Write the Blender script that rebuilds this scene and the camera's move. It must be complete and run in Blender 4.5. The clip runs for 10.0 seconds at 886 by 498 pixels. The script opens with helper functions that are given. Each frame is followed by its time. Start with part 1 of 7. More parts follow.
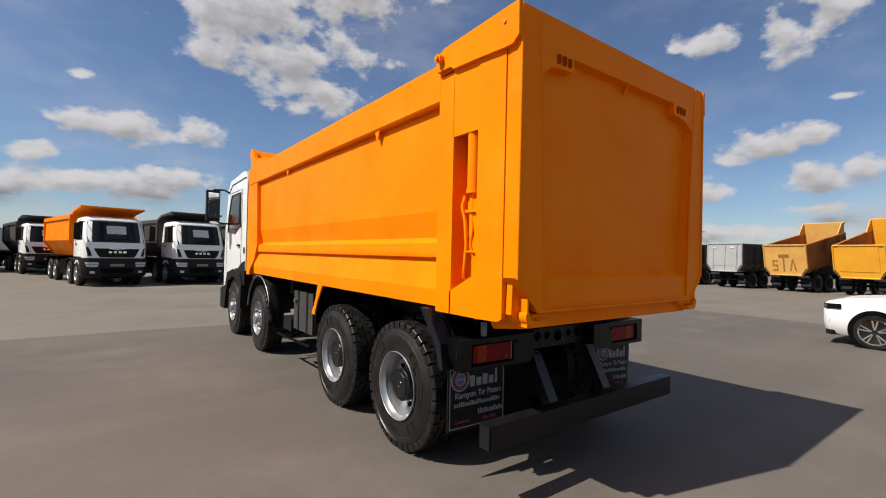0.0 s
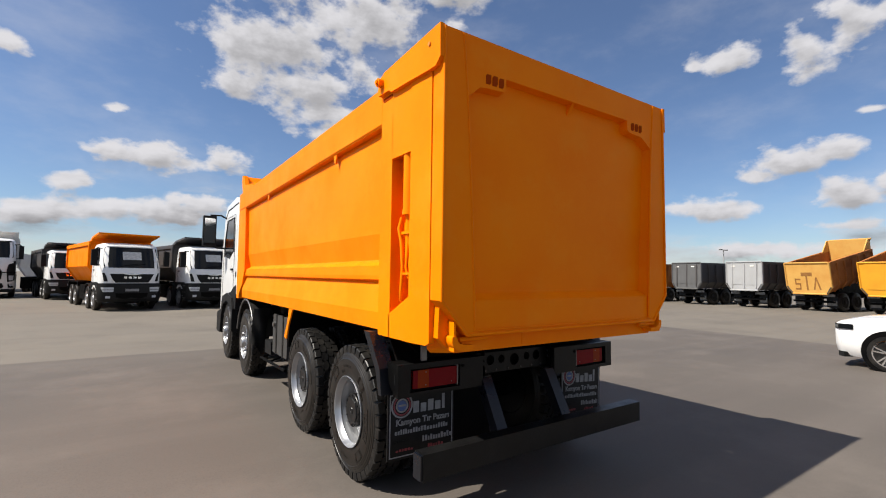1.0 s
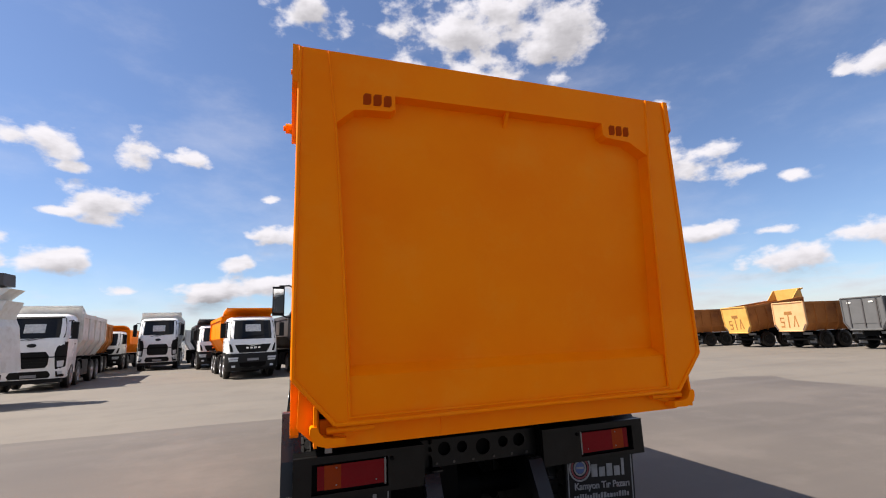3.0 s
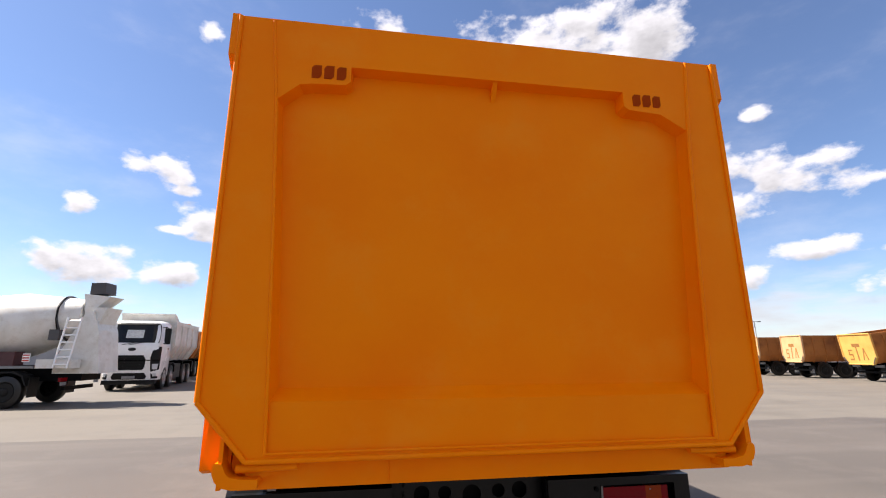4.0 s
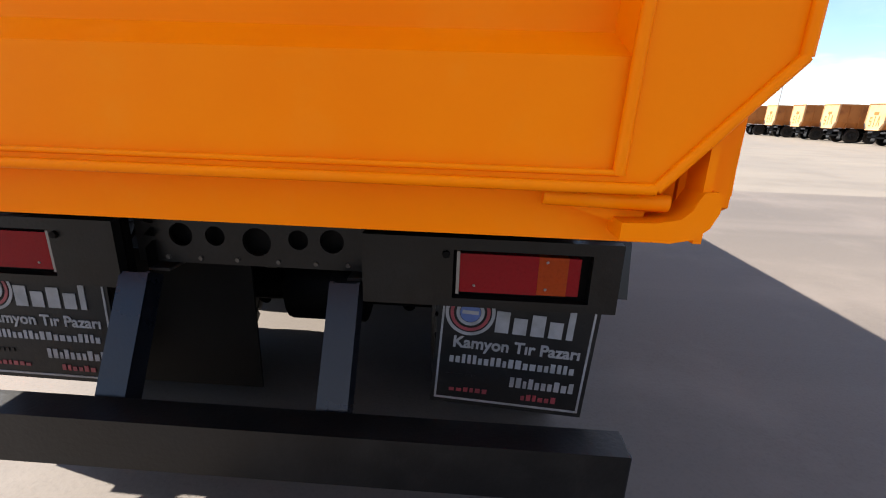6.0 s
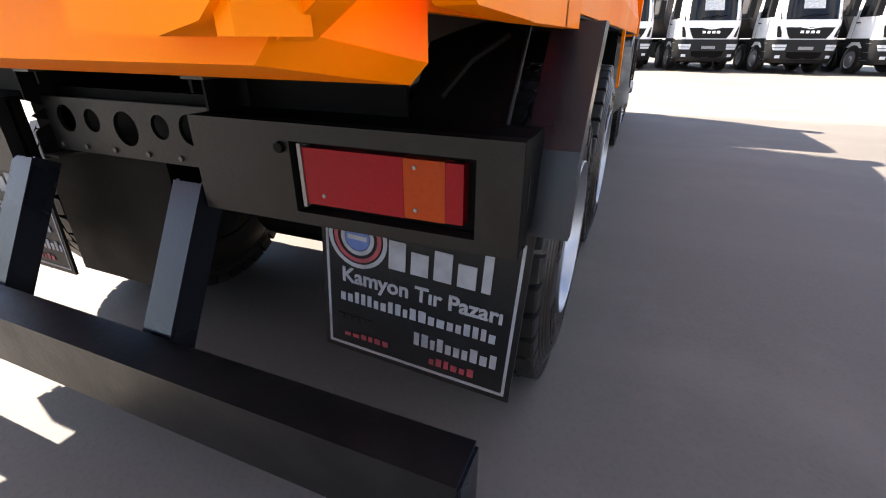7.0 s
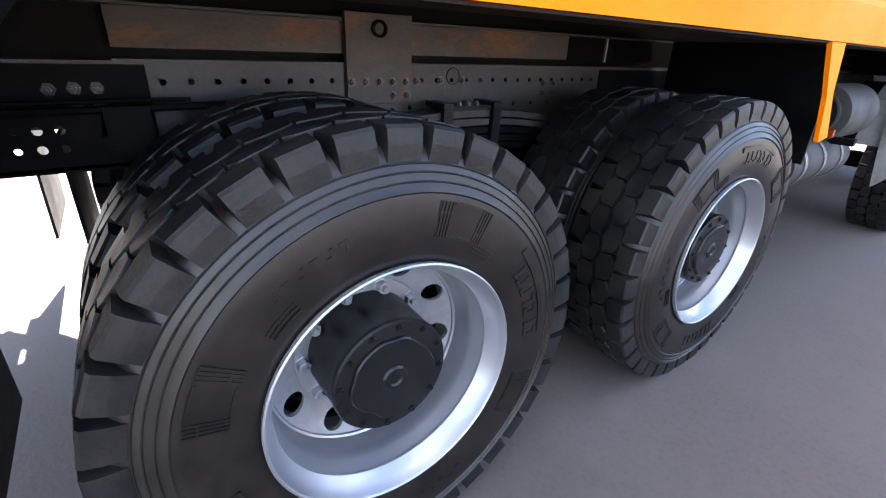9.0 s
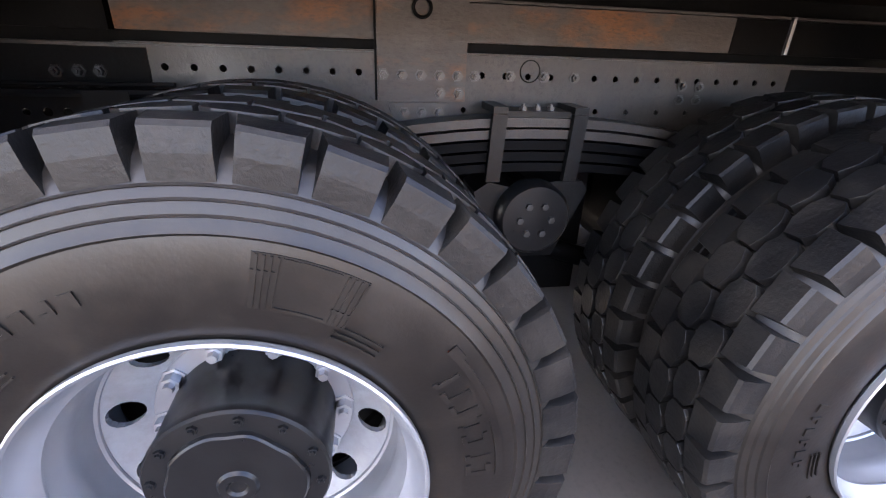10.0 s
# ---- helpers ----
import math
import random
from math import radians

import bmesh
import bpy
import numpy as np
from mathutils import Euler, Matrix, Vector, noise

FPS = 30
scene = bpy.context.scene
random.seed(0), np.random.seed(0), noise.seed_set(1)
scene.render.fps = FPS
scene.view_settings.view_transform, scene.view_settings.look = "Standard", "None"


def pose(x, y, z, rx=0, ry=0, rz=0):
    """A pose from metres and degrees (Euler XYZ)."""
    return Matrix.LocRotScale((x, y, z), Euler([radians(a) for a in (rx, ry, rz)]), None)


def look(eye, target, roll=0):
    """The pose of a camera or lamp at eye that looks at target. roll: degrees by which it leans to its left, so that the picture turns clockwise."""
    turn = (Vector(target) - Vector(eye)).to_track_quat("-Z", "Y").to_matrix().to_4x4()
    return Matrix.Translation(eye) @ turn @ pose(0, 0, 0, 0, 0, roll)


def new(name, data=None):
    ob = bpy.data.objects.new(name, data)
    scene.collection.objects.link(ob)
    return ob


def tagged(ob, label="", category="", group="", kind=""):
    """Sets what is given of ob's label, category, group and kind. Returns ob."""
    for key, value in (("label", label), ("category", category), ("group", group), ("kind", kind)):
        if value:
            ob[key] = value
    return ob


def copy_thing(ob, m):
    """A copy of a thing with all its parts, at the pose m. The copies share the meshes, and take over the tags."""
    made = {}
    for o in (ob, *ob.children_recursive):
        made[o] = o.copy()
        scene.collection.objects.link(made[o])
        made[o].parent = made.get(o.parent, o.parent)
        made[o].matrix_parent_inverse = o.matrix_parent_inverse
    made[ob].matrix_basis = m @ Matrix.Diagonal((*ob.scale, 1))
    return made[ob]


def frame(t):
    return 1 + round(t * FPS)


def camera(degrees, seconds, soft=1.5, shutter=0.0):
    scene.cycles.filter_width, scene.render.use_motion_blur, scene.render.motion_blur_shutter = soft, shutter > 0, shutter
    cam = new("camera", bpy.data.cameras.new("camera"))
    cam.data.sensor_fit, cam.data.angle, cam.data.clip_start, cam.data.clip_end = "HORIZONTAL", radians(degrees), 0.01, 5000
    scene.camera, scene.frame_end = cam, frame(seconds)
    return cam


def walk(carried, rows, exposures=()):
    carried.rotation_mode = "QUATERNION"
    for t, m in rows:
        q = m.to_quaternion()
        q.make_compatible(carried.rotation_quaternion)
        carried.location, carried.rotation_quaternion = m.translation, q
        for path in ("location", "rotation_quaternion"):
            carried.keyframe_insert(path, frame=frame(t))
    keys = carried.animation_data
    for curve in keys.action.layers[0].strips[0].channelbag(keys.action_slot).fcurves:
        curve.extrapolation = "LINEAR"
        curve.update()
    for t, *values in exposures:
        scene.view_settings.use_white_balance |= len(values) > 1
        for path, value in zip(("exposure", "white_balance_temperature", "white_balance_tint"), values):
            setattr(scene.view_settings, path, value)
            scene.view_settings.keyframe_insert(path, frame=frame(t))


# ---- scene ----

# ------------------------------------------------------------ camera
cam = camera(89.1, 10.0, soft=1.1)
PATH = [
    (0, (-3.322, -1.997, 1.725), (-2.128, -0.392, 1.75), 1.3),
    (0.5, (-3.081, -2.213, 1.731), (-1.935, -0.576, 1.816), 0.3),
    (1, (-2.805, -2.311, 1.738), (-1.686, -0.658, 1.858), 0.7),
    (1.5, (-2.454, -2.35, 1.751), (-1.375, -0.676, 1.933), 1.2),
    (2, (-2.063, -2.418, 1.755), (-1.153, -0.653, 1.998), -0.7),
    (2.2, (-1.906, -2.423, 1.773), (-1.052, -0.634, 2.037), -1.2),
    (3.3, (-1.046, -2.246, 1.766), (-0.509, -0.36, 2.159), -2.2),
    (3.5, (-0.912, -2.184, 1.783), (-0.448, -0.278, 2.174), -1.8),
    (4, (-0.593, -1.972, 1.77), (-0.284, -0.048, 2.22), -0.2),
    (4.5, (-0.257, -1.727, 1.76), (-0.142, 0.22, 2.201), 0.2),
    (5, (0.058, -1.453, 1.736), (0.03, 0.513, 2.1), -0.2),
    (5.5, (0.306, -1.11, 1.655), (0.396, 0.886, 1.558), 0.6),
    (6, (0.718, -0.818, 1.486), (0.623, 1.09, 0.892), 2.0),
    (6.2, (0.867, -0.711, 1.436), (0.686, 1.129, 0.674), 2.8),
    (7.3, (1.552, -0.086, 1.243), (0.729, 1.517, 0.375), -0.4),
    (7.5, (1.642, 0.01, 1.248), (0.778, 1.577, 0.355), 0.1),
    (8, (1.842, 0.345, 1.218), (0.831, 1.848, 0.369), 1.0),
    (8.5, (1.902, 0.698, 1.229), (0.68, 2.052, 0.408), 1.9),
    (9, (1.92, 1.057, 1.244), (0.434, 2.115, 0.425), 2.4),
    (9.5, (1.834, 1.378, 1.199), (0.163, 2.146, 0.413), 4.6),
    (10, (1.745, 1.657, 1.197), (-0.048, 2.001, 0.379), 2.2),
]
# seconds, stops, kelvin, tint
EXPOSURES = [(0.0, 0.53, 6650, 12), (0.5, 0.66, 6600, 12), (2.0, 0.90, 6600, 13), (3.5, 1.24, 6650, 16), (4.5, 1.50, 6650, 16), (5.5, 1.80, 6600, 15), (6.2, 2.10, 6650, 14),
             (7.4, 3.10, 6850, 14), (8.0, 3.54, 6700, 15), (8.5, 3.76, 6300, 13), (9.2, 4.10, 6250, 14), (9.5, 4.28, 6350, 17), (10.0, 4.78, 6800, 20)]
walk(cam, [(t, look(e, g, r)) for t, e, g, r in PATH], exposures=EXPOSURES)

# ------------------------------------------------------------ sky and sun
SUN_TO = Vector((-2.62, 0.70, 3.34)).normalized()
SUN_EL = math.asin(SUN_TO.z)
SUN_AZ = math.atan2(SUN_TO.x, SUN_TO.y)

lamp = bpy.data.lights.new("sun", "SUN")
lamp.energy, lamp.angle, lamp.color = 4.8, radians(0.53), (1.0, 0.965, 0.86)
sun = new("sun", lamp)
sun.matrix_world = look((0, 0, 60), Vector((0, 0, 60)) - SUN_TO)

# cumulus puffs: azimuth, elevation, half width, half height, in degrees
CLOUDS_BIG = [
    (11.7, 25.5, 4.9, 3.4), (18.6, 28.3, 6.7, 4), (24.6, 30.6, 5, 2.8), (16.8, 22.7, 6.8, 2.1), (8.6, 25.8, 2.8, 1.6), (21, 18.8, 4, 1.6), (18, 16.9, 1.9, 1), (28.8, 31, 2.6, 1.2),
    (34.3, 33.4, 3.2, 2), (22.4, 36.9, 5.1, 2.3), (28.7, 37.2, 4.3, 2), (35.8, 34, 3, 2.6), (1.5, 37.4, 2.8, 1.5), (-2.3, 35.9, 1.5, 0.7), (-21.5, 34.4, 0.8, 0.7),
]
CLOUDS_WEST = [
    (-2.5, 16.6, 1, 0.5), (-3.1, 12.5, 2.3, 1), (1.8, 12.6, 4.1, 1.5), (7.4, 12.9, 2.3, 1.2), (-5.7, 9, 1.8, 0.8), (-8.4, 5.7, 3.6, 1.3), (0, 6.6, 5, 1.3), (7.3, 8, 2.9, 1.1),
    (-25.2, 20.1, 2.8, 1.2), (-22.7, 19.3, 1.5, 0.9), (-16.7, 19.7, 2.1, 2), (-11.9, 20.2, 2.1, 0.8), (-21.4, 17.8, 1.7, 0.5), (-18.5, 14.8, 3.3, 1.5), (-22.8, 13.3, 1.4, 0.4), (-31.5, 14.5, 1.5, 1.5),
    (-29.2, 8.8, 3.7, 1.6), (-23.1, 8.6, 2.8, 1.2), (-16.5, 5.7, 1.6, 0.6), (-45.8, 23.1, 0.9, 0.5), (-45.2, 17.2, 2.7, 2.3), (-45.5, 13.5, 2.3, 1.6), (-44, 7.9, 2.7, 2.1),
]
CLOUDS_EAST = [
    (67, 22.6, 2.9, 1.1), (63.5, 22.7, 1.1, 0.6), (73.8, 22, 2.1, 1.9), (77.2, 23.4, 2.3, 2), (72.6, 11.8, 3.1, 1.3), (75.6, 12.3, 1.8, 1.1), (69, 10.8, 2, 0.7), (76.7, 8.3, 2.4, 1.4),
    (79.4, 9.1, 1.8, 1.5), (64.6, 7.7, 3.7, 1.2), (76.2, 5.3, 2.8, 0.7), (78.1, 15.7, 1.1, 0.3), (71, 3.2, 6.9, 0.9), (46.3, 24.4, 1.2, 0.6), (46.8, 18.4, 3.1, 2.1), (50.5, 18.5, 2.4, 0.9),
    (54.8, 15.8, 2.1, 0.9), (58.4, 14.3, 1.3, 0.8), (49.2, 9.9, 2.9, 0.8), (55.5, 9.2, 2, 0.5), (55.9, 6.2, 4.4, 1.3), (41.8, 19.1, 3.3, 2.6), (42.2, 15.7, 3.6, 1.8), (42.8, 7.6, 3.1, 1.3),
]

# unseen clouds over the rest of the sky, enlarged to brighten the shade
sky_rng = random.Random(5)
CLOUDS_FILL = [(az + sky_rng.uniform(-7, 7), sky_rng.uniform(6, 52), sky_rng.uniform(6, 13), sky_rng.uniform(2.6, 6.0)) for az in range(95, 300, 5)]
CLOUDS_FILL += [(az + sky_rng.uniform(-7, 7), sky_rng.uniform(54, 80), sky_rng.uniform(6, 12), sky_rng.uniform(3, 6)) for az in range(-60, 300, 30)]


def build_world():
    w = bpy.data.worlds.new("sky")
    w.use_nodes = True
    scene.world = w
    nt = w.node_tree
    N, L = nt.nodes, nt.links
    bg, out = N["Background"], N["World Output"]
    sky = N.new("ShaderNodeTexSky")
    sky.sky_type, sky.sun_disc = "NISHITA", False
    sky.sun_elevation, sky.sun_rotation = SUN_EL, SUN_AZ
    sky.air_density, sky.dust_density, sky.ozone_density = 1.0, SKY_DUST, 2.0
    tc = N.new("ShaderNodeTexCoord")
    way = tc.outputs["Generated"]

    def value(op, a, b=None):
        n = N.new("ShaderNodeMath")
        n.operation = op
        for i, v in enumerate((a, b)):
            if isinstance(v, (int, float)):
                n.inputs[i].default_value = v
            elif v is not None:
                L.new(v, n.inputs[i])
        return n.outputs[0]

    def vector(op, a, b):
        n = N.new("ShaderNodeVectorMath")
        n.operation = op
        L.new(a, n.inputs[0])
        n.inputs[1].default_value = b
        return n

    def noise(vec, scale, detail, rough):
        n = N.new("ShaderNodeTexNoise")
        n.inputs["Scale"].default_value, n.inputs["Detail"].default_value, n.inputs["Roughness"].default_value = scale, detail, rough
        L.new(vec, n.inputs["Vector"])
        return n.outputs[0]

    def smooth(v, lo, hi, a, b):
        n = N.new("ShaderNodeMapRange")
        n.interpolation_type = "SMOOTHSTEP"
        for i, x in zip((1, 2, 3, 4), (lo, hi, a, b)):
            n.inputs[i].default_value = x
        L.new(v, n.inputs[0])
        return n.outputs[0]

    def billows(vec, detail):
        flat = vector("MULTIPLY", vec, (1, 1, 1.6)).outputs[0]
        return value("ADD", value("MULTIPLY", value("SUBTRACT", noise(flat, 9.0, detail, 0.55), 0.5), 3.0),
                     value("MULTIPLY", value("SUBTRACT", noise(flat, 19.0, detail, 0.58), 0.5), 2.0))

    def density(vec, detail):
        body = None
        for az, el, sx, sz in [(p[0], p[1], p[2] * 1.25, p[3] * 1.25) for p in CLOUDS_BIG] + CLOUDS_WEST + CLOUDS_EAST + CLOUDS_FILL:
            a, e = radians(az), radians(el)
            off = vector("SUBTRACT", vec, (math.sin(a) * math.cos(e), math.cos(a) * math.cos(e), math.sin(e)))
            scaled = vector("MULTIPLY", off.outputs[0], (1 / radians(sx), 1 / radians(sx), 1 / radians(sz)))
            ln = N.new("ShaderNodeVectorMath")
            ln.operation = "LENGTH"
            L.new(scaled.outputs[0], ln.inputs[0])
            v = value("SUBTRACT", 1.12, value("MULTIPLY", ln.outputs["Value"], 0.86))
            body = v if body is None else value("SMOOTH_MAX", body, v)
        for n in N:
            if n.type == "MATH" and n.operation == "SMOOTH_MAX":
                n.inputs[2].default_value = 0.25
        return value("ADD", value("MAXIMUM", body, -1.6), billows(vec, detail))

    here = density(way, 8.0)
    above = density(vector("ADD", way, (SUN_TO.x * 0.012, SUN_TO.y * 0.012, 0.020)).outputs[0], 4.0)
    sep = N.new("ShaderNodeSeparateXYZ")
    L.new(way, sep.inputs[0])
    tall = value("ABSOLUTE", sep.outputs[2])
    # the bank of thin cloud low over the horizon
    wide = vector("MULTIPLY", way, (1, 1, 4.0)).outputs[0]
    bank = value("ADD", value("SUBTRACT", 0.72, value("MULTIPLY", tall, 5.2)), value("MULTIPLY", value("SUBTRACT", noise(wide, 5.0, 7.0, 0.55), 0.5), 3.2))
    # a thin veil of high cloud
    veil = smooth(noise(vector("MULTIPLY", way, (1, 1, 2.2)).outputs[0], 3.2, 6.0, 0.6), 0.42, 0.78, 0.02, 0.26)
    cover = value("MAXIMUM", value("MAXIMUM", smooth(here, 0.0, 0.7, 0.0, 1.0), smooth(bank, 0.0, 1.0, 0.0, 0.75)), veil)
    shade = value("SUBTRACT", smooth(above, -0.2, 1.5, 1.10, 0.62), value("ADD", value("MULTIPLY", billows(wide, 3.0), 0.05), smooth(bank, 0.0, 1.0, 0.0, 0.30)))
    cloud = N.new("ShaderNodeMix")
    cloud.data_type = "RGBA"
    cloud.inputs["A"].default_value = (0.0, 0.0, 0.0, 1)
    cloud.inputs["B"].default_value = (CLOUD_LIGHT, CLOUD_LIGHT * 1.01, CLOUD_LIGHT * 1.05, 1)
    cloud.clamp_factor = False
    L.new(shade, cloud.inputs[0])
    mix = N.new("ShaderNodeMix")
    mix.data_type = "RGBA"
    L.new(cover, mix.inputs[0])
    deep = N.new("ShaderNodeMix")
    deep.data_type, deep.blend_type = "RGBA", "MULTIPLY"
    deep.inputs[0].default_value = 1.0
    deep.inputs["B"].default_value = (0.86, 0.985, 1.15, 1)
    L.new(sky.outputs[0], deep.inputs["A"])
    L.new(deep.outputs["Result"], mix.inputs["A"])
    L.new(cloud.outputs["Result"], mix.inputs["B"])
    L.new(mix.outputs["Result"], bg.inputs[0])
    bg.inputs[1].default_value = SKY_STRENGTH
    L.new(bg.outputs[0], out.inputs[0])


SKY_STRENGTH, CLOUD_LIGHT, SKY_DUST = 0.057, 6.8, 0.3
build_world()


# ------------------------------------------------------------ materials
def material(name, color, rough=0.5, metal=0.0, second=None, amount=0.5, scale=3.0, fine=40.0, bump=0.1,
             grit=0.15, coat=0.0, spec=0.5, stretch=(1, 1, 1), lo=0.4, hi=0.65, dust=None, dust_amount=0.0):
    """Two-tone surface: broad patches of a second colour, fine grain, uneven gloss and a fine relief."""
    m = bpy.data.materials.new(name)
    m.use_nodes = True
    nt = m.node_tree
    N, L = nt.nodes, nt.links
    b = N["Principled BSDF"]
    tc = N.new("ShaderNodeTexCoord")
    mp = N.new("ShaderNodeMapping")
    mp.inputs["Scale"].default_value = stretch
    L.new(tc.outputs["Object"], mp.inputs["Vector"])

    def noise_tex(s, d, r=0.6):
        n = N.new("ShaderNodeTexNoise")
        n.inputs["Scale"].default_value, n.inputs["Detail"].default_value, n.inputs["Roughness"].default_value = s, d, r
        L.new(mp.outputs[0], n.inputs["Vector"])
        return n.outputs[0]

    def ranged(v, a, c, d, e):
        n = N.new("ShaderNodeMapRange")
        for i, x in zip((1, 2, 3, 4), (a, c, d, e)):
            n.inputs[i].default_value = x
        L.new(v, n.inputs[0])
        return n.outputs[0]

    def mixed(f, a, c):
        n = N.new("ShaderNodeMix")
        n.data_type = "RGBA"
        for key, v in ((0, f), ("A", a), ("B", c)):
            if isinstance(v, tuple):
                n.inputs[key].default_value = (*v[:3], 1)
            else:
                L.new(v, n.inputs[key])
        return n.outputs["Result"]

    broad, grain = noise_tex(scale, 5), noise_tex(fine, 4)
    second = second or tuple(c * 0.8 for c in color)
    col = mixed(ranged(broad, lo, hi, 0, amount), color, second)
    dark = tuple(c * (1 - grit) for c in color)
    col = mixed(ranged(grain, 0.5, 0.75, 0, min(1.0, grit * 3)), col, dark)
    if dust:
        col = mixed(ranged(noise_tex(scale * 2.3, 7, 0.7), 0.5, 0.72, 0, dust_amount), col, dust)
    L.new(col, b.inputs["Base Color"])
    L.new(ranged(broad, 0.3, 0.7, max(0.02, rough - 0.08), min(1.0, rough + 0.1)), b.inputs["Roughness"])
    b.inputs["Metallic"].default_value = metal
    b.inputs["Specular IOR Level"].default_value = spec
    b.inputs["Coat Weight"].default_value = coat
    b.inputs["Coat Roughness"].default_value = 0.15
    if bump:
        bp = N.new("ShaderNodeBump")
        bp.inputs["Strength"].default_value, bp.inputs["Distance"].default_value = bump, 0.004
        L.new(grain, bp.inputs["Height"])
        L.new(bp.outputs[0], b.inputs["Normal"])
    return m


def lamp_glass(name, color, rough=0.12):
    m = material(name, color, rough, bump=0.15, fine=90, spec=0.15, grit=0.25)
    return m


ORANGE = material("orange_paint", (0.90, 0.213, 0.0), 0.46, second=(0.86, 0.178, 0.0), amount=0.8, scale=1.3, fine=60,
                  bump=0.05, grit=0.05, spec=0.06, dust=(0.88, 0.268, 0.014), dust_amount=0.45)
ORANGE_IN = material("orange_paint_worn", (0.72, 0.22, 0.01), 0.55, second=(0.42, 0.14, 0.03), amount=0.8, scale=2.5, fine=50, bump=0.2, grit=0.2)
YELLOW = material("yellow_paint", (0.58, 0.325, 0.085), 0.65, spec=0.2, second=(0.50, 0.23, 0.05), amount=0.7, scale=1.2, bump=0.1, grit=0.12)
PALE_YELLOW = material("faded_yellow_paint", (0.55, 0.32, 0.160), 0.7, spec=0.15, second=(0.46, 0.25, 0.11), amount=0.7, scale=1.2, bump=0.1, grit=0.12)
BRIGHT_YELLOW = material("bright_yellow_paint", (0.72, 0.33, 0.025), 0.5, spec=0.2, second=(0.62, 0.26, 0.02), amount=0.7, scale=1.2, bump=0.1, grit=0.1)
RUSTY = material("rusty_orange_steel", (0.42, 0.155, 0.042), 0.7, spec=0.12, second=(0.24, 0.085, 0.03), amount=0.9, scale=1.1, bump=0.2, grit=0.2)
DUSTY = material("dusty_grey_plastic", (0.011, 0.0105, 0.010), 0.6, spec=0.15, second=(0.019, 0.018, 0.017), scale=3.5, bump=0.15, grit=0.2)
WHITE = material("white_cab_paint", (0.80, 0.80, 0.80), 0.25, second=(0.72, 0.72, 0.71), scale=1.0, bump=0.02, grit=0.03, coat=0.5)
WHITE_DULL = material("dull_white_paint", (0.68, 0.67, 0.63), 0.5, second=(0.5, 0.47, 0.42), scale=1.6, bump=0.1, grit=0.1, dust=(0.42, 0.36, 0.28), dust_amount=0.5)
GREY_LIGHT = material("light_grey_paint", (0.33, 0.33, 0.335), 0.55, second=(0.26, 0.26, 0.26), scale=1.2, bump=0.1, grit=0.1)
GREY_BODY = material("grey_steel_body", (0.095, 0.093, 0.093), 0.55, second=(0.06, 0.06, 0.06), scale=1.4, bump=0.1, grit=0.15)
DARK_BODY = material("dark_steel_body", (0.045, 0.043, 0.045), 0.5, second=(0.08, 0.06, 0.05), scale=1.4, bump=0.1, grit=0.2)
BLACK = material("black_chassis_paint", (0.0022, 0.0022, 0.0024), 0.5, spec=0.06, second=(0.0048, 0.0044, 0.004), amount=0.7, scale=5, fine=80, bump=0.2, grit=0.3)
BLUEBLACK = material("blue_black_steel_paint", (0.0036, 0.0048, 0.0085), 0.31, spec=0.38, second=(0.0058, 0.0064, 0.0085), amount=0.7, scale=4, fine=70, bump=0.12, grit=0.2, coat=0.0)
FRAME_GREY = material("dusty_chassis_steel", (0.026, 0.022, 0.019), 0.38, spec=0.35, second=(0.046, 0.038, 0.031), amount=0.9, scale=6, fine=90, bump=0.3, grit=0.3)
RUST_FRAME = material("rust_stained_subframe", (0.050, 0.040, 0.034), 0.45, spec=0.3, second=(0.15, 0.056, 0.014), amount=0.8, scale=3.2, fine=60, bump=0.35,
                      grit=0.3, stretch=(1, 1, 2.5), lo=0.52, hi=0.66, dust=(0.085, 0.076, 0.068), dust_amount=0.4)
RUBBER = material("tyre_rubber", (0.0058, 0.0046, 0.0038), 0.37, second=(0.0115, 0.0088, 0.0068), amount=0.9, scale=7, fine=120, bump=0.09, grit=0.25,
                  dust=(0.024, 0.018, 0.013), dust_amount=0.45, spec=0.38)
TREAD = material("tyre_tread_rubber", (0.0056, 0.0055, 0.0057), 0.44, spec=0.3, second=(0.018, 0.0155, 0.013), amount=0.9, scale=9, fine=110, bump=0.35, grit=0.3)


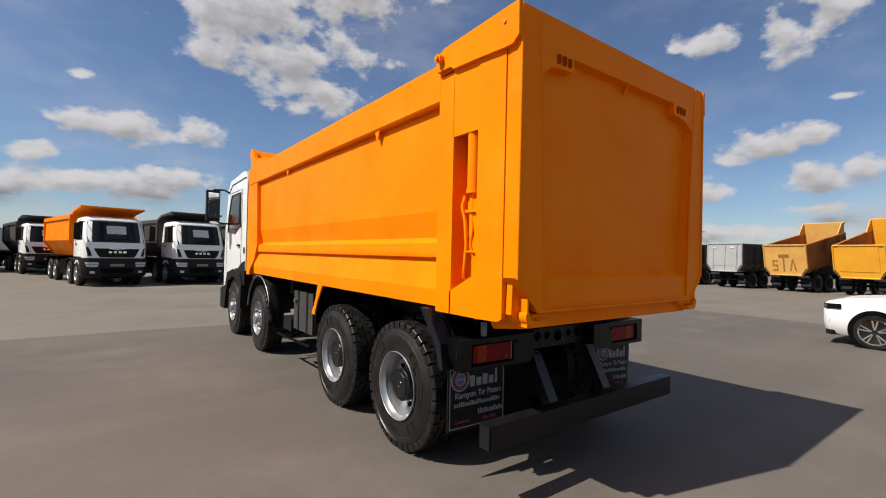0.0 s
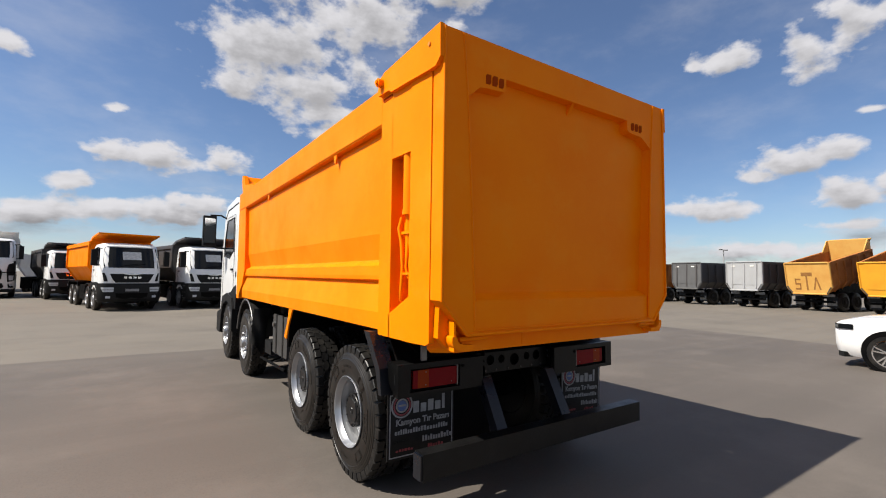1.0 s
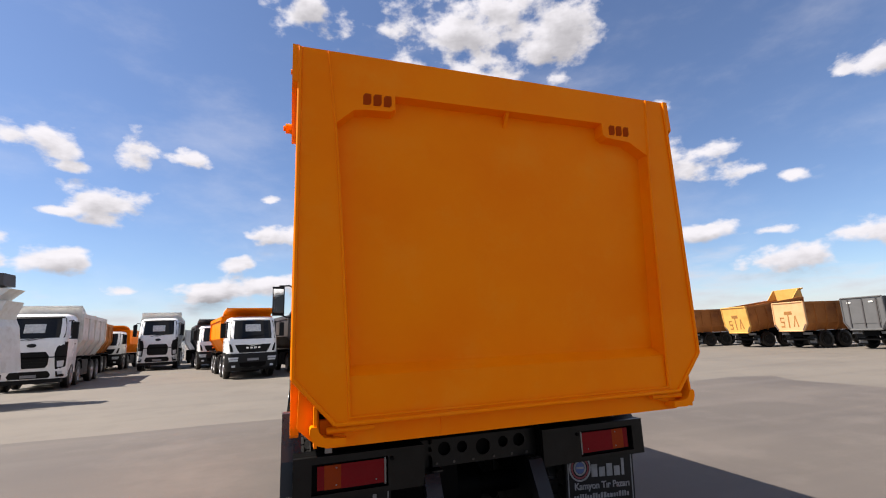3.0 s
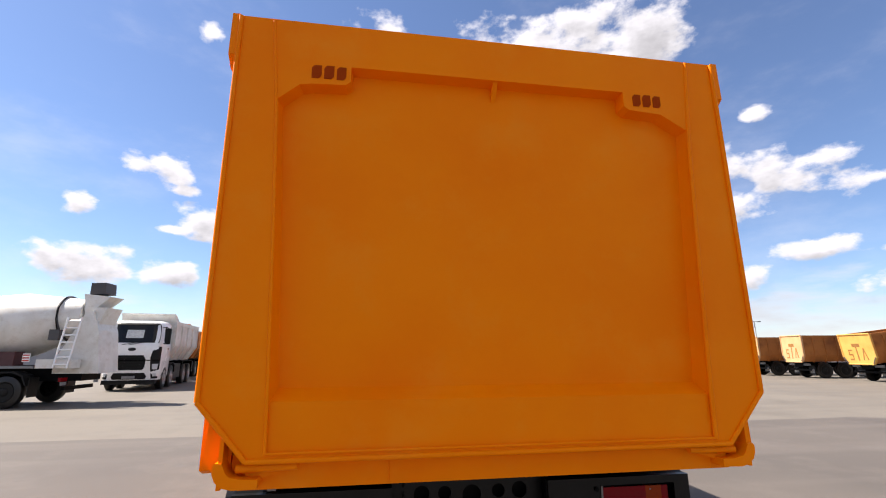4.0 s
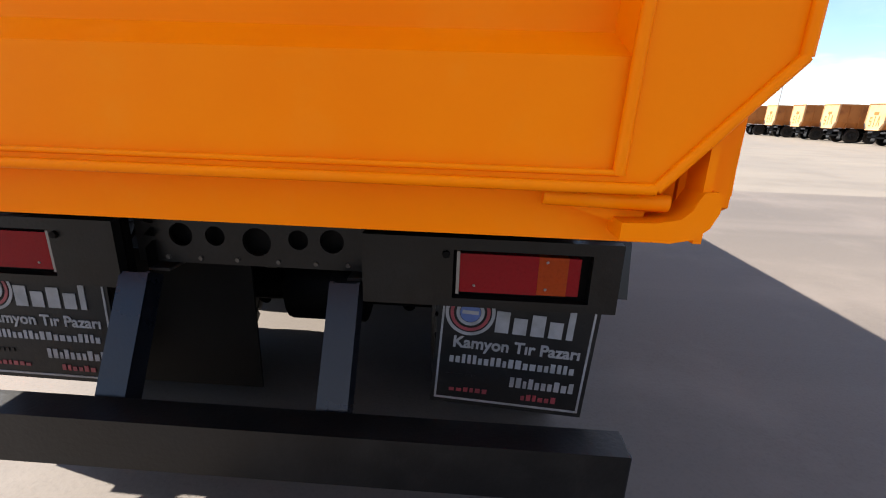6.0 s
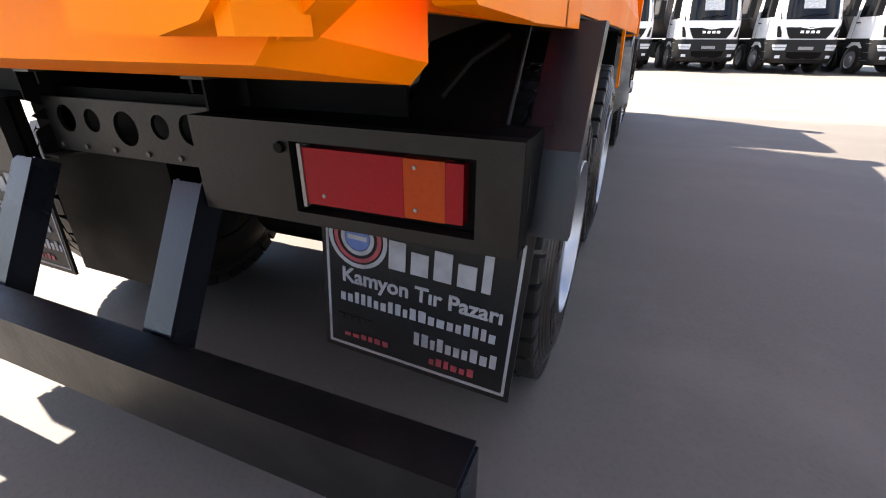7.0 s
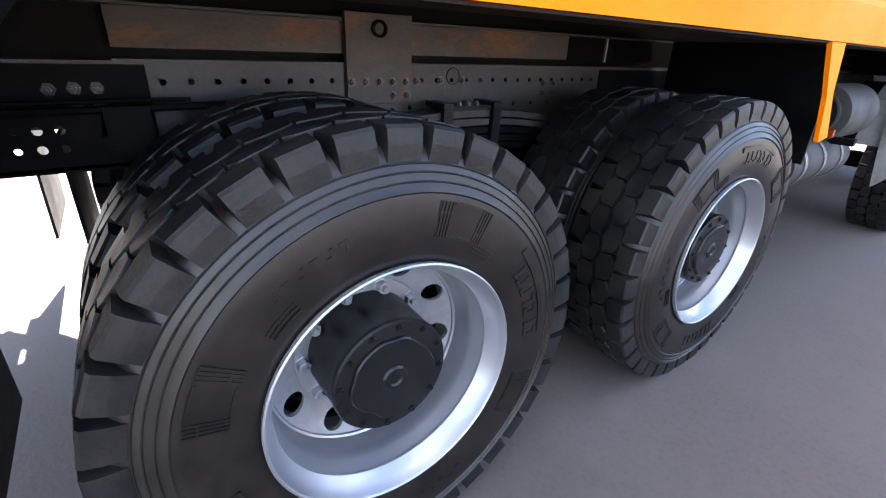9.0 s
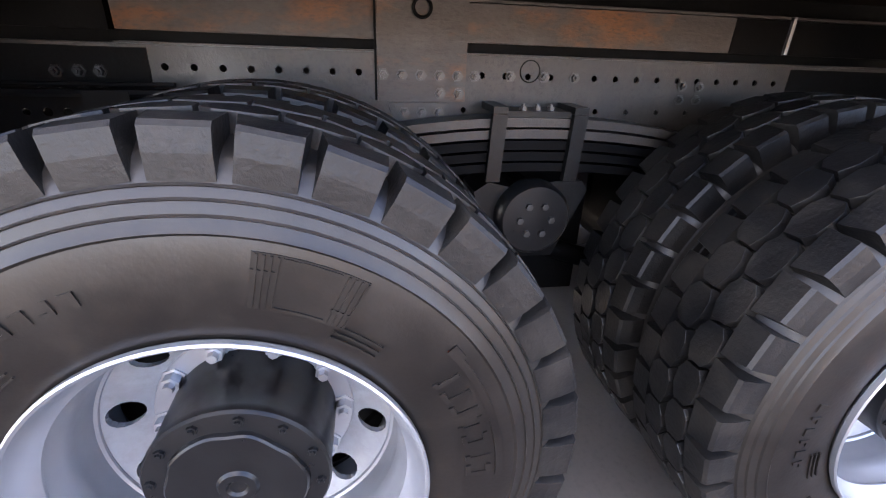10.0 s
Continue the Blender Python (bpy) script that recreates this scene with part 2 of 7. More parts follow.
def ring_dust(m, r0, r1, r2, color, amount):
    """Dust caked in a band round the axle of a wheel."""
    nt = m.node_tree
    N, L = nt.nodes, nt.links
    b = N["Principled BSDF"]
    src = b.inputs["Base Color"].links[0].from_socket
    tc, flat, ln, n = N.new("ShaderNodeTexCoord"), N.new("ShaderNodeVectorMath"), N.new("ShaderNodeVectorMath"), N.new("ShaderNodeTexNoise")
    flat.operation, ln.operation = "MULTIPLY", "LENGTH"
    flat.inputs[1].default_value = (0, 1, 1)
    L.new(tc.outputs["Object"], flat.inputs[0])
    L.new(flat.outputs[0], ln.inputs[0])
    L.new(tc.outputs["Object"], n.inputs["Vector"])
    n.inputs["Scale"].default_value, n.inputs["Detail"].default_value = 6.0, 6.0
    f = None
    for v, a, c, d in ((ln.outputs["Value"], r0, r1, 0), (ln.outputs["Value"], r2, r1, 0), (n.outputs[0], 0.35, 0.65, 0.25)):
        k = N.new("ShaderNodeMapRange")
        for i, x in zip((1, 2, 3, 4), (a, c, d, 1)):
            k.inputs[i].default_value = x
        L.new(v, k.inputs[0])
        if f is None:
            f = k.outputs[0]
        else:
            g = N.new("ShaderNodeMath")
            g.operation = "MULTIPLY"
            L.new(f, g.inputs[0])
            L.new(k.outputs[0], g.inputs[1])
            f = g.outputs[0]
    g = N.new("ShaderNodeMath")
    g.operation = "MULTIPLY"
    g.inputs[1].default_value = amount
    L.new(f, g.inputs[0])
    mx = N.new("ShaderNodeMix")
    mx.data_type = "RGBA"
    L.new(g.outputs[0], mx.inputs[0])
    L.new(src, mx.inputs["A"])
    mx.inputs["B"].default_value = (*color, 1)
    L.new(mx.outputs["Result"], b.inputs["Base Color"])


ring_dust(RUBBER, 0.42, 0.49, 0.545, (0.030, 0.026, 0.022), 0.7)
SILVER = material("silver_wheel_paint", (0.36, 0.365, 0.38), 0.36, metal=0.75, second=(0.33, 0.334, 0.35), scale=8, fine=60, bump=0.008, grit=0.03, coat=0.15)
WHEEL_GREY = material("grey_wheel_disc_paint", (0.30, 0.305, 0.315), 0.45, metal=0.35, second=(0.22, 0.22, 0.225), amount=0.8, scale=11, fine=70, bump=0.05, grit=0.12, dust=(0.16, 0.145, 0.125), dust_amount=0.35)
CHROME = material("bright_chrome", (0.75, 0.75, 0.76), 0.15, metal=1.0, scale=6, bump=0.03, grit=0.1)
STEEL = material("bare_steel", (0.20, 0.20, 0.205), 0.4, metal=0.8, second=(0.2, 0.18, 0.16), scale=20, bump=0.15, grit=0.2)
HUB = material("black_hub_casting", (0.005, 0.005, 0.0054), 0.34, spec=0.35, second=(0.0085, 0.008, 0.0078), scale=14, fine=60, bump=0.05, grit=0.2)
BOLT = material("dull_bolt_steel", (0.07, 0.066, 0.062), 0.40, metal=0.5, second=(0.07, 0.06, 0.05), scale=30, bump=0.2, grit=0.3)
LAMP_BAR = material("dusty_dark_grey_paint", (0.0036, 0.0036, 0.0036), 0.36, second=(0.0080, 0.0076, 0.0072), amount=0.9, scale=5, fine=80, bump=0.2, grit=0.3, spec=0.22, dust=(0.013, 0.0125, 0.012), dust_amount=0.4)
# near-black brown for the faces under the body
UNDERBODY = material("dark_underbody", (0.012, 0.008, 0.006), 0.7, second=(0.030, 0.014, 0.006), amount=0.8, scale=3, bump=0.3, grit=0.3, spec=0.1)
RED_LENS = lamp_glass("red_lens", (0.19, 0.004, 0.008))
AMBER_LENS = lamp_glass("amber_lens", (0.27, 0.034, 0.004))
CAR_LENS = lamp_glass("smoked_clear_lens", (0.10, 0.105, 0.11), 0.06)
CLEAR_LENS = lamp_glass("clear_lens", (0.55, 0.57, 0.6), 0.08)
FLAP = material("black_rubber_flap", (0.006, 0.006, 0.0063), 0.45, spec=0.22, second=(0.011, 0.0105, 0.0105), scale=6, fine=70, bump=0.15, grit=0.2,
                dust=(0.028, 0.026, 0.024), dust_amount=0.3)
PRINT = material("white_print", (0.24, 0.24, 0.25), 0.5, second=(0.15, 0.15, 0.15), amount=0.7, scale=14, bump=0.05, grit=0.15)
PRINT_RED = material("red_print", (0.22, 0.03, 0.04), 0.5, second=(0.10, 0.02, 0.025), scale=14, bump=0.05, grit=0.15)
PRINT_BLUE = material("blue_print", (0.06, 0.10, 0.25), 0.5, scale=14, bump=0.05, grit=0.15)
DUSTY_GREY = material("dusty_grey_steel", (0.046, 0.042, 0.037), 0.7, second=(0.020, 0.019, 0.018), amount=0.8, scale=4, bump=0.2, grit=0.2)
GLASS_DARK = material("dark_cab_glass", (0.006, 0.007, 0.008), 0.06, bump=0.0, grit=0.1, spec=0.3)
PLASTIC = material("dark_grey_plastic", (0.009, 0.009, 0.0095), 0.55, spec=0.15, second=(0.016, 0.016, 0.016), scale=5, bump=0.15, grit=0.2)
BUMPER_GREY = material("dark_grey_bumper_plastic", (0.0085, 0.0085, 0.009), 0.5, spec=0.2, second=(0.014, 0.0136, 0.013), amount=0.7, scale=3, bump=0.1, grit=0.2)
PAPER = material("white_paper", (0.62, 0.62, 0.60), 0.7, second=(0.30, 0.30, 0.30), amount=0.7, scale=9, fine=30, bump=0.02, grit=0.2, stretch=(1, 1, 3))
PALE_DUST = material("plastic_under_pale_dust", (0.27, 0.26, 0.24), 0.75, spec=0.2, second=(0.15, 0.142, 0.13), amount=0.9, scale=4, fine=50, bump=0.15, grit=0.2, dust=(0.34, 0.325, 0.30), dust_amount=0.6)
BAR_GREY = material("dusty_black_bar_paint", (0.0042, 0.0042, 0.0044), 0.36, spec=0.25, second=(0.0085, 0.0082, 0.008), amount=0.8, scale=4, fine=60, bump=0.2, grit=0.25, dust=(0.020, 0.019, 0.018), dust_amount=0.3)
DARK_RED = material("dark_red_tank_paint", (0.060, 0.012, 0.014), 0.5, second=(0.035, 0.009, 0.010), scale=3, bump=0.1, grit=0.2)
STRIPE_RED = material("red_marker_film", (0.45, 0.04, 0.03), 0.4, scale=5, bump=0.05, grit=0.1)
DUSTY_PLATE = material("dusty_pale_plate", (0.20, 0.20, 0.195), 0.6, second=(0.08, 0.08, 0.08), amount=0.9, scale=8, bump=0.1, grit=0.3)
TANK = material("grey_tank_steel", (0.045, 0.043, 0.042), 0.45, metal=0.2, second=(0.06, 0.06, 0.06), scale=5, bump=0.1, grit=0.2)
CAR_WHITE = material("white_car_paint", (0.82, 0.82, 0.82), 0.16, scale=1.0, bump=0.0, grit=0.02, coat=0.8)
PAINT_MARK = material("dark_paint_strokes", (0.24, 0.11, 0.035), 0.6, spec=0.1, second=(0.36, 0.17, 0.05), scale=3, bump=0.1, grit=0.2)
LOGO_CUT = material("shadowed_cut_plate", (0.34, 0.045, 0.006), 0.7, spec=0.0, scale=9, bump=0.1, grit=0.2)
WALL_FAR = material("grey_cladding", (0.35, 0.36, 0.38), 0.6, second=(0.28, 0.28, 0.29), scale=0.4, bump=0.05, grit=0.1, stretch=(1, 1, 0.2))
ROOF_FAR = material("dark_roof_sheet", (0.10, 0.10, 0.11), 0.5, second=(0.14, 0.14, 0.14), scale=0.4, bump=0.05, grit=0.1)


def pavement_material(name, color, second, patch, fine_scale, bump, rough):
    m = material(name, color, rough, second=second, amount=0.75, scale=0.22, fine=fine_scale, bump=bump, grit=0.22, lo=0.38, hi=0.66,
                 dust=patch, dust_amount=0.75, spec=0.35)
    nt = m.node_tree
    N, L = nt.nodes, nt.links
    b = N["Principled BSDF"]
    src = b.inputs["Base Color"].links[0].from_socket
    tc = N.new("ShaderNodeTexCoord")
    mp = N.new("ShaderNodeMapping")
    mp.inputs["Scale"].default_value, mp.inputs["Rotation"].default_value = (0.05, 1.3, 1), (0, 0, radians(7))
    L.new(tc.outputs["Object"], mp.inputs["Vector"])
    streak = N.new("ShaderNodeTexNoise")
    streak.inputs["Scale"].default_value, streak.inputs["Detail"].default_value = 0.9, 6
    L.new(mp.outputs[0], streak.inputs["Vector"])
    rng = N.new("ShaderNodeMapRange")
    rng.inputs[1].default_value, rng.inputs[2].default_value, rng.inputs[3].default_value, rng.inputs[4].default_value = 0.48, 0.72, 0, 0.4
    L.new(streak.outputs[0], rng.inputs[0])
    mx = N.new("ShaderNodeMix")
    mx.data_type = "RGBA"
    L.new(rng.outputs[0], mx.inputs[0])
    L.new(src, mx.inputs["A"])
    mx.inputs["B"].default_value = (*patch, 1)
    L.new(mx.outputs["Result"], b.inputs["Base Color"])
    return m


ASPHALT = pavement_material("grey_asphalt", (0.084, 0.0715, 0.062), (0.109, 0.0925, 0.081), (0.133, 0.1125, 0.098), 55, 0.35, 0.72)
CONCRETE = pavement_material("pale_concrete", (0.135, 0.1175, 0.098), (0.162, 0.1415, 0.118), (0.103, 0.0895, 0.075), 40, 0.25, 0.75)


# ------------------------------------------------------------ mesh helpers
def link_mesh(name, bm, mat, smooth=None):
    bmesh.ops.recalc_face_normals(bm, faces=bm.faces)
    me = bpy.data.meshes.new(name)
    bm.to_mesh(me)
    bm.free()
    me.materials.append(mat)
    if smooth is not None:
        me.polygons.foreach_set("use_smooth", [True] * len(me.polygons))
        me.set_sharp_from_angle(angle=radians(smooth))
    return new(name, me)


def part(name, bm, mat, parent, label="", m=None, smooth=None):
    ob = link_mesh(name, bm, mat, smooth)
    ob.parent = parent
    if m is not None:
        ob.matrix_basis = m
    if label:
        ob["label"] = label
    return ob


def shared(name, me, parent, m):
    ob = new(name, me)
    ob.parent = parent
    ob.matrix_basis = m
    return ob


def thing(name, label, category, group="", m=None):
    e = new(name)
    e.empty_display_size = 0.2
    if m is not None:
        e.matrix_basis = m
    return tagged(e, label, category, group)


def bevelled(bm, width, segs=2):
    if width:
        edges = [e for e in bm.edges if len(e.link_faces) == 2 and e.calc_face_angle(0) > radians(25)]
        bmesh.ops.bevel(bm, geom=edges, offset=width, segments=segs, profile=0.6, affect="EDGES")
    return bm


def box(bm, x0, x1, y0, y1, z0, z1):
    v = [bm.verts.new((x, y, z)) for z in (z0, z1) for y in (y0, y1) for x in (x0, x1)]
    for f in ((0, 2, 3, 1), (4, 5, 7, 6), (0, 1, 5, 4), (1, 3, 7, 5), (3, 2, 6, 7), (2, 0, 4, 6)):
        bm.faces.new([v[i] for i in f])
    return bm


def boxes(*sizes, bevel=0.0):
    bm = bmesh.new()
    for s in sizes:
        box(bm, *s)
    return bevelled(bm, bevel)


def prism(bm, pts, axis, a, b):
    """A flat outline pushed along an axis. pts: the other two coordinates, in x, y, z order."""
    def at(p, w):
        q = list(p)
        q.insert("xyz".index(axis), w)
        return bm.verts.new(q)
    lo, hi = [at(p, a) for p in pts], [at(p, b) for p in pts]
    bm.faces.new(lo[::-1])
    bm.faces.new(hi)
    for i in range(len(pts)):
        j = (i + 1) % len(pts)
        bm.faces.new((lo[i], lo[j], hi[j], hi[i]))
    return bm


def prisms(axis, *items, bevel=0.0):
    bm = bmesh.new()
    for pts, a, b in items:
        prism(bm, pts, axis, a, b)
    return bevelled(bm, bevel)


def lathe(bm, prof, segs=48, closed=False):
    """Turns a profile of (x, radius) round the x axis."""
    rings = []
    for x, r in prof:
        rings.append([bm.verts.new((x, r * math.cos(2 * math.pi * i / segs), r * math.sin(2 * math.pi * i / segs))) for i in range(segs)])
    pairs = list(zip(rings, rings[1:]))
    if closed:
        pairs.append((rings[-1], rings[0]))
    for a, b in pairs:
        for i in range(segs):
            j = (i + 1) % segs
            bm.faces.new((a[i], a[j], b[j], b[i]))
    if not closed:
        if prof[0][1] > 1e-4:
            bm.faces.new(rings[0][::-1])
        if prof[-1][1] > 1e-4:
            bm.faces.new(rings[-1])
    return bm


def turned(prof, segs=48, closed=False):
    return lathe(bmesh.new(), prof, segs, closed)


def tube(bm, pts, r, segs=10):
    pts = [Vector(p) for p in pts]
    rings = []
    for i, p in enumerate(pts):
        d = (pts[min(i + 1, len(pts) - 1)] - pts[max(i - 1, 0)]).normalized()
        side = d.orthogonal().normalized() if i == 0 else (side - d * side.dot(d)).normalized()
        up = d.cross(side)
        rings.append([bm.verts.new(p + r * (math.cos(2 * math.pi * k / segs) * side + math.sin(2 * math.pi * k / segs) * up)) for k in range(segs)])
    for a, b in zip(rings, rings[1:]):
        for k in range(segs):
            j = (k + 1) % segs
            bm.faces.new((a[k], a[j], b[j], b[k]))
    bm.faces.new(rings[0][::-1])
    bm.faces.new(rings[-1])
    return bm


def tubes(*runs, segs=10):
    bm = bmesh.new()
    for pts, r in runs:
        tube(bm, pts, r, segs)
    return bm


def beam(bm, p, q, w, h):
    """A straight square bar from p to q."""
    p, q = Vector(p), Vector(q)
    d = (q - p).normalized()
    ref = Vector((0, 0, 1)) if abs(d.z) < 0.9 else Vector((0, 1, 0))
    s = d.cross(ref).normalized()
    u = s.cross(d)
    v = [bm.verts.new(c + s * a * w / 2 + u * b * h / 2) for c in (p, q) for a, b in ((-1, -1), (1, -1), (1, 1), (-1, 1))]
    for f in ((3, 2, 1, 0), (4, 5, 6, 7), (0, 1, 5, 4), (1, 2, 6, 5), (2, 3, 7, 6), (3, 0, 4, 7)):
        bm.faces.new([v[i] for i in f])
    return bm


def beams(*runs):
    bm = bmesh.new()
    for r in runs:
        beam(bm, *r)
    return bm


def holed_plate(bm, u0, u1, v0, v1, holes, put, depth, n=16):
    """A plate with round holes cut through, made strip by strip. holes: (u, v, r), sorted by u, that do not overlap in u.
    put(u, v, w) places a point; w runs from 0 to depth."""
    cuts = [u0] + [(holes[i][0] + holes[i][2] + holes[i + 1][0] - holes[i + 1][2]) / 2 for i in range(len(holes) - 1)] + [u1]
    for (hu, hv, r), a, b in zip(holes, cuts, cuts[1:]):
        ring, edge = [], []
        for k in range(n):
            t = 2 * math.pi * (k + 0.5) / n
            c, s = math.cos(t), math.sin(t)
            ring.append((hu + r * c, hv + r * s))
            lim = min(((b - hu) / c if c > 0 else (a - hu) / c) if abs(c) > 1e-6 else 9e9,
                      ((v1 - hv) / s if s > 0 else (v0 - hv) / s) if abs(s) > 1e-6 else 9e9)
            edge.append((hu + lim * c, hv + lim * s))
        corners = [(b, v1), (a, v1), (a, v0), (b, v0)]
        for w in (0, depth):
            rv, ev = [bm.verts.new(put(*p, w)) for p in ring], [bm.verts.new(put(*p, w)) for p in edge]
            for k in range(n):
                j = (k + 1) % n
                bm.faces.new((rv[k], ev[k], ev[j], rv[j]))
            for cu, cv in corners:
                k = min(range(n), key=lambda q: abs((math.atan2(cv - hv, cu - hu) - 2 * math.pi * (q + 1) / n + math.pi) % (2 * math.pi) - math.pi))
                j = (k + 1) % n
                if len({edge[k][0], edge[j][0], cu}) > 1 and len({edge[k][1], edge[j][1], cv}) > 1:
                    bm.faces.new((ev[k], bm.verts.new(put(cu, cv, w)), ev[j]))
            if w == 0:
                keep = rv
        for k in range(n):
            j = (k + 1) % n
            bm.faces.new((keep[k], keep[j], rv[j], rv[k]))
    return bm


# ------------------------------------------------------------ ground
def build_ground():
    bm = bmesh.new()
    r = 3000
    v = [bm.verts.new(p) for p in ((-r, -r, 0), (r, -r, 0), (r, r, 0), (-r, r, 0))]
    bm.faces.new(v)
    g = link_mesh("ground", bm, CONCRETE)
    tagged(g, "pale sunlit concrete yard reaching far out", "ground", kind="structure")
    bm = bmesh.new()
    rng = random.Random(4)
    edge = []
    x = -70.0
    while x < 13.6:
        edge.append((x, 9.25 - 0.012 * x * (1 if x < 0 else 0) * 0.3 + rng.uniform(-0.05, 0.05)))
        x += 1.1
    edge.append((13.8, 8.8))
    y = 7.6
    while y > -70:
        edge.append((13.0 + rng.uniform(-0.05, 0.05), y))
        y -= 1.3
    edge.append((-70, -70))
    prism(bm, edge[::-1], "z", -0.05, 0.004)
    a = link_mesh("asphalt", bm, ASPHALT)
    tagged(a, "darker grey asphalt apron under the truck", "asphalt", kind="structure")


build_ground()


# ------------------------------------------------------------ wheels
TYRE_R = 0.565


def tyre_bm(w=0.315):
    half = [(-0.034, 0.282), (-0.014, 0.2955), (-0.004, 0.322), (0.0, 0.375), (-0.001, 0.424), (-0.004, 0.440), (-0.001, 0.444), (-0.004, 0.448),
            (-0.0085, 0.460), (-0.006, 0.462), (-0.0100, 0.464), (-0.0145, 0.477), (-0.012, 0.479), (-0.0165, 0.481), (-0.0215, 0.492), (-0.019, 0.494), (-0.024, 0.496),
            (-0.029, 0.506), (-0.042, 0.520), (-0.064, 0.534), (-0.100, 0.541)]
    prof = half + [(-w / 2, 0.543)] + [(-w - x, r) for x, r in half[::-1]]
    return turned(prof, 96, closed=True)


def tread_bm(w=0.315, n=36):
    """Blocks in four staggered rows, with shoulder lugs that reach down the side."""
    bm = bmesh.new()
    step = 2 * math.pi / n

    def pt(x, r, a):
        return bm.verts.new((x, r * math.cos(a), r * math.sin(a)))

    def block(outline, r0, r1):
        cx = sum(p[0] for p in outline) / len(outline)
        ca = sum(p[1] for p in outline) / len(outline)
        lo = [pt(x, r0, a) for x, a in outline]
        mid = [pt(cx + (x - cx) * 0.992, r1 - 0.002, ca + (a - ca) * 0.995) for x, a in outline]
        hi = [pt(cx + (x - cx) * 0.978, r1, ca + (a - ca) * 0.98) for x, a in outline]
        bm.faces.new(hi)
        for u, v in ((lo, mid), (mid, hi)):
            for i in range(len(u)):
                j = (i + 1) % len(u)
                bm.faces.new((u[i], u[j], v[j], v[i]))

    for i in range(n):
        a = i * step
        for side in (0, 1):
            def sx(x):
                return -x if side == 0 else -w + x
            o = a + (0.0 if side == 0 else step / 2)
            hw, sh = step * 0.385, step * 0.04
            # shoulder lug: top face, then a flank that runs into the sidewall
            i0, i1 = o - hw * 1.18 + sh, o + hw * 1.18 + sh
            a0, a1 = o - hw, o + hw
            ring = [pt(sx(0.090), 0.536, i0), pt(sx(0.090), 0.536, i1), pt(sx(0.0235), 0.498, a1 + 0.004), pt(sx(0.0235), 0.498, a0 - 0.004)]
            t = [pt(sx(0.089), TYRE_R, i0 + 0.002), pt(sx(0.086), TYRE_R, i1 - 0.002), pt(sx(0.032), TYRE_R - 0.002, a1 - 0.002), pt(sx(0.032), TYRE_R - 0.002, a0 + 0.002)]
            k = [pt(sx(0.0255), TYRE_R - 0.008, a1 - 0.0015), pt(sx(0.0255), TYRE_R - 0.008, a0 + 0.0015)]
            m = [pt(sx(0.0225), 0.529, a1), pt(sx(0.0225), 0.529, a0)]
            bm.faces.new(t)
            bm.faces.new((ring[0], ring[1], t[1], t[0]))
            bm.faces.new((t[3], t[2], k[0], k[1]))
            bm.faces.new((k[1], k[0], m[0], m[1]))
            bm.faces.new((m[1], m[0], ring[2], ring[3]))
            bm.faces.new((ring[1], ring[2], m[0], k[0], t[2], t[1]))
            bm.faces.new((ring[3], ring[0], t[0], t[3], k[1], m[1]))
            # centre block, many-sided
            c = o + step * 0.52
            q = step * 0.478
            block([(sx(0.092), c - q * 0.62), (sx(0.106), c - q), (sx(0.140), c - q * 0.97), (sx(0.1525), c - q * 0.45), (sx(0.1535), c + q * 0.35),
                   (sx(0.142), c + q), (sx(0.108), c + q * 0.97), (sx(0.094), c + q * 0.60), (sx(0.090), c - q * 0.02)], 0.538, TYRE_R + 0.002)
    return bm


def side_mark_bm(sort):
    """One raised mark on the tyre's side: a hatched panel or plain bars, in place of lettering."""
    bm = bmesh.new()

    def patch(r0, r1, a0, a1, h):
        n = max(1, int((a1 - a0) / 0.06))
        rows = []
        for i in range(n + 1):
            b = a0 + (a1 - a0) * i / n
            rows.append([bm.verts.new((x, r * math.cos(b), r * math.sin(b))) for x, r in ((-0.004, r0), (h, r0), (h, r1), (-0.004, r1))])
        for u, v in zip(rows, rows[1:]):
            for k in range(3):
                bm.faces.new((u[k], u[k + 1], v[k + 1], v[k]))
        bm.faces.new(rows[0])
        bm.faces.new(rows[-1][::-1])
    if sort == "panel":
        patch(0.352, 0.428, 0, 0.34, 0.0006)
        for i in range(4):
            patch(0.354, 0.426, i * 0.020, i * 0.020 + 0.008, 0.0030)
            patch(0.354, 0.426, 0.262 + i * 0.020, 0.262 + i * 0.020 + 0.008, 0.0030)
        for r in (0.354, 0.422):
            patch(r, r + 0.004, 0.085, 0.255, 0.0028)
        patch(0.372, 0.376, 0.0, 0.075, 0.0028)
        patch(0.402, 0.406, 0.265, 0.34, 0.0028)
    elif sort == "word":
        for i in range(7):
            a, tall = i * 0.090, i in (0, 2, 4, 5)
            patch(0.358, 0.399, a, a + 0.020, 0.0024)
            patch(0.358, 0.366, a, a + (0.062 if tall else 0.030), 0.0024)
            if i in (0, 2, 3):
                patch(0.391, 0.399, a, a + 0.055, 0.0024)
        patch(0.407, 0.419, -0.01, 0.66, 0.0023)
        patch(0.407, 0.424, 0.60, 0.66, 0.0026)
    elif sort == "code":
        for i in range(6):
            patch(0.376, 0.396, i * 0.075, i * 0.075 + 0.018, 0.0022)
            patch(0.376 if i % 2 else 0.390, 0.382 if i % 2 else 0.396, i * 0.075, i * 0.075 + 0.045, 0.0022)
    else:
        for i in range(3):
            patch(0.335 + 0.009 * i, 0.3375 + 0.009 * i, 0, 0.20, 0.0018)
    return bm


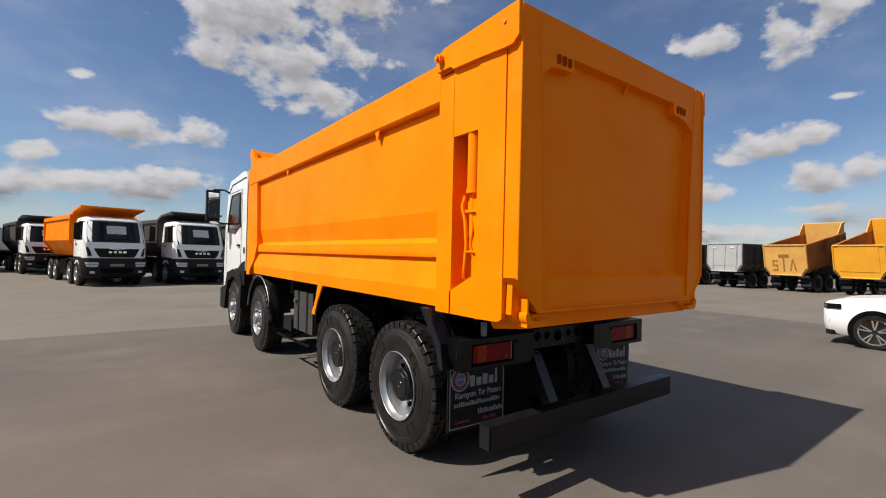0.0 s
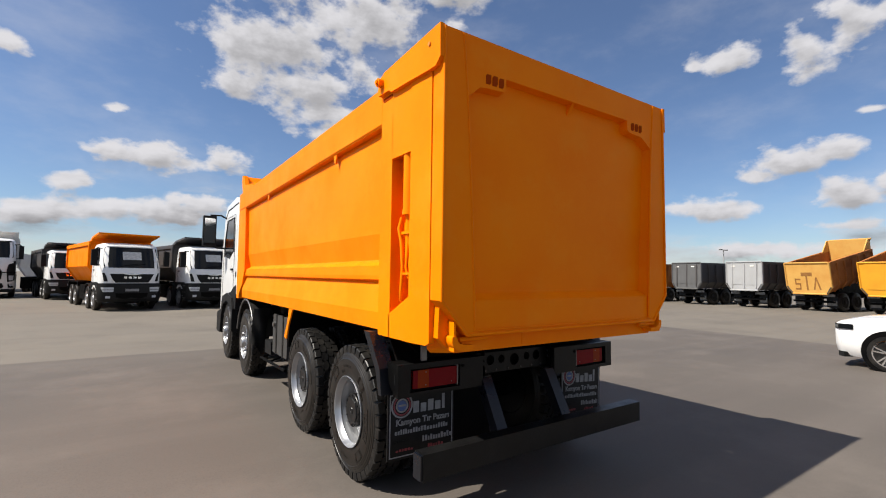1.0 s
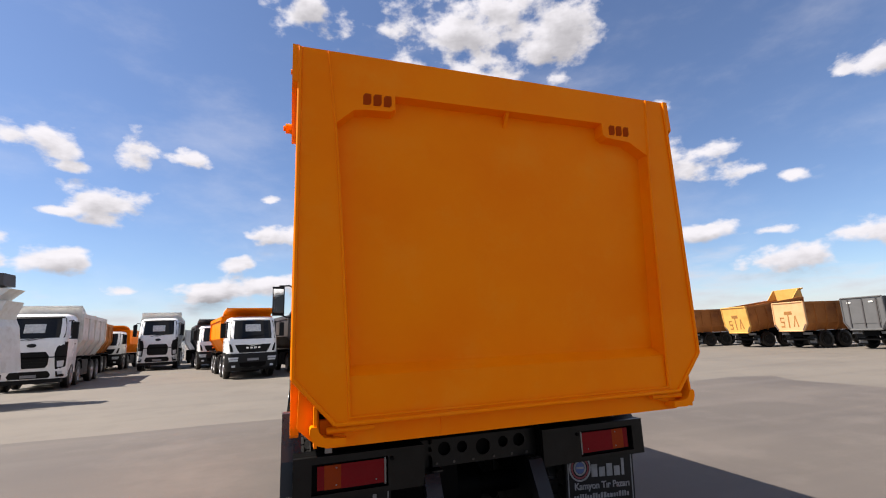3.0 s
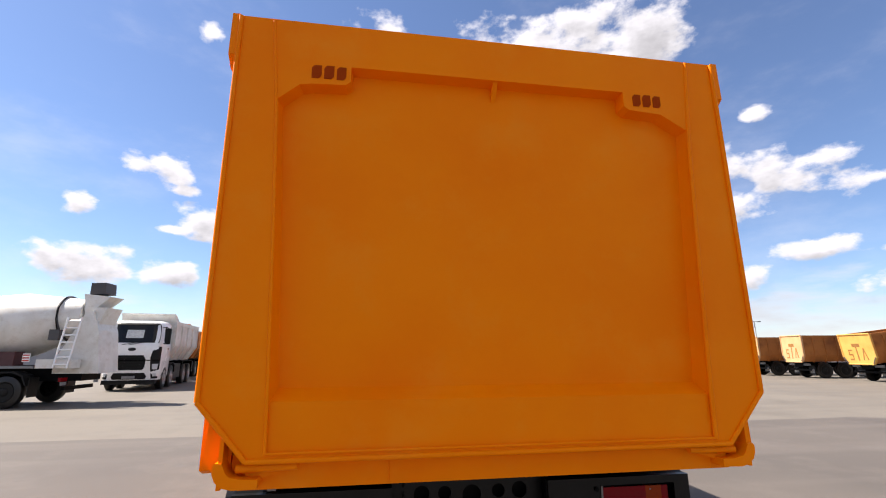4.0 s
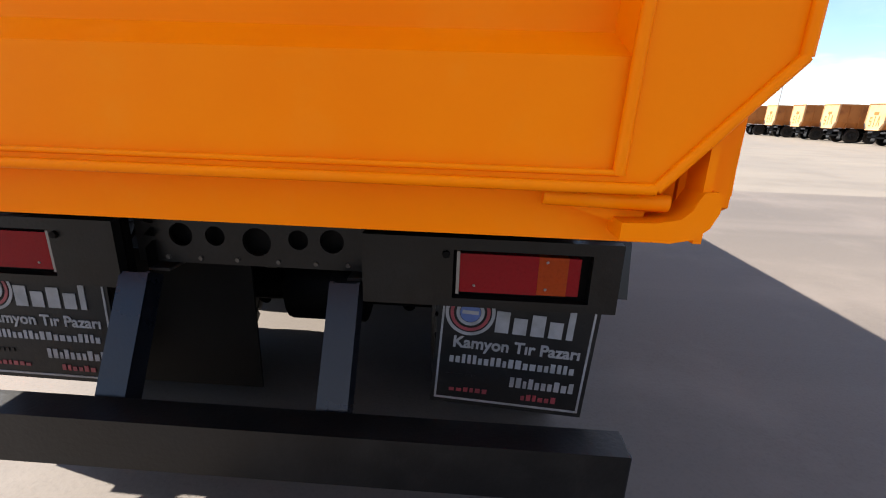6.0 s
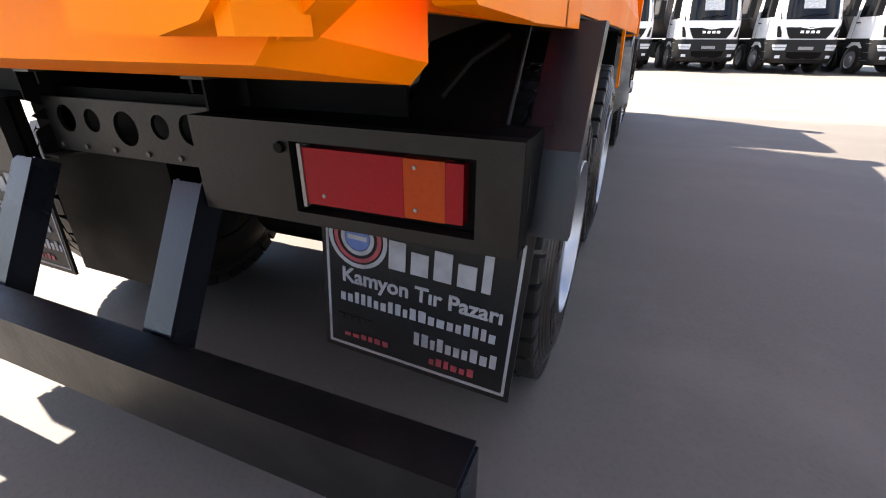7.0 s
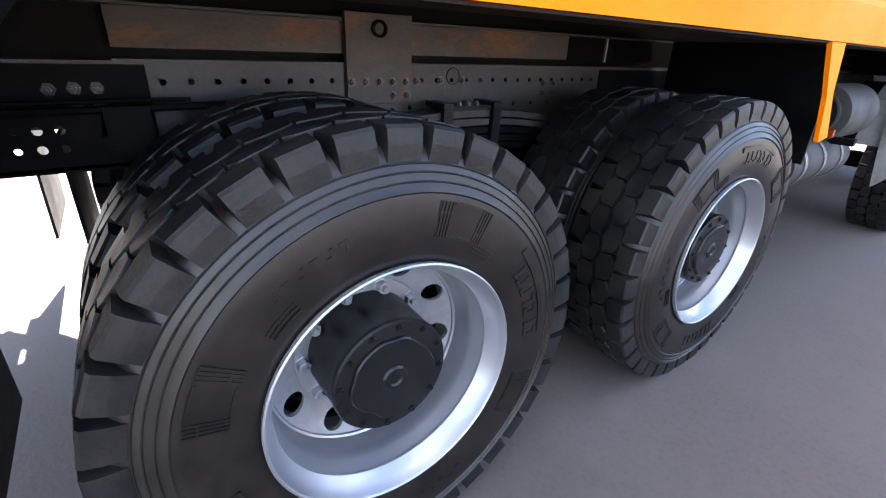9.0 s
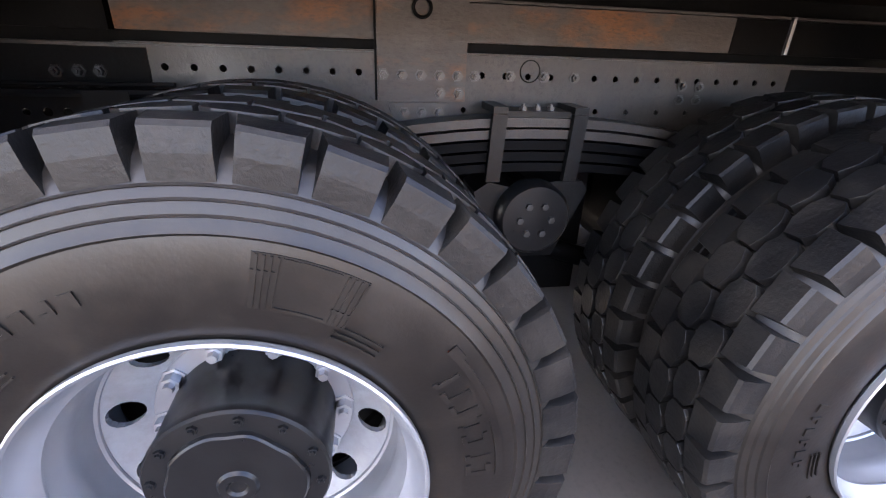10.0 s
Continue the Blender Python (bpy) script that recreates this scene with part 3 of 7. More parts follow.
def side_marks(wheel):
    for sort, turns in (("panel", (0.72, 2.29, -0.95)), ("word", (-0.30, 3.05)), ("code", (1.54, 4.45)), ("small", (0.55, 1.9, 4.0))):
        for a in turns:
            shared("sidewall_marking", mesh_of("sidewall_" + sort, lambda: side_mark_bm(sort), RUBBER), wheel, Matrix.Rotation(a, 4, "X"))


def rim_disc_bm(r0, r1, x, holes, rc, hr, thick=0.012, dish=0.0):
    """A wheel disc with round hand holes; dish: how steeply it sinks towards the hub."""
    bm = bmesh.new()
    n = 16
    half = math.pi / holes
    for i in range(holes):
        c = 2 * math.pi * i / holes
        fr = []
        for w in (0, -thick):
            ring, edge = [], []
            for k in range(n):
                t = 2 * math.pi * (k + 0.5) / n
                cu, sv = math.cos(t), math.sin(t)
                ring.append((rc + hr * cu, hr * sv / rc))
                lim = min(((r1 - rc) / cu if cu > 0 else (r0 - rc) / cu) if abs(cu) > 1e-6 else 9e9, abs(half * rc / sv) if abs(sv) > 1e-6 else 9e9)
                edge.append((rc + lim * cu, lim * sv / rc))
            def place(p):
                return bm.verts.new((x + w + dish * (p[0] - r1), p[0] * math.cos(c + p[1]), p[0] * math.sin(c + p[1])))
            rv, ev = [place(p) for p in ring], [place(p) for p in edge]
            for k in range(n):
                bm.faces.new((rv[k], ev[k], ev[(k + 1) % n], rv[(k + 1) % n]))
            for q in ((r1, half), (r0, half), (r0, -half), (r1, -half)):
                k = min(range(n), key=lambda s: abs((math.atan2(q[1] * rc, q[0] - rc) - 2 * math.pi * (s + 1) / n + math.pi) % (2 * math.pi) - math.pi))
                bm.faces.new((ev[k], place(q), ev[(k + 1) % n]))
            fr.append(rv)
        for k in range(n):
            bm.faces.new((fr[0][k], fr[0][(k + 1) % n], fr[1][(k + 1) % n], fr[1][k]))
    return bm


def nut_mesh(r, h):
    return turned([(0, r), (h * 0.6, r), (h * 0.6, r * 0.62), (h, r * 0.5), (h, 0.0)], 6)


MESH = {}


def mesh_of(key, make, mat, smooth=None):
    if key not in MESH:
        ob = link_mesh(key, make(), mat, smooth)
        MESH[key] = ob.data
        bpy.data.objects.remove(ob)
    return MESH[key]


def around(n, r, x, phase=0.0):
    for i in range(n):
        a = 2 * math.pi * i / n + phase
        yield Matrix.Translation((x, r * math.cos(a), r * math.sin(a)))


def hub_cover_bm():
    """A pressed cover with a scalloped edge and a small centre boss."""
    bm = bmesh.new()
    n, rings = 60, []
    for x, k in ((-0.046, 1.0), (-0.0395, 0.985), (-0.0365, 0.955), (-0.0365, 0.62), (-0.0385, 0.50), (-0.0385, 0.30), (-0.0335, 0.26), (-0.0325, 0.16), (-0.0365, 0.12), (-0.0370, 0.04)):
        ring = []
        for i in range(n):
            a = 2 * math.pi * i / n
            edge = 0.110 - 0.011 * max(0.0, math.sin(2.0 * a + 0.6)) ** 3 - 0.005 * max(0.0, math.cos(5 * a)) ** 2
            r = k * (edge if k > 0.9 else 0.108)
            ring.append(bm.verts.new((x, r * math.cos(a), r * math.sin(a))))
        rings.append(ring)
    for p, q in zip(rings, rings[1:]):
        for i in range(n):
            bm.faces.new((p[i], p[(i + 1) % n], q[(i + 1) % n], q[i]))
    bm.faces.new(rings[-1])
    return bm


def rear_wheel(parent, m, spin):
    """Outer wheel of a twin pair, dished, with a black hub drum; and the inner tyre behind it."""
    m = m @ Matrix.Rotation(spin, 4, "X")
    w = shared("wheel", mesh_of("tyre", tyre_bm, RUBBER, 30), parent, m)
    w["label"] = "black truck tyre on a deep silver rim"
    one = Matrix.Identity(4)
    shared("tread", mesh_of("tread", tread_bm, TREAD), w, one)
    side_marks(w)
    shared("rim", mesh_of("rear_rim", lambda: turned([(-0.028, 0.280), (-0.008, 0.2985), (0.003, 0.2990), (0.0055, 0.2955), (0.002, 0.2915), (-0.008, 0.2885), (-0.022, 0.2835), (-0.042, 0.2715),
                  (-0.047, 0.2672), (-0.051, 0.2668), (-0.055, 0.2690), (-0.064, 0.2682), (-0.086, 0.2610), (-0.104, 0.2560), (-0.112, 0.2572), (-0.128, 0.2566), (-0.150, 0.2535), (-0.158, 0.2528),
                  (-0.161, 0.2478), (-0.165, 0.2466), (-0.169, 0.2482), (-0.171, 0.2515), (-0.240, 0.2515), (-0.240, 0.258), (-0.14, 0.263), (-0.10, 0.269), (-0.04, 0.277)], 96, closed=True), SILVER, 28), w, one)
    shared("rim_disc", mesh_of("rear_disc", lambda: rim_disc_bm(0.176, 0.2512, -0.166, 10, 0.2145, 0.0275, dish=0.50), WHEEL_GREY), w, Matrix.Rotation(0.145, 4, "X"))
    shared("nut_ring", mesh_of("rear_nut_ring", lambda: turned([(-0.2035, 0.1785), (-0.2005, 0.1755), (-0.2005, 0.138), (-0.214, 0.138), (-0.214, 0.1785)], 64, closed=True), SILVER, 28), w, one)
    shared("hub", mesh_of("rear_hub", lambda: turned([(-0.270, 0.146), (-0.206, 0.146), (-0.200, 0.144), (-0.120, 0.1425), (-0.070, 0.1410), (-0.066, 0.1430), (-0.052, 0.1430), (-0.047, 0.1395), (-0.046, 0.112), (-0.046, 0.0)], 64), HUB, 30), w, one)
    shared("hub_cover", mesh_of("hub_cover", hub_cover_bm, HUB, 24), w, one)
    for mm in around(12, 0.127, -0.0465, 0.08):
        shared("hub_bolt", mesh_of("hub_bolt", lambda: nut_mesh(0.0085, 0.009), HUB), w, mm)
    for mm in around(10, 0.1585, -0.2010, 0.31):
        shared("wheel_nut", mesh_of("wheel_nut", lambda: turned([(0, 0.021), (0.004, 0.021), (0.005, 0.016), (0.024, 0.016), (0.024, 0.010), (0.036, 0.009), (0.036, 0.0)], 6), SILVER, 20), w, mm)
    shared("brake_drum", mesh_of("brake_drum", lambda: turned([(-0.26, 0.0), (-0.26, 0.225), (-0.42, 0.225), (-0.42, 0.0)], 40), HUB, 30), w, one)
    inner = shared("inner_wheel", MESH["tyre"], parent, m @ Matrix.Translation((-0.345, 0, 0)))
    shared("tread", MESH["tread"], inner, one)
    shared("rim", mesh_of("inner_rim", lambda: turned([(-0.02, 0.287), (-0.03, 0.26), (-0.10, 0.252), (-0.29, 0.26), (-0.30, 0.287)], 40), HUB, 30), inner, one)
    return w


def front_wheel(parent, m, spin):
    m = m @ Matrix.Rotation(spin, 4, "X")
    w = shared("wheel", mesh_of("tyre", tyre_bm, RUBBER, 30), parent, m)
    w["label"] = "black truck tyre on a bright convex steel rim"
    one = Matrix.Identity(4)
    shared("tread", MESH["tread"], w, one)
    shared("rim", mesh_of("front_rim", lambda: turned([(-0.03, 0.275), (0.0, 0.288), (0.003, 0.282), (-0.02, 0.270), (-0.06, 0.262), (-0.09, 0.252), (-0.10, 0.235),
                  (-0.10, 0.250), (-0.06, 0.266)], 56, closed=True), SILVER, 35), w, one)
    shared("rim_disc", mesh_of("front_disc", lambda: rim_disc_bm(0.145, 0.246, -0.075, 10, 0.203, 0.026), HUB), w, one)
    shared("hub", mesh_of("front_hub", lambda: turned([(-0.09, 0.160), (-0.045, 0.156), (-0.030, 0.140), (-0.024, 0.105), (0.025, 0.098), (0.045, 0.085), (0.052, 0.05), (0.052, 0.0)], 40), SILVER, 30), w, one)
    for mm in around(10, 0.1675, -0.072, 0.1):
        shared("wheel_nut", mesh_of("chrome_nut", lambda: nut_mesh(0.024, 0.085), CHROME, 20), w, mm)
    shared("brake_drum", MESH["brake_drum"], w, Matrix.Translation((0.08, 0, 0)))
    return w


# ------------------------------------------------------------ the orange tipper truck
truck = thing("tipper_truck", "orange four-axle tipper truck with white cab on asphalt", "truck")


def mirrored(pts, s):
    return [(s * p[0], *p[1:]) for p in pts]


def span(s, a, b):
    return (min(s * a, s * b), max(s * a, s * b))


def recess(z):
    """How deep the gate's panel lies behind its frame: shallower towards the top."""
    return 0.092 - 0.022 * (z - 1.628) / 1.49


def build_tailgate():
    outline = [(-1.25, 3.345), (-1.255, 1.585), (-1.055, 1.362), (1.055, 1.362), (1.255, 1.585), (1.25, 3.345)]
    inner = [(-1.050, 2.922), (-0.986, 1.582), (-0.984, 1.392), (0.984, 1.392), (0.986, 1.582), (1.046, 2.925), (1.012, 2.945), (0.905, 3.008), (0.725, 3.020), (0.697, 3.040), (0.697, 3.122),
             (-0.722, 3.120), (-0.722, 3.040), (-0.745, 3.022), (-0.905, 3.014), (-0.958, 3.004)]
    deep = [(-1.038, 2.918), (-0.966, 1.628), (-0.984, 1.392), (0.984, 1.392), (0.970, 1.628), (1.034, 2.920), (1.002, 2.938), (0.898, 3.000), (0.720, 3.012), (0.690, 3.034), (0.690, 3.115),
            (-0.715, 3.113), (-0.715, 3.034), (-0.740, 3.014), (-0.898, 3.006), (-0.948, 2.996)]
    bm = bmesh.new()
    ov = [bm.verts.new((x, 0.0, z)) for x, z in outline]
    iv = [bm.verts.new((x, 0.0, z)) for x, z in inner]
    edges = [bm.edges.new((l[i], l[(i + 1) % len(l)])) for l in (ov, iv) for i in range(len(l))]
    bmesh.ops.triangle_fill(bm, use_beauty=True, edges=edges)
    back = [bm.verts.new((x, 0.118, z)) for x, z in outline]
    bm.faces.new(back)
    for i in range(len(ov)):
        j = (i + 1) % len(ov)
        bm.faces.new((ov[i], ov[j], back[j], back[i]))
    depth = [recess(z) for x, z in deep]
    depth[2] = depth[3] = 0.010
    dv = [bm.verts.new((x, d, z)) for (x, z), d in zip(deep, depth)]
    for i in range(len(iv)):
        j = (i + 1) % len(iv)
        if i == 2:
            continue
        bm.faces.new((iv[i], iv[j], dv[j], dv[i]))
    bm.faces.new((iv[2], iv[3], dv[3], dv[2]))
    gate = part("tailgate", bm, ORANGE, truck, "closed orange steel tailgate with a recessed panel")
    # panel in two planes: upright, and a foot that leans out
    bm = bmesh.new()
    top = [v for i, v in enumerate(deep) if i not in (2, 3)]
    pv = [bm.verts.new((x, recess(z), z)) for x, z in top]
    bm.faces.new(pv)
    lines = [[bm.verts.new(p) for p in q] for q in (((-0.966, recess(1.628), 1.628), (0.970, recess(1.628), 1.628)), ((-0.986, 0.014, 1.580), (0.986, 0.014, 1.580)), ((-0.984, 0.010, 1.392), (0.984, 0.010, 1.392)))]
    for a, b in zip(lines, lines[1:]):
        bm.faces.new((a[0], a[1], b[1], b[0]))
    part("panel", bm, ORANGE, gate)
    # welded lip along the outer edge
    rim = [(x * 0.996, -0.004, z - (0.006 if z > 3 else 0)) for x, z in outline]
    for a, b in zip(rim[:5], rim[1:]):
        part("edge_lip", tubes(([a, b], 0.011), segs=8), ORANGE, gate, smooth=60)
    part("weld_bead", tubes(([(-0.984, -0.001, 1.388), (0.984, -0.001, 1.388)], 0.006), segs=8), ORANGE, gate, smooth=60)
    # folded edges of the two stiles, from top to foot
    for s in (-1, 1):
        line = [(s * 1.094, 0.002, 3.338), (s * 1.050, 0.001, 2.85), (s * 1.019, 0.001, 2.25), (s * 0.990, 0.001, 1.60), (s * 0.984, 0.001, 1.385)]
        part("stile_edge", tubes((line, 0.012 if s > 0 else 0.008), segs=10), ORANGE, gate, smooth=60)
        part("pin", tubes(([(s * 1.012, 0.075, 2.025), (s * 1.012, 0.075, 2.095)], 0.015)), ORANGE, gate, smooth=60)
        # plain raised marks in the corner plates, where a maker's mark stands; cut-out shade is painted
        for k, (w, h) in enumerate(((0.045, 0.068), (0.046, 0.070), (0.044, 0.068))):
            x = s * 0.825 + (k - 1) * 0.058 + (0.0 if s < 0 else 0.005)
            bm = prisms("y", ([(x - w / 2, 3.045), (x + w / 2 - 0.012, 3.045), (x + w / 2, 3.060), (x + w / 2, 3.045 + h), (x - w / 2 + 0.012, 3.045 + h), (x - w / 2, 3.030 + h)], -0.003, 0.004))
            part("maker_mark", bm, LOGO_CUT, gate, "maker's mark with painted cut-out shade")
        # side flange and hinge plate
        part("side_flange", boxes((*span(s, 1.19, 1.252), 0.002, 0.088, 1.60, 3.11), bevel=0.004), ORANGE, gate)
        hinge = [(-0.005, 3.350), (-0.008, 3.130), (0.045, 3.085), (0.115, 3.085), (0.40, 3.105), (0.66, 3.118), (0.70, 3.145), (0.875, 3.150), (0.885, 3.21), (0.845, 3.285), (0.78, 3.312)]
        part("hinge_plate", prisms("x", (hinge, *span(s, 1.250, 1.284)), bevel=0.004), ORANGE, gate)
        part("hinge_pin", tubes(([(s * 1.275, 0.815, 3.235), (s * 1.325, 0.815, 3.235)], 0.034), ([(s * 1.32, 0.815, 3.235), (s * 1.34, 0.815, 3.235)], 0.018), segs=14), ORANGE, gate, smooth=40)
        part("hinge_bolt", tubes(([(s * 1.28, 0.12, 3.255), (s * 1.292, 0.12, 3.255)], 0.014)), ORANGE_IN, gate, smooth=40)
        # latch: hook and bar below the chamfered corner
        hook = [(1.00, 1.268), (1.09, 1.265), (1.130, 1.274), (1.156, 1.296), (1.168, 1.325), (1.168, 1.352), (1.160, 1.362), (1.136, 1.360), (1.128, 1.346), (1.120, 1.326), (1.102, 1.310), (1.06, 1.302), (1.00, 1.300)]
        part("latch_hook", bevelled(prisms("y", (mirrored(hook, s), -0.008, 0.0735)), 0.010, 3), ORANGE, gate, smooth=50)
        part("latch_bar", tubes(([(s * 0.86, 0.030, 1.338), (s * 1.09, 0.030, 1.332)], 0.017)), ORANGE, gate, smooth=60)
        part("latch_shoe", prisms("y", (mirrored([(0.90, 1.320), (1.06, 1.318), (1.05, 1.275), (1.0, 1.290)], s), 0.045, 0.079), bevel=0.004), ORANGE, gate)
    part("centre_stay", prisms("x", ([(0.075, 3.03), (0.073, 3.118), (0.012, 3.118)], -0.012, 0.012)), ORANGE, gate)


def build_body():
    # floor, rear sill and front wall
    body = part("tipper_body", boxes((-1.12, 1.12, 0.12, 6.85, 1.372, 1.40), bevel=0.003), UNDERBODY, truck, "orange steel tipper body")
    part("floor_liner", boxes((-1.09, 1.09, 0.125, 6.79, 1.402, 1.412)), ORANGE_IN, body)
    bm = bmesh.new()
    ends = []
    for y, low in ((0.075, 1.243), (0.37, 1.203)):
        ends.append([bm.verts.new((x, y, z)) for x, z in ((-1.118, 1.375), (-1.118, low + 0.03), (-1.09, low), (1.09, low), (1.118, low + 0.03), (1.118, 1.375))])
    bm.faces.new(ends[0])
    bm.faces.new(ends[1][::-1])
    for k in range(6):
        bm.faces.new((ends[0][k], ends[0][(k + 1) % 6], ends[1][(k + 1) % 6], ends[1][k]))
    part("rear_sill", bevelled(bm, 0.005), ORANGE, body)
    part("sill_joint", tubes(([(-0.496, 0.0745, 1.256), (-0.496, 0.0745, 1.368)], 0.003), segs=6), ORANGE, body)
    part("under_sill", prisms("x", ([(0.34, 1.32), (0.34, 1.235), (0.62, 1.275), (0.95, 1.315)], -1.06, 1.06)), BLACK, body)
    part("front_wall", boxes((-1.14, 1.14, 6.80, 6.86, 1.405, 3.26), bevel=0.004), ORANGE, body)
    # added black filler that keeps the space below the front wall dark
    part("dark_front_fill", boxes((-1.06, 1.06, 6.62, 6.84, 1.16, 1.365), bevel=0.01), BLACK, body)
    for i in range(5):
        x = -0.9 + i * 0.45
        part("front_stake", boxes((x - 0.05, x + 0.05, 6.855, 6.93, 1.42, 3.2), bevel=0.01), ORANGE, body)
    for i in range(11):
        y = 0.75 + i * 0.57
        part("cross_member", boxes((-0.31, 0.31, y - 0.04, y + 0.04, 1.20, 1.368), bevel=0.004), BLACK, body)
    # canopy over the cab
    can = part("canopy", prisms("x", ([(6.30, 3.24), (6.86, 3.24), (7.02, 3.545), (7.05, 3.60), (6.98, 3.61), (6.88, 3.50)], -1.13, 1.13), bevel=0.006), ORANGE, body)
    for s in (-1, 1):
        part("canopy_cheek", prisms("x", ([(5.95, 3.235), (6.90, 3.235), (7.06, 3.53), (7.00, 3.63), (6.84, 3.60), (6.70, 3.40), (6.20, 3.33)], *span(s, 1.135, 1.20)), bevel=0.008), ORANGE, can)
        wall = part("side_wall", prisms("y", (mirrored(
            [(1.175, 2.925), (1.190, 2.88), (1.192, 2.075), (1.150, 1.865), (1.158, 1.848), (1.222, 1.815), (1.226, 1.735), (1.222, 1.705), (1.180, 1.690), (1.190, 1.668), (1.240, 1.450), (1.234, 1.318),
             (1.10, 1.318), (1.10, 2.925)], s), 0.86, 6.42)), ORANGE, body)
        # thin dark sheet over the wall's underside
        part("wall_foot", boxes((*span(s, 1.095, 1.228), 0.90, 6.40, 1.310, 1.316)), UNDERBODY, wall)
        part("top_rail", prisms("y", (mirrored([(1.250, 3.225), (1.252, 2.935), (1.240, 2.918), (1.10, 2.918), (1.09, 3.225), (1.12, 3.245), (1.225, 3.245)], s), 0.872, 6.90), bevel=0.004), ORANGE, wall)
        part("front_post", prisms("x", ([(6.30, 2.915), (6.22, 2.05), (6.215, 1.80), (6.40, 1.55), (6.66, 1.38), (6.70, 1.283), (6.90, 1.283), (6.90, 2.915)], *span(s, 1.08, 1.249)), bevel=0.005), ORANGE, wall)
        part("front_strip", boxes((*span(s, 1.165, 1.205), 6.96, 7.0, 1.29, 3.23), *[(*span(s, 1.14, 1.20), 6.902, 6.958, 1.29 + k * 0.475, 1.33 + k * 0.475) for k in range(5)]), ORANGE, wall)
        part("strip_backing", boxes((*span(s, 1.05, 1.135), 6.905, 6.95, 1.30, 3.22)), BLACK, wall)
        # rear post with a pocket for the gate's ram
        x0, x1 = span(s, 1.215, 1.250)
        bm = boxes((x0, x1, 0.385, 0.690, 2.615, 3.235), (x0, x1, 0.685, 0.872, 1.283, 3.235), bevel=0.0)
        prism(bm, [(0.395, 1.283), (0.700, 1.283), (0.700, 1.450), (0.395, 1.600)], "x", x0, x1)
        part("post_plate", bm, ORANGE, wall)
        part("post_plate", prisms("x", ([(0.128, 1.31), (0.17, 1.290), (0.397, 1.283), (0.397, 3.22), (0.128, 3.22)], *span(s, 1.215, 1.256)), bevel=0.003), ORANGE, wall)
        part("post_back", boxes((*span(s, 1.06, 1.085), 0.30, 0.86, 1.30, 3.2)), ORANGE, wall)
        part("pocket_side", boxes((*span(s, 1.06, 1.22), 0.692, 0.705, 1.40, 2.70)), ORANGE, wall)
        part("pocket_side", boxes((*span(s, 1.06, 1.22), 0.340, 0.352, 1.40, 2.70)), ORANGE, wall)
        part("rear_jamb", boxes((*span(s, 1.10, 1.21), 0.122, 0.16, 1.38, 3.1), bevel=0.003), ORANGE_IN, wall)
        part("ram", tubes(([(s * 1.195, 0.500, 2.20), (s * 1.195, 0.500, 2.70)], 0.050), ([(s * 1.195, 0.500, 2.175), (s * 1.195, 0.500, 2.21)], 0.056), ([(s * 1.195, 0.500, 1.86), (s * 1.195, 0.500, 2.19)], 0.030), segs=20), ORANGE, wall, smooth=40)
        part("ram_bracket", prisms("x", ([(0.40, 2.14), (0.54, 2.12), (0.54, 2.02), (0.50, 1.98), (0.485, 1.85), (0.45, 1.70), (0.425, 1.62)], *span(s, 1.19, 1.215)), bevel=0.003), ORANGE, wall)
        part("ram_bracket", boxes((*span(s, 1.12, 1.235), 0.40, 0.56, 2.035, 2.055)), ORANGE, wall)
        part("ram_bracket", boxes((*span(s, 1.12, 1.235), 0.40, 0.54, 1.745, 1.760)), ORANGE, wall)
        part("hydraulic_hose", tubes(([(s * 1.225, 0.56, 2.16), (s * 1.240, 0.575, 2.08), (s * 1.235, 0.545, 1.98), (s * 1.230, 0.53, 1.80), (s * 1.228, 0.55, 1.64), (s * 1.222, 0.565, 1.56), (s * 1.17, 0.55, 1.53)], 0.014), segs=8), ORANGE, wall, smooth=60)
        part("hydraulic_hose", tubes(([(s * 1.21, 0.50, 2.0), (s * 1.225, 0.475, 1.90), (s * 1.22, 0.50, 1.80), (s * 1.215, 0.47, 1.72)], 0.011), segs=8), ORANGE, wall, smooth=60)
        # raised strip whose dark colour paints the notch's shade
        part("step_notch", boxes((*span(s, 1.235, 1.2535), 0.70, 0.84, 3.095, 3.125)), LOGO_CUT, wall)
        for y in (1.93, 4.68):
            part("tarp_hook", prisms("x", ([(y - 0.05, 2.925), (y + 0.05, 2.925), (y + 0.012, 2.835), (y - 0.012, 2.835)], *span(s, 1.222, 1.236)), bevel=0.002), ORANGE, wall)
        # orange stay ahead of the rear wheels
        part("mudguard_stay", prisms("x", ([(3.23, 1.315), (3.37, 1.315), (3.43, 1.14), (3.555, 0.95), (3.465, 0.935), (3.375, 1.12)], *span(s, 1.222, 1.240)), bevel=0.004), ORANGE, body)
    # worn corner pocket plates beside the latches
    for s in (-1, 1):
        part("latch_plate", prisms("y", (mirrored([(1.215, 1.60), (1.225, 1.345), (1.165, 1.290), (1.122, 1.262), (1.122, 1.52)], s), 0.070, 0.12), bevel=0.003), ORANGE, body)
        part("latch_cheek", boxes((*span(s, 1.135, 1.15), 0.0, 0.08, 1.265, 1.45), bevel=0.003), ORANGE, body)


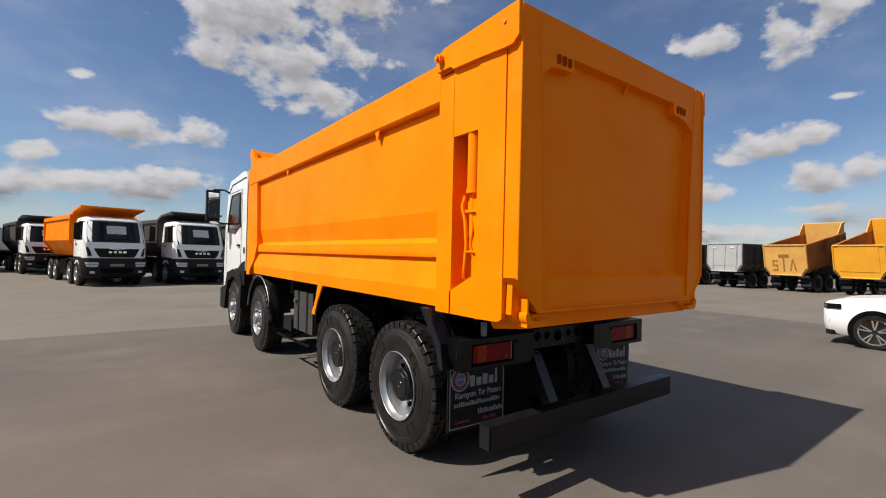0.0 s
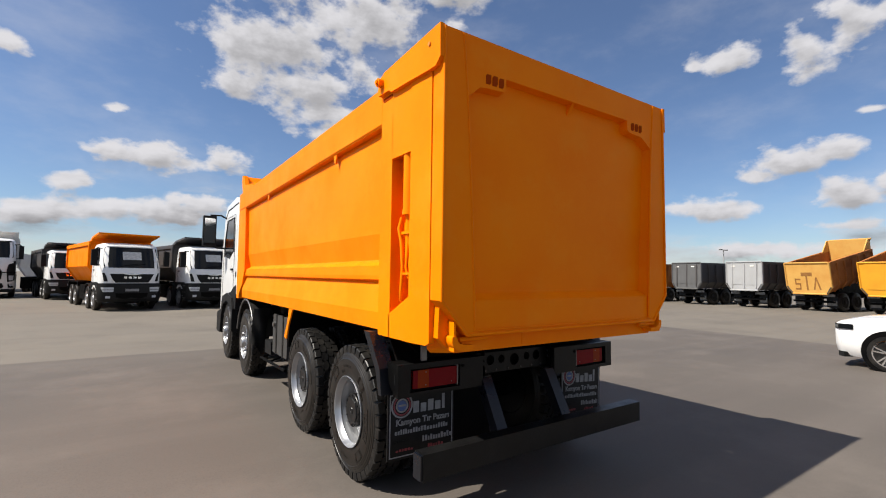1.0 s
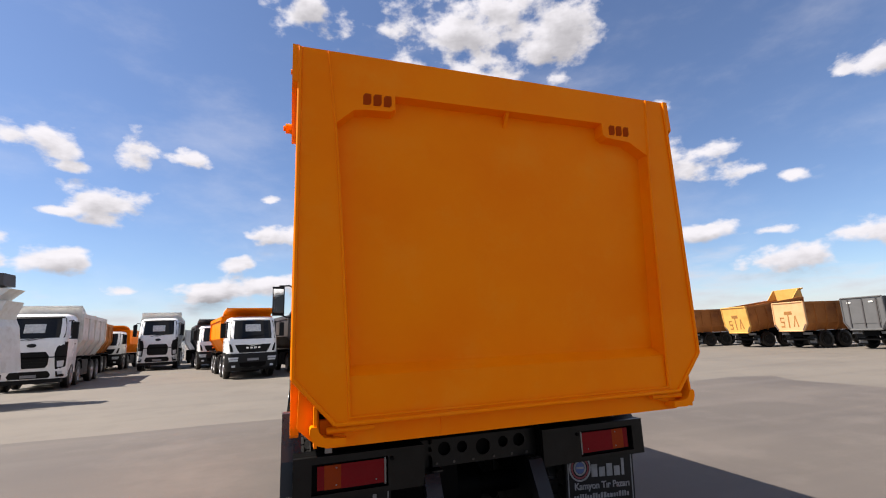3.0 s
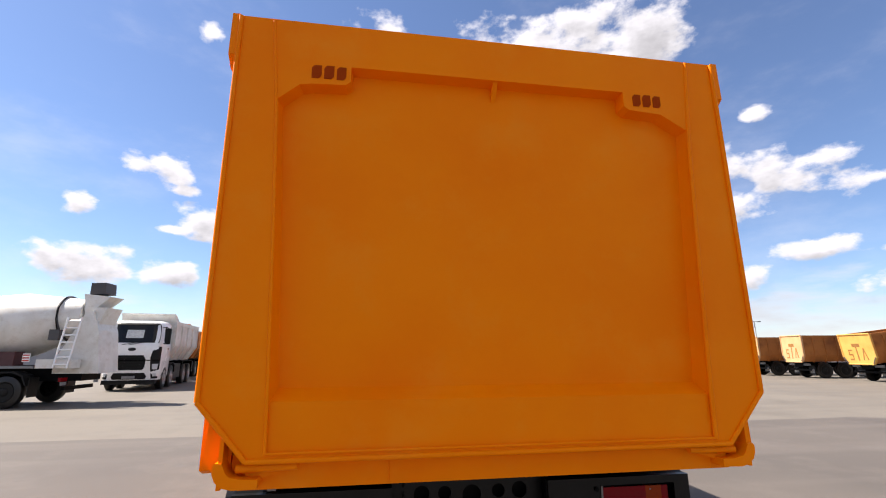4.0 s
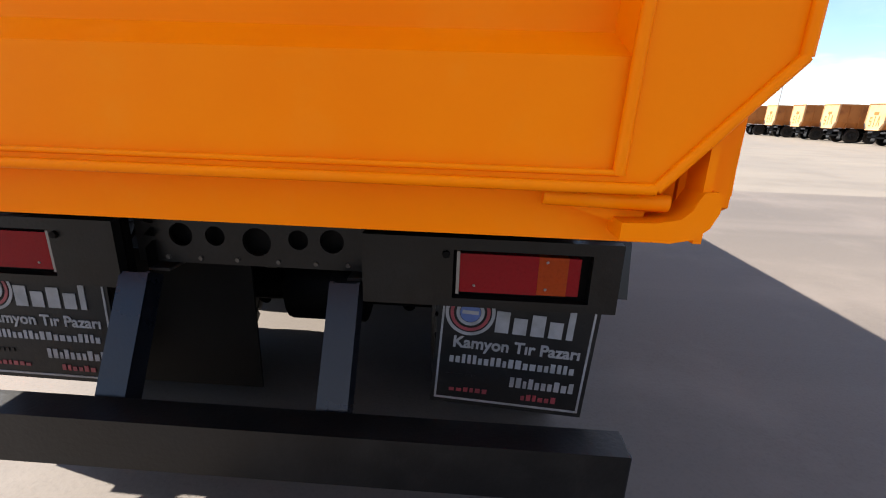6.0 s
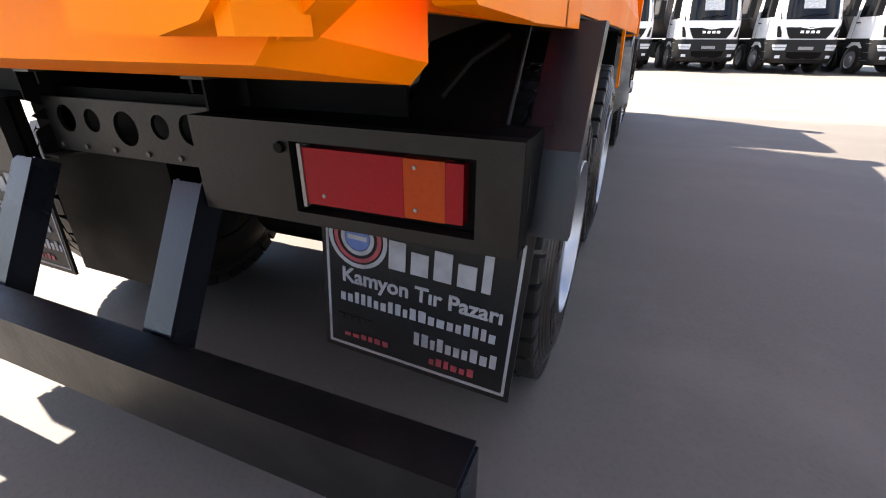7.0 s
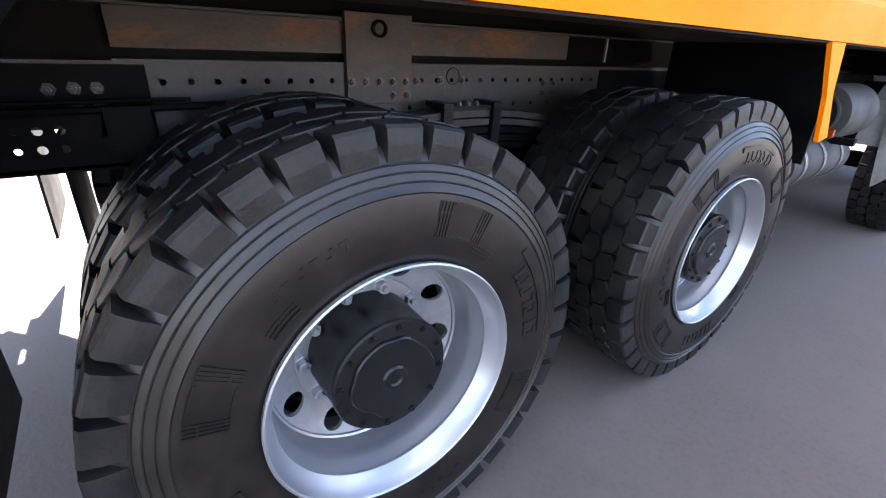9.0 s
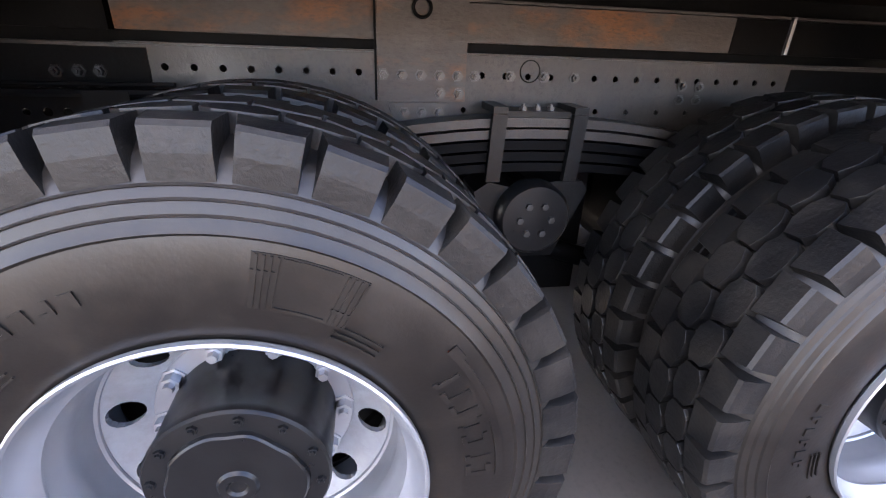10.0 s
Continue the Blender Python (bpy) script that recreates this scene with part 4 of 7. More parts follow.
def build_chassis():
    rx = 0.395
    ch = part("chassis", boxes((-0.40, 0.40, 1.0, 1.1, 1.0, 1.06)), BLACK, truck, "black ladder chassis with drilled rails", m=Matrix.Translation((0, 0.021, -0.015)))
    for s in (-1, 1):
        bm = bmesh.new()
        xs = rx * s

        def put(u, v, w):
            return (xs - s * w, u, v)
        rows = [(0.66 + k * 0.070, 1.141, 0.0095) for k in range(34)]
        low_rows = [(0.68 + k * 0.105, 1.045, 0.0085) for k in range(22)]
        holed_plate(bm, 1.115, 3.02, 1.085, 1.185, rows[7:], put, 0.008, 8)
        holed_plate(bm, 1.115, 3.02, 1.005, 1.085, low_rows[5:], put, 0.008, 8)
        end = bmesh.new()
        for z0, z1, zh in ((1.050, 1.100, 1.075), (1.003, 1.050, 1.025), (0.915, 1.003, 0.977)):
            holed_plate(end, 0.60, 1.113, z0, z1, [(0.805, zh, 0.009), (0.853, zh, 0.0115), (0.899, zh, 0.0115)], put, 0.008, 12)
        box(end, *span(s, rx - 0.008, rx), 0.60, 1.113, 1.1003, 1.185)
        bmesh.ops.remove_doubles(end, verts=end.verts, dist=0.0005)
        part("rail_end", end, BLACK, ch)
        a, b = span(s, rx - 0.008, rx)
        box(bm, a, b, 1.115, 3.02, 0.93, 1.005)
        box(bm, *span(s, rx - 0.077, rx), 0.60, 9.0, 1.185, 1.194)
        box(bm, *span(s, rx - 0.077, rx), 0.60, 9.0, 0.921, 0.930)
        part("frame_rail", bm, FRAME_GREY, ch)
        # front run of the same rail, its shade put into the black colour
        part("rail_front_shaded", boxes((a, b, 3.022, 9.0, 0.93, 1.185)), BLACK, ch)
        part("subframe", boxes((*span(s, rx - 0.06, rx - 0.008), 1.050, 2.78, 1.226, 1.325), bevel=0.004), RUST_FRAME, ch, "rust-stained subframe rail")
        # subframe goes on in black at both ends: painted shade
        part("subframe_end_shaded", boxes((*span(s, rx - 0.06, rx - 0.012), 0.62, 1.035, 1.224, 1.325), bevel=0.004), BLACK, ch)
        part("subframe_front_shaded", boxes((*span(s, rx - 0.06, rx - 0.010), 2.784, 6.9, 1.226, 1.325), bevel=0.004), BLACK, ch)
        part("subframe_cap", boxes((*span(s, rx - 0.10, rx + 0.004), 0.62, 6.9, 1.3265, 1.334), bevel=0.001), FRAME_GREY, ch)
        part("subframe_back", boxes((*span(s, rx - 0.075, rx - 0.065), 0.62, 6.9, 1.15, 1.40)), BLACK, ch)
        part("subframe_flange", boxes((*span(s, rx - 0.06, rx + 0.004), 1.045, 6.9, 1.1945, 1.199)), FRAME_GREY, ch)
        part("mount_plate", boxes((*span(s, rx + 0.0015, rx + 0.0105), 1.690, 1.940, 1.068, 1.352), bevel=0.002), RUST_FRAME, ch, "rust-stained mounting plate")
        part("mount_edge", boxes((*span(s, rx + 0.0015, rx + 0.006), 1.683, 1.689, 1.07, 1.35)), BLACK, ch)
        flip = Matrix.Identity(4) if s > 0 else Matrix.Rotation(math.pi, 4, "Z")
        part("lifting_ring", turned([(0, 0.019), (0.010, 0.019), (0.012, 0.023), (0.010, 0.028), (0.0, 0.028)], 24, closed=True), BLACK, ch, m=Matrix.Translation((s * (rx + 0.011), 1.811, 1.306)) @ flip, smooth=40)
        bolt = mesh_of("frame_bolt", lambda: turned([(0, 0.0165), (0.003, 0.0165), (0.003, 0.0115), (0.013, 0.0105), (0.013, 0.0055), (0.019, 0.005), (0.019, 0.0)], 6), BOLT)
        spots = [(1.706 + k * 0.0525, 1.138) for k in range(6)] + [(1.867, 1.091), (1.921, 1.091), (1.765, 1.037), (1.815, 1.037), (1.865, 1.037), (2.075, 1.141), (2.180, 1.141), (2.275, 1.141), (2.64, 1.085), (2.70, 1.085), (2.64, 1.125), (2.70, 1.125)]
        # same bolts near the rail's end, in a dark copy for the shade there
        shaded_spots = [(0.951, 1.127), (0.999, 1.127), (0.950, 1.081), (0.994, 1.081), (0.900, 1.125)]
        for y, z in shaded_spots:
            shared("bolt", mesh_of("shaded_frame_bolt", lambda: turned([(0, 0.0165), (0.003, 0.0165), (0.003, 0.0115), (0.013, 0.0105), (0.013, 0.0055), (0.019, 0.005), (0.019, 0.0)], 6), HUB), ch, Matrix.Translation((s * (rx + 0.001), y, z)) @ flip)
        for y, z in spots:
            shared("bolt", bolt, ch, Matrix.Translation((s * (rx + (0.0105 if 1.69 < y < 1.94 else 0.001)), y, z)) @ flip)
        part("gusset", prisms("x", ([(1.72, 1.064), (1.893, 1.064), (1.893, 1.020), (1.905, 0.985), (1.74, 0.985)], *span(s, rx + 0.0015, rx + 0.0095)), bevel=0.002), FRAME_GREY, ch)
        part("ring_boss", turned([(0, 0.0285), (0.002, 0.0285), (0.002, 0.031), (0.0, 0.032)], 28, closed=True), BLACK, ch, m=Matrix.Translation((s * (rx + 0.0005), 2.134, 1.156)) @ flip)
        # bowed leaf springs and their saddle between the axles
        for i in range(5):
            top, reach = 1.045 - i * 0.031, 0.66 - i * 0.075
            line = [(2.115 + reach * k / 8, top - 0.085 * (k / 8) ** 2 * (reach / 0.66) ** 2) for k in range(-8, 9)]
            part("spring_leaf", prisms("x", (line + [(y, z - 0.025 + 0.008 * abs(y - 2.115)) for y, z in line[::-1]], *span(s, 0.445, 0.540))), FRAME_GREY if i < 2 else BLACK, ch)
        for y in (2.005, 2.235):
            part("clamp", prisms("x", ([(y - 0.020, 1.056), (y + 0.020, 1.056), (y + 0.012, 0.872), (y - 0.028, 0.872)], *span(s, 0.541, 0.562)), bevel=0.004), LAMP_BAR, ch)
            part("clamp_bow", boxes((*span(s, 0.435, 0.560), y - 0.020, y + 0.020, 1.057, 1.075), bevel=0.004), LAMP_BAR, ch)
        part("clamp_plate", boxes((*span(s, 0.435, 0.545), 2.03, 2.21, 1.046, 1.062), bevel=0.003), LAMP_BAR, ch)
        for y in (2.08, 2.12, 2.16):
            shared("bolt", bolt, ch, Matrix.Translation((s * 0.52, y, 1.060)) @ Matrix.Rotation(-math.pi / 2, 4, "Y"))
        part("saddle", prisms("x", ([(1.945, 0.845), (1.985, 0.872), (2.06, 0.855), (2.18, 0.872), (2.265, 0.872), (2.285, 0.845), (2.25, 0.76), (2.20, 0.64), (2.02, 0.64), (1.96, 0.76)], *span(s, 0.42, 0.565)), bevel=0.012), LAMP_BAR, ch)
        part("saddle_hub", turned([(0, 0.108), (0.045, 0.106), (0.056, 0.096), (0.058, 0.0)], 36), HUB, ch, m=Matrix.Translation((s * 0.560, 2.115, 0.775)) @ flip, smooth=40)
        for mm in around(6, 0.046, 0.057):
            shared("bolt", mesh_of("hub_cap_bolt", lambda: turned([(0, 0.011), (0.008, 0.010), (0.008, 0.0)], 6), BOLT), ch, Matrix.Translation((s * 0.560, 2.115, 0.775)) @ flip @ mm)
    for y in (1.09, 1.85, 2.5, 3.6, 5.0, 6.5):
        part("cross_beam", boxes((-0.38, 0.38, y - 0.04, y + 0.04, 0.96, 1.16), bevel=0.008), BLACK, ch)
    for y in (1.447, 2.853):
        part("axle", tubes(([(-0.85, y, 0.54), (0.85, y, 0.54)], 0.085), ([(-0.20, y, 0.56), (0.20, y, 0.56)], 0.20), segs=18), BLACK, ch, smooth=50)
        for s in (-1, 1):
            part("brake_chamber", tubes(([(s * 0.62, y + 0.20, 0.66), (s * 0.62, y + 0.38, 0.68)], 0.085), segs=16), BLACK, ch, smooth=40)
    for y in (6.15, 8.06):
        part("axle", boxes((-1.0, 1.0, y - 0.06, y + 0.06, 0.46, 0.58), bevel=0.01), BLACK, ch)
    part("trunnion_tube", tubes(([(-0.5, 2.115, 0.775), (0.5, 2.115, 0.775)], 0.09), segs=16), BLACK, ch, smooth=50)
    # bracket drawn oversized to block left-side light from the inner tyres
    part("trunnion_bracket", boxes((-0.385, 0.385, 1.90, 2.38, 0.42, 1.0), bevel=0.03), BLACK, ch)
    for s in (-1, 1):
        part("torque_rod", tubes(([(s * 0.42, 1.5, 0.42), (s * 0.42, 2.1, 0.62)], 0.035), ([(s * 0.42, 2.2, 0.62), (s * 0.42, 2.8, 0.42)], 0.035)), BLACK, ch, smooth=50)
    # added dark plate that shuts off the view to the sunlit left side
    part("dark_inner_plate", boxes((-0.335, -0.325, 1.55, 3.3, 0.55, 1.18)), BLACK, ch)
    # added black sheet: stands in for the deep shade round the left tyre
    part("tyre_screen", boxes((-0.88, -0.14, 0.830, 0.842, 0.30, 0.92)), BLACK, ch, "added black sheet that hides the left tyre")
    part("prop_shaft", tubes(([(0, 2.9, 0.62), (0, 6.3, 0.86)], 0.06), segs=14), BLACK, ch, smooth=50)
    part("hoist_frame", boxes((-0.30, 0.30, 3.2, 6.7, 1.0, 1.365), bevel=0.01), BLACK, ch)
    part("gearbox", boxes((-0.3, 0.3, 6.2, 7.6, 0.6, 1.15), bevel=0.06), BLACK, ch)
    # air lines
    part("air_line", tubes(([(0.47, 0.75, 1.08), (0.50, 1.0, 1.085), (0.50, 1.35, 1.09)], 0.010), ([(0.478, 0.75, 1.10), (0.49, 1.2, 1.105)], 0.006), segs=6), BLACK, ch)
    part("air_valve", boxes((0.44, 0.51, 1.00, 1.10, 0.98, 1.09), bevel=0.015), BLACK, ch)
    part("wire_strap", boxes((0.598, 0.606, 2.765, 2.775, 1.225, 1.315)), STEEL, ch)
    for s in (-1, 1):
        # tanks and boxes between the axles
        if s < 0:
            part("side_step", boxes((*span(s, 0.85, 1.14), 4.62, 4.98, 0.55, 0.74), bevel=0.03), PLASTIC, truck)
            part("air_tank", tubes(([(s * 0.62, 4.62, 0.92), (s * 0.62, 5.20, 0.92)], 0.14), segs=24), TANK, truck, "dark steel air tank", smooth=40)
        part("rubber_guard", boxes((*span(s, 0.45, 1.185), 3.545, 3.56, 0.82, 1.315)), BLACK, truck)
        if s > 0:
            continue
        part("side_rail", tubes(([(s * 1.12, 3.9, 0.45), (s * 1.12, 5.3, 0.42)], 0.02), segs=8), BLACK, truck)
        for y in (4.8, 5.25):
            part("step_bracket", beams(((s * 0.5, y, 0.62), (s * 1.1, y, 0.43), 0.05, 0.02)), BLACK, truck)
    part("axle_bracket", boxes((0.10, 0.34, 2.58, 2.86, 0.60, 0.98), bevel=0.03), BLACK, truck)
    # left: fuel tank with two straps
    fuel = part("fuel_tank", boxes((-1.14, -0.60, 3.78, 4.52, 0.62, 1.16), bevel=0.06), TANK, truck, "dark grey fuel tank")
    for y in (3.96, 4.30):
        part("tank_strap", boxes((-1.148, -0.59, y, y + 0.05, 0.612, 1.168), bevel=0.006), LAMP_BAR, fuel)
    part("filler_cap", tubes(([(-1.14, 4.42, 1.02), (-1.17, 4.42, 1.02)], 0.035), segs=14), STEEL, fuel, smooth=40)
    # right: silencer drum with a round filter above it
    silencer = part("silencer", tubes(([(0.90, 3.95, 0.70), (0.90, 4.00, 0.70)], 0.10), ([(0.90, 3.99, 0.70), (0.90, 4.85, 0.70)], 0.135), ([(0.90, 4.84, 0.70), (0.90, 4.89, 0.70)], 0.10), segs=28), DUSTY_GREY, truck, "dusty grey exhaust silencer", smooth=40)
    for y in (4.12, 4.40, 4.68):
        part("clamp_band", turned([(0, 0.136), (0, 0.141), (0.035, 0.141), (0.035, 0.136)], 28, closed=True), STEEL, silencer, m=Matrix.Translation((0.90, y, 0.70)) @ Matrix.Rotation(math.pi / 2, 4, "Z"))
    part("outlet_pipe", tubes(([(0.78, 3.72, 0.76), (0.80, 3.84, 0.72), (0.86, 3.96, 0.70)], 0.05), segs=16), STEEL, silencer, smooth=50)
    air_filter = part("air_filter", tubes(([(0.90, 4.42, 0.97), (0.90, 4.46, 0.97)], 0.12), ([(0.90, 4.455, 0.97), (0.90, 4.95, 0.97)], 0.165), segs=32), DUSTY_GREY, truck, "dusty round air filter", smooth=40)
    part("filter_lid", turned([(0, 0.0), (0, 0.05), (0.018, 0.065), (0.012, 0.10), (0.02, 0.115), (0.0, 0.12)], 28), DUSTY, air_filter, m=Matrix.Translation((0.90, 4.42, 0.97)) @ Matrix.Rotation(-math.pi / 2, 4, "Z"), smooth=40)
    part("side_marker", boxes((0.97, 1.03, 4.40, 4.43, 0.855, 0.895), bevel=0.006), AMBER_LENS, air_filter)
    # added black backing, so no sunlit ground shows between silencer and filter
    part("gap_backing", boxes((0.44, 0.735, 3.85, 5.25, 0.52, 1.18), bevel=0.02), BLACK, truck, "added black backing behind silencer and filter")
    part("filter_bracket", boxes((0.45, 1.10, 4.56, 4.60, 0.80, 0.84), bevel=0.004), BLACK, air_filter)


def build_rear_end():
    for s, xa, xb in ((-1, 0.455, 1.232), (1, 0.385, 1.222)):
        a, b = span(s, xa, xb)
        o0, o1 = span(s, 0.684, 1.130)
        bm = boxes((a, b, 0.562, 0.600, 1.055, 1.095), (a, b, 0.562, 0.600, 0.858, 0.888), (a, o0, 0.562, 0.600, 0.888, 1.055), (o1, b, 0.562, 0.600, 0.888, 1.055))
        bmesh.ops.remove_doubles(bm, verts=bm.verts, dist=0.0001)
        rear = part("lamp_bar", bm, LAMP_BAR, truck, "dark grey steel lamp carrier bar")
        part("bar_back", boxes((a, b, 0.612, 0.640, 0.860, 1.090)), BLACK, rear)
        part("bar_shelf", boxes((a, b, 0.600, 0.735, 1.085, 1.0945), bevel=0.002), BLACK, rear)
        part("bar_end", prisms("x", ([(0.563, 0.858), (0.563, 1.094), (0.735, 1.090), (0.735, 0.985), (0.665, 0.905)], *span(s, xb - 0.008, xb + 0.001))), BLACK, rear)
        part("end_slot", boxes((*span(s, xb, xb + 0.0025), 0.612, 0.620, 0.945, 1.02)), PLASTIC, rear)
        lampo = part("tail_lamp", boxes((*span(s, 0.706, 0.962), 0.578, 0.614, 0.906, 1.040), bevel=0.005), RED_LENS, rear, "red and amber tail lamp")
        part("amber_lens", boxes((*span(s, 0.9625, 1.058), 0.579, 0.614, 0.907, 1.039), bevel=0.005), AMBER_LENS, lampo)
        part("end_lens", boxes((*span(s, 1.0585, 1.098), 0.580, 0.614, 0.908, 1.038), bevel=0.005), RED_LENS, lampo)
        part("lamp_rim", boxes((*span(s, 0.695, 0.705), 0.574, 0.614, 0.898, 1.048), bevel=0.002), STEEL, lampo)
        for x, z in ((0.755, 0.93), (0.990, 1.022), (0.990, 0.928)):
            part("screw", turned([(0, 0.005), (0.003, 0.004), (0.003, 0)], 8), STEEL, lampo, m=Matrix.Translation((s * x, 0.578, z)) @ Matrix.Rotation(-math.pi / 2, 4, "Z"))
        part("bar_bolt", turned([(0, 0.014), (0.010, 0.012), (0.010, 0)], 8), BLACK, rear, m=Matrix.Translation((s * 0.66, 0.562, 1.04)) @ Matrix.Rotation(-math.pi / 2, 4, "Z"))
    # drilled middle plate
    bm = bmesh.new()

    def put(u, v, w):
        return (u, 0.665 + w, v)
    holed_plate(bm, -0.455, 0.385, 0.925, 1.095, [(-0.29, 1.03, 0.043), (-0.165, 1.03, 0.036), (-0.015, 1.015, 0.052), (0.135, 1.03, 0.036), (0.255, 1.03, 0.043)], put, 0.012, 20)
    bmesh.ops.remove_doubles(bm, verts=bm.verts, dist=0.0005)
    mid = part("drilled_plate", bm, LAMP_BAR, rear, "grey steel cross plate with round holes")
    for x in (-0.345, -0.225, -0.09, 0.06, 0.195, 0.31):
        part("plate_bolt", turned([(0, 0.009), (0.006, 0.008), (0.006, 0)], 8), BOLT, mid, m=Matrix.Translation((x, 0.665, 0.945)) @ Matrix.Rotation(-math.pi / 2, 4, "Z"))
    part("dark_beam", boxes((-0.44, 0.37, 0.72, 0.78, 0.93, 1.12), bevel=0.004), BLACK, rear)
    # leaning legs of the underrun bar
    for x in (-0.41, 0.322):
        leg = part("underrun_leg", beams(((x, 0.572, 0.915), (x, 0.352, 0.51), 0.102, 0.010)), BLUEBLACK, truck, "blue-black steel channel leg")
        for dx in (-0.0455, 0.0455):
            part("leg_flange", beams(((x + dx, 0.610, 0.900), (x + dx, 0.390, 0.495), 0.011, 0.075)), BLUEBLACK, leg)
        part("leg_ridge", beams(((x - 0.02, 0.566, 0.905), (x - 0.02, 0.346, 0.50), 0.014, 0.006)), BLUEBLACK, leg)
    bar = part("underrun_bar", boxes((-1.205, 1.215, 0.250, 0.360, 0.390, 0.565), bevel=0.008), BAR_GREY, truck, "black steel underrun bar")
    for s in (-1, 1):
        part("bar_cap", boxes((*span(s, 1.205, 1.222), 0.257, 0.353, 0.397, 0.558), bevel=0.006), BLUEBLACK, bar)
    # posts behind the rear wheels that carry the guard
    for s in (-1, 1):
        post = [(0.690, 0.862), (0.735, 0.860), (0.790, 1.030), (1.010, 1.300), (0.915, 1.300), (0.725, 1.050)]
        part("guard_post", prisms("x", (post, *span(s, 1.185, 1.302)), bevel=0.006), BLUEBLACK, truck, "blue-black steel guard post")
        part("guard_plate", prisms("x", ([(0.735, 0.86), (0.750, 0.86), (0.775, 1.05), (0.96, 1.30), (0.945, 1.30), (0.755, 1.06)], *span(s, 0.88, 1.130))), BLACK, truck)
        part("weld_bead", tubes(([(s * 1.125, 0.722, 0.86), (s * 1.128, 0.745, 1.05), (s * 1.128, 0.925, 1.28)], 0.005), segs=6), LAMP_BAR, truck)
        part("cable", tubes(([(s * 1.0, 0.70, 1.15), (s * 1.05, 0.74, 1.22), (s * 1.10, 0.85, 1.27)], 0.008), segs=6), BLACK, truck)
    for s in (-1, 1):
        part("rear_shield", boxes((*span(s, 0.415, 0.895), 0.742, 0.754, 1.06, 1.345)), BLACK, truck, "black shield behind the lamp bar")
        part("shield_strap", boxes((*span(s, 0.80, 0.85), 0.735, 0.741, 1.19, 1.34), bevel=0.001), LAMP_BAR, truck)
    # loop of bright strip hanging from the body
    part("tail_hook", boxes((-1.06, -1.02, 0.52, 0.545, 1.12, 1.225), bevel=0.004), STEEL, truck)


def flap_text(body, size, x, z, y, parent, mat, align="CENTER"):
    cu = bpy.data.curves.new("lettering", "FONT")
    cu.body, cu.size, cu.align_x, cu.extrude = body, size, align, 0.0012
    cu.offset = 0.0016
    tmp = new("lettering", cu)
    me = bpy.data.meshes.new_from_object(tmp.evaluated_get(bpy.context.evaluated_depsgraph_get()))
    bpy.data.objects.remove(tmp)
    me.name = "lettering"
    me.materials.clear()
    me.materials.append(mat)
    ob = new("lettering", me)
    ob.parent = parent
    ob.matrix_basis = Matrix.Translation((x, y, z)) @ Matrix.Rotation(math.pi / 2, 4, "X")
    return ob


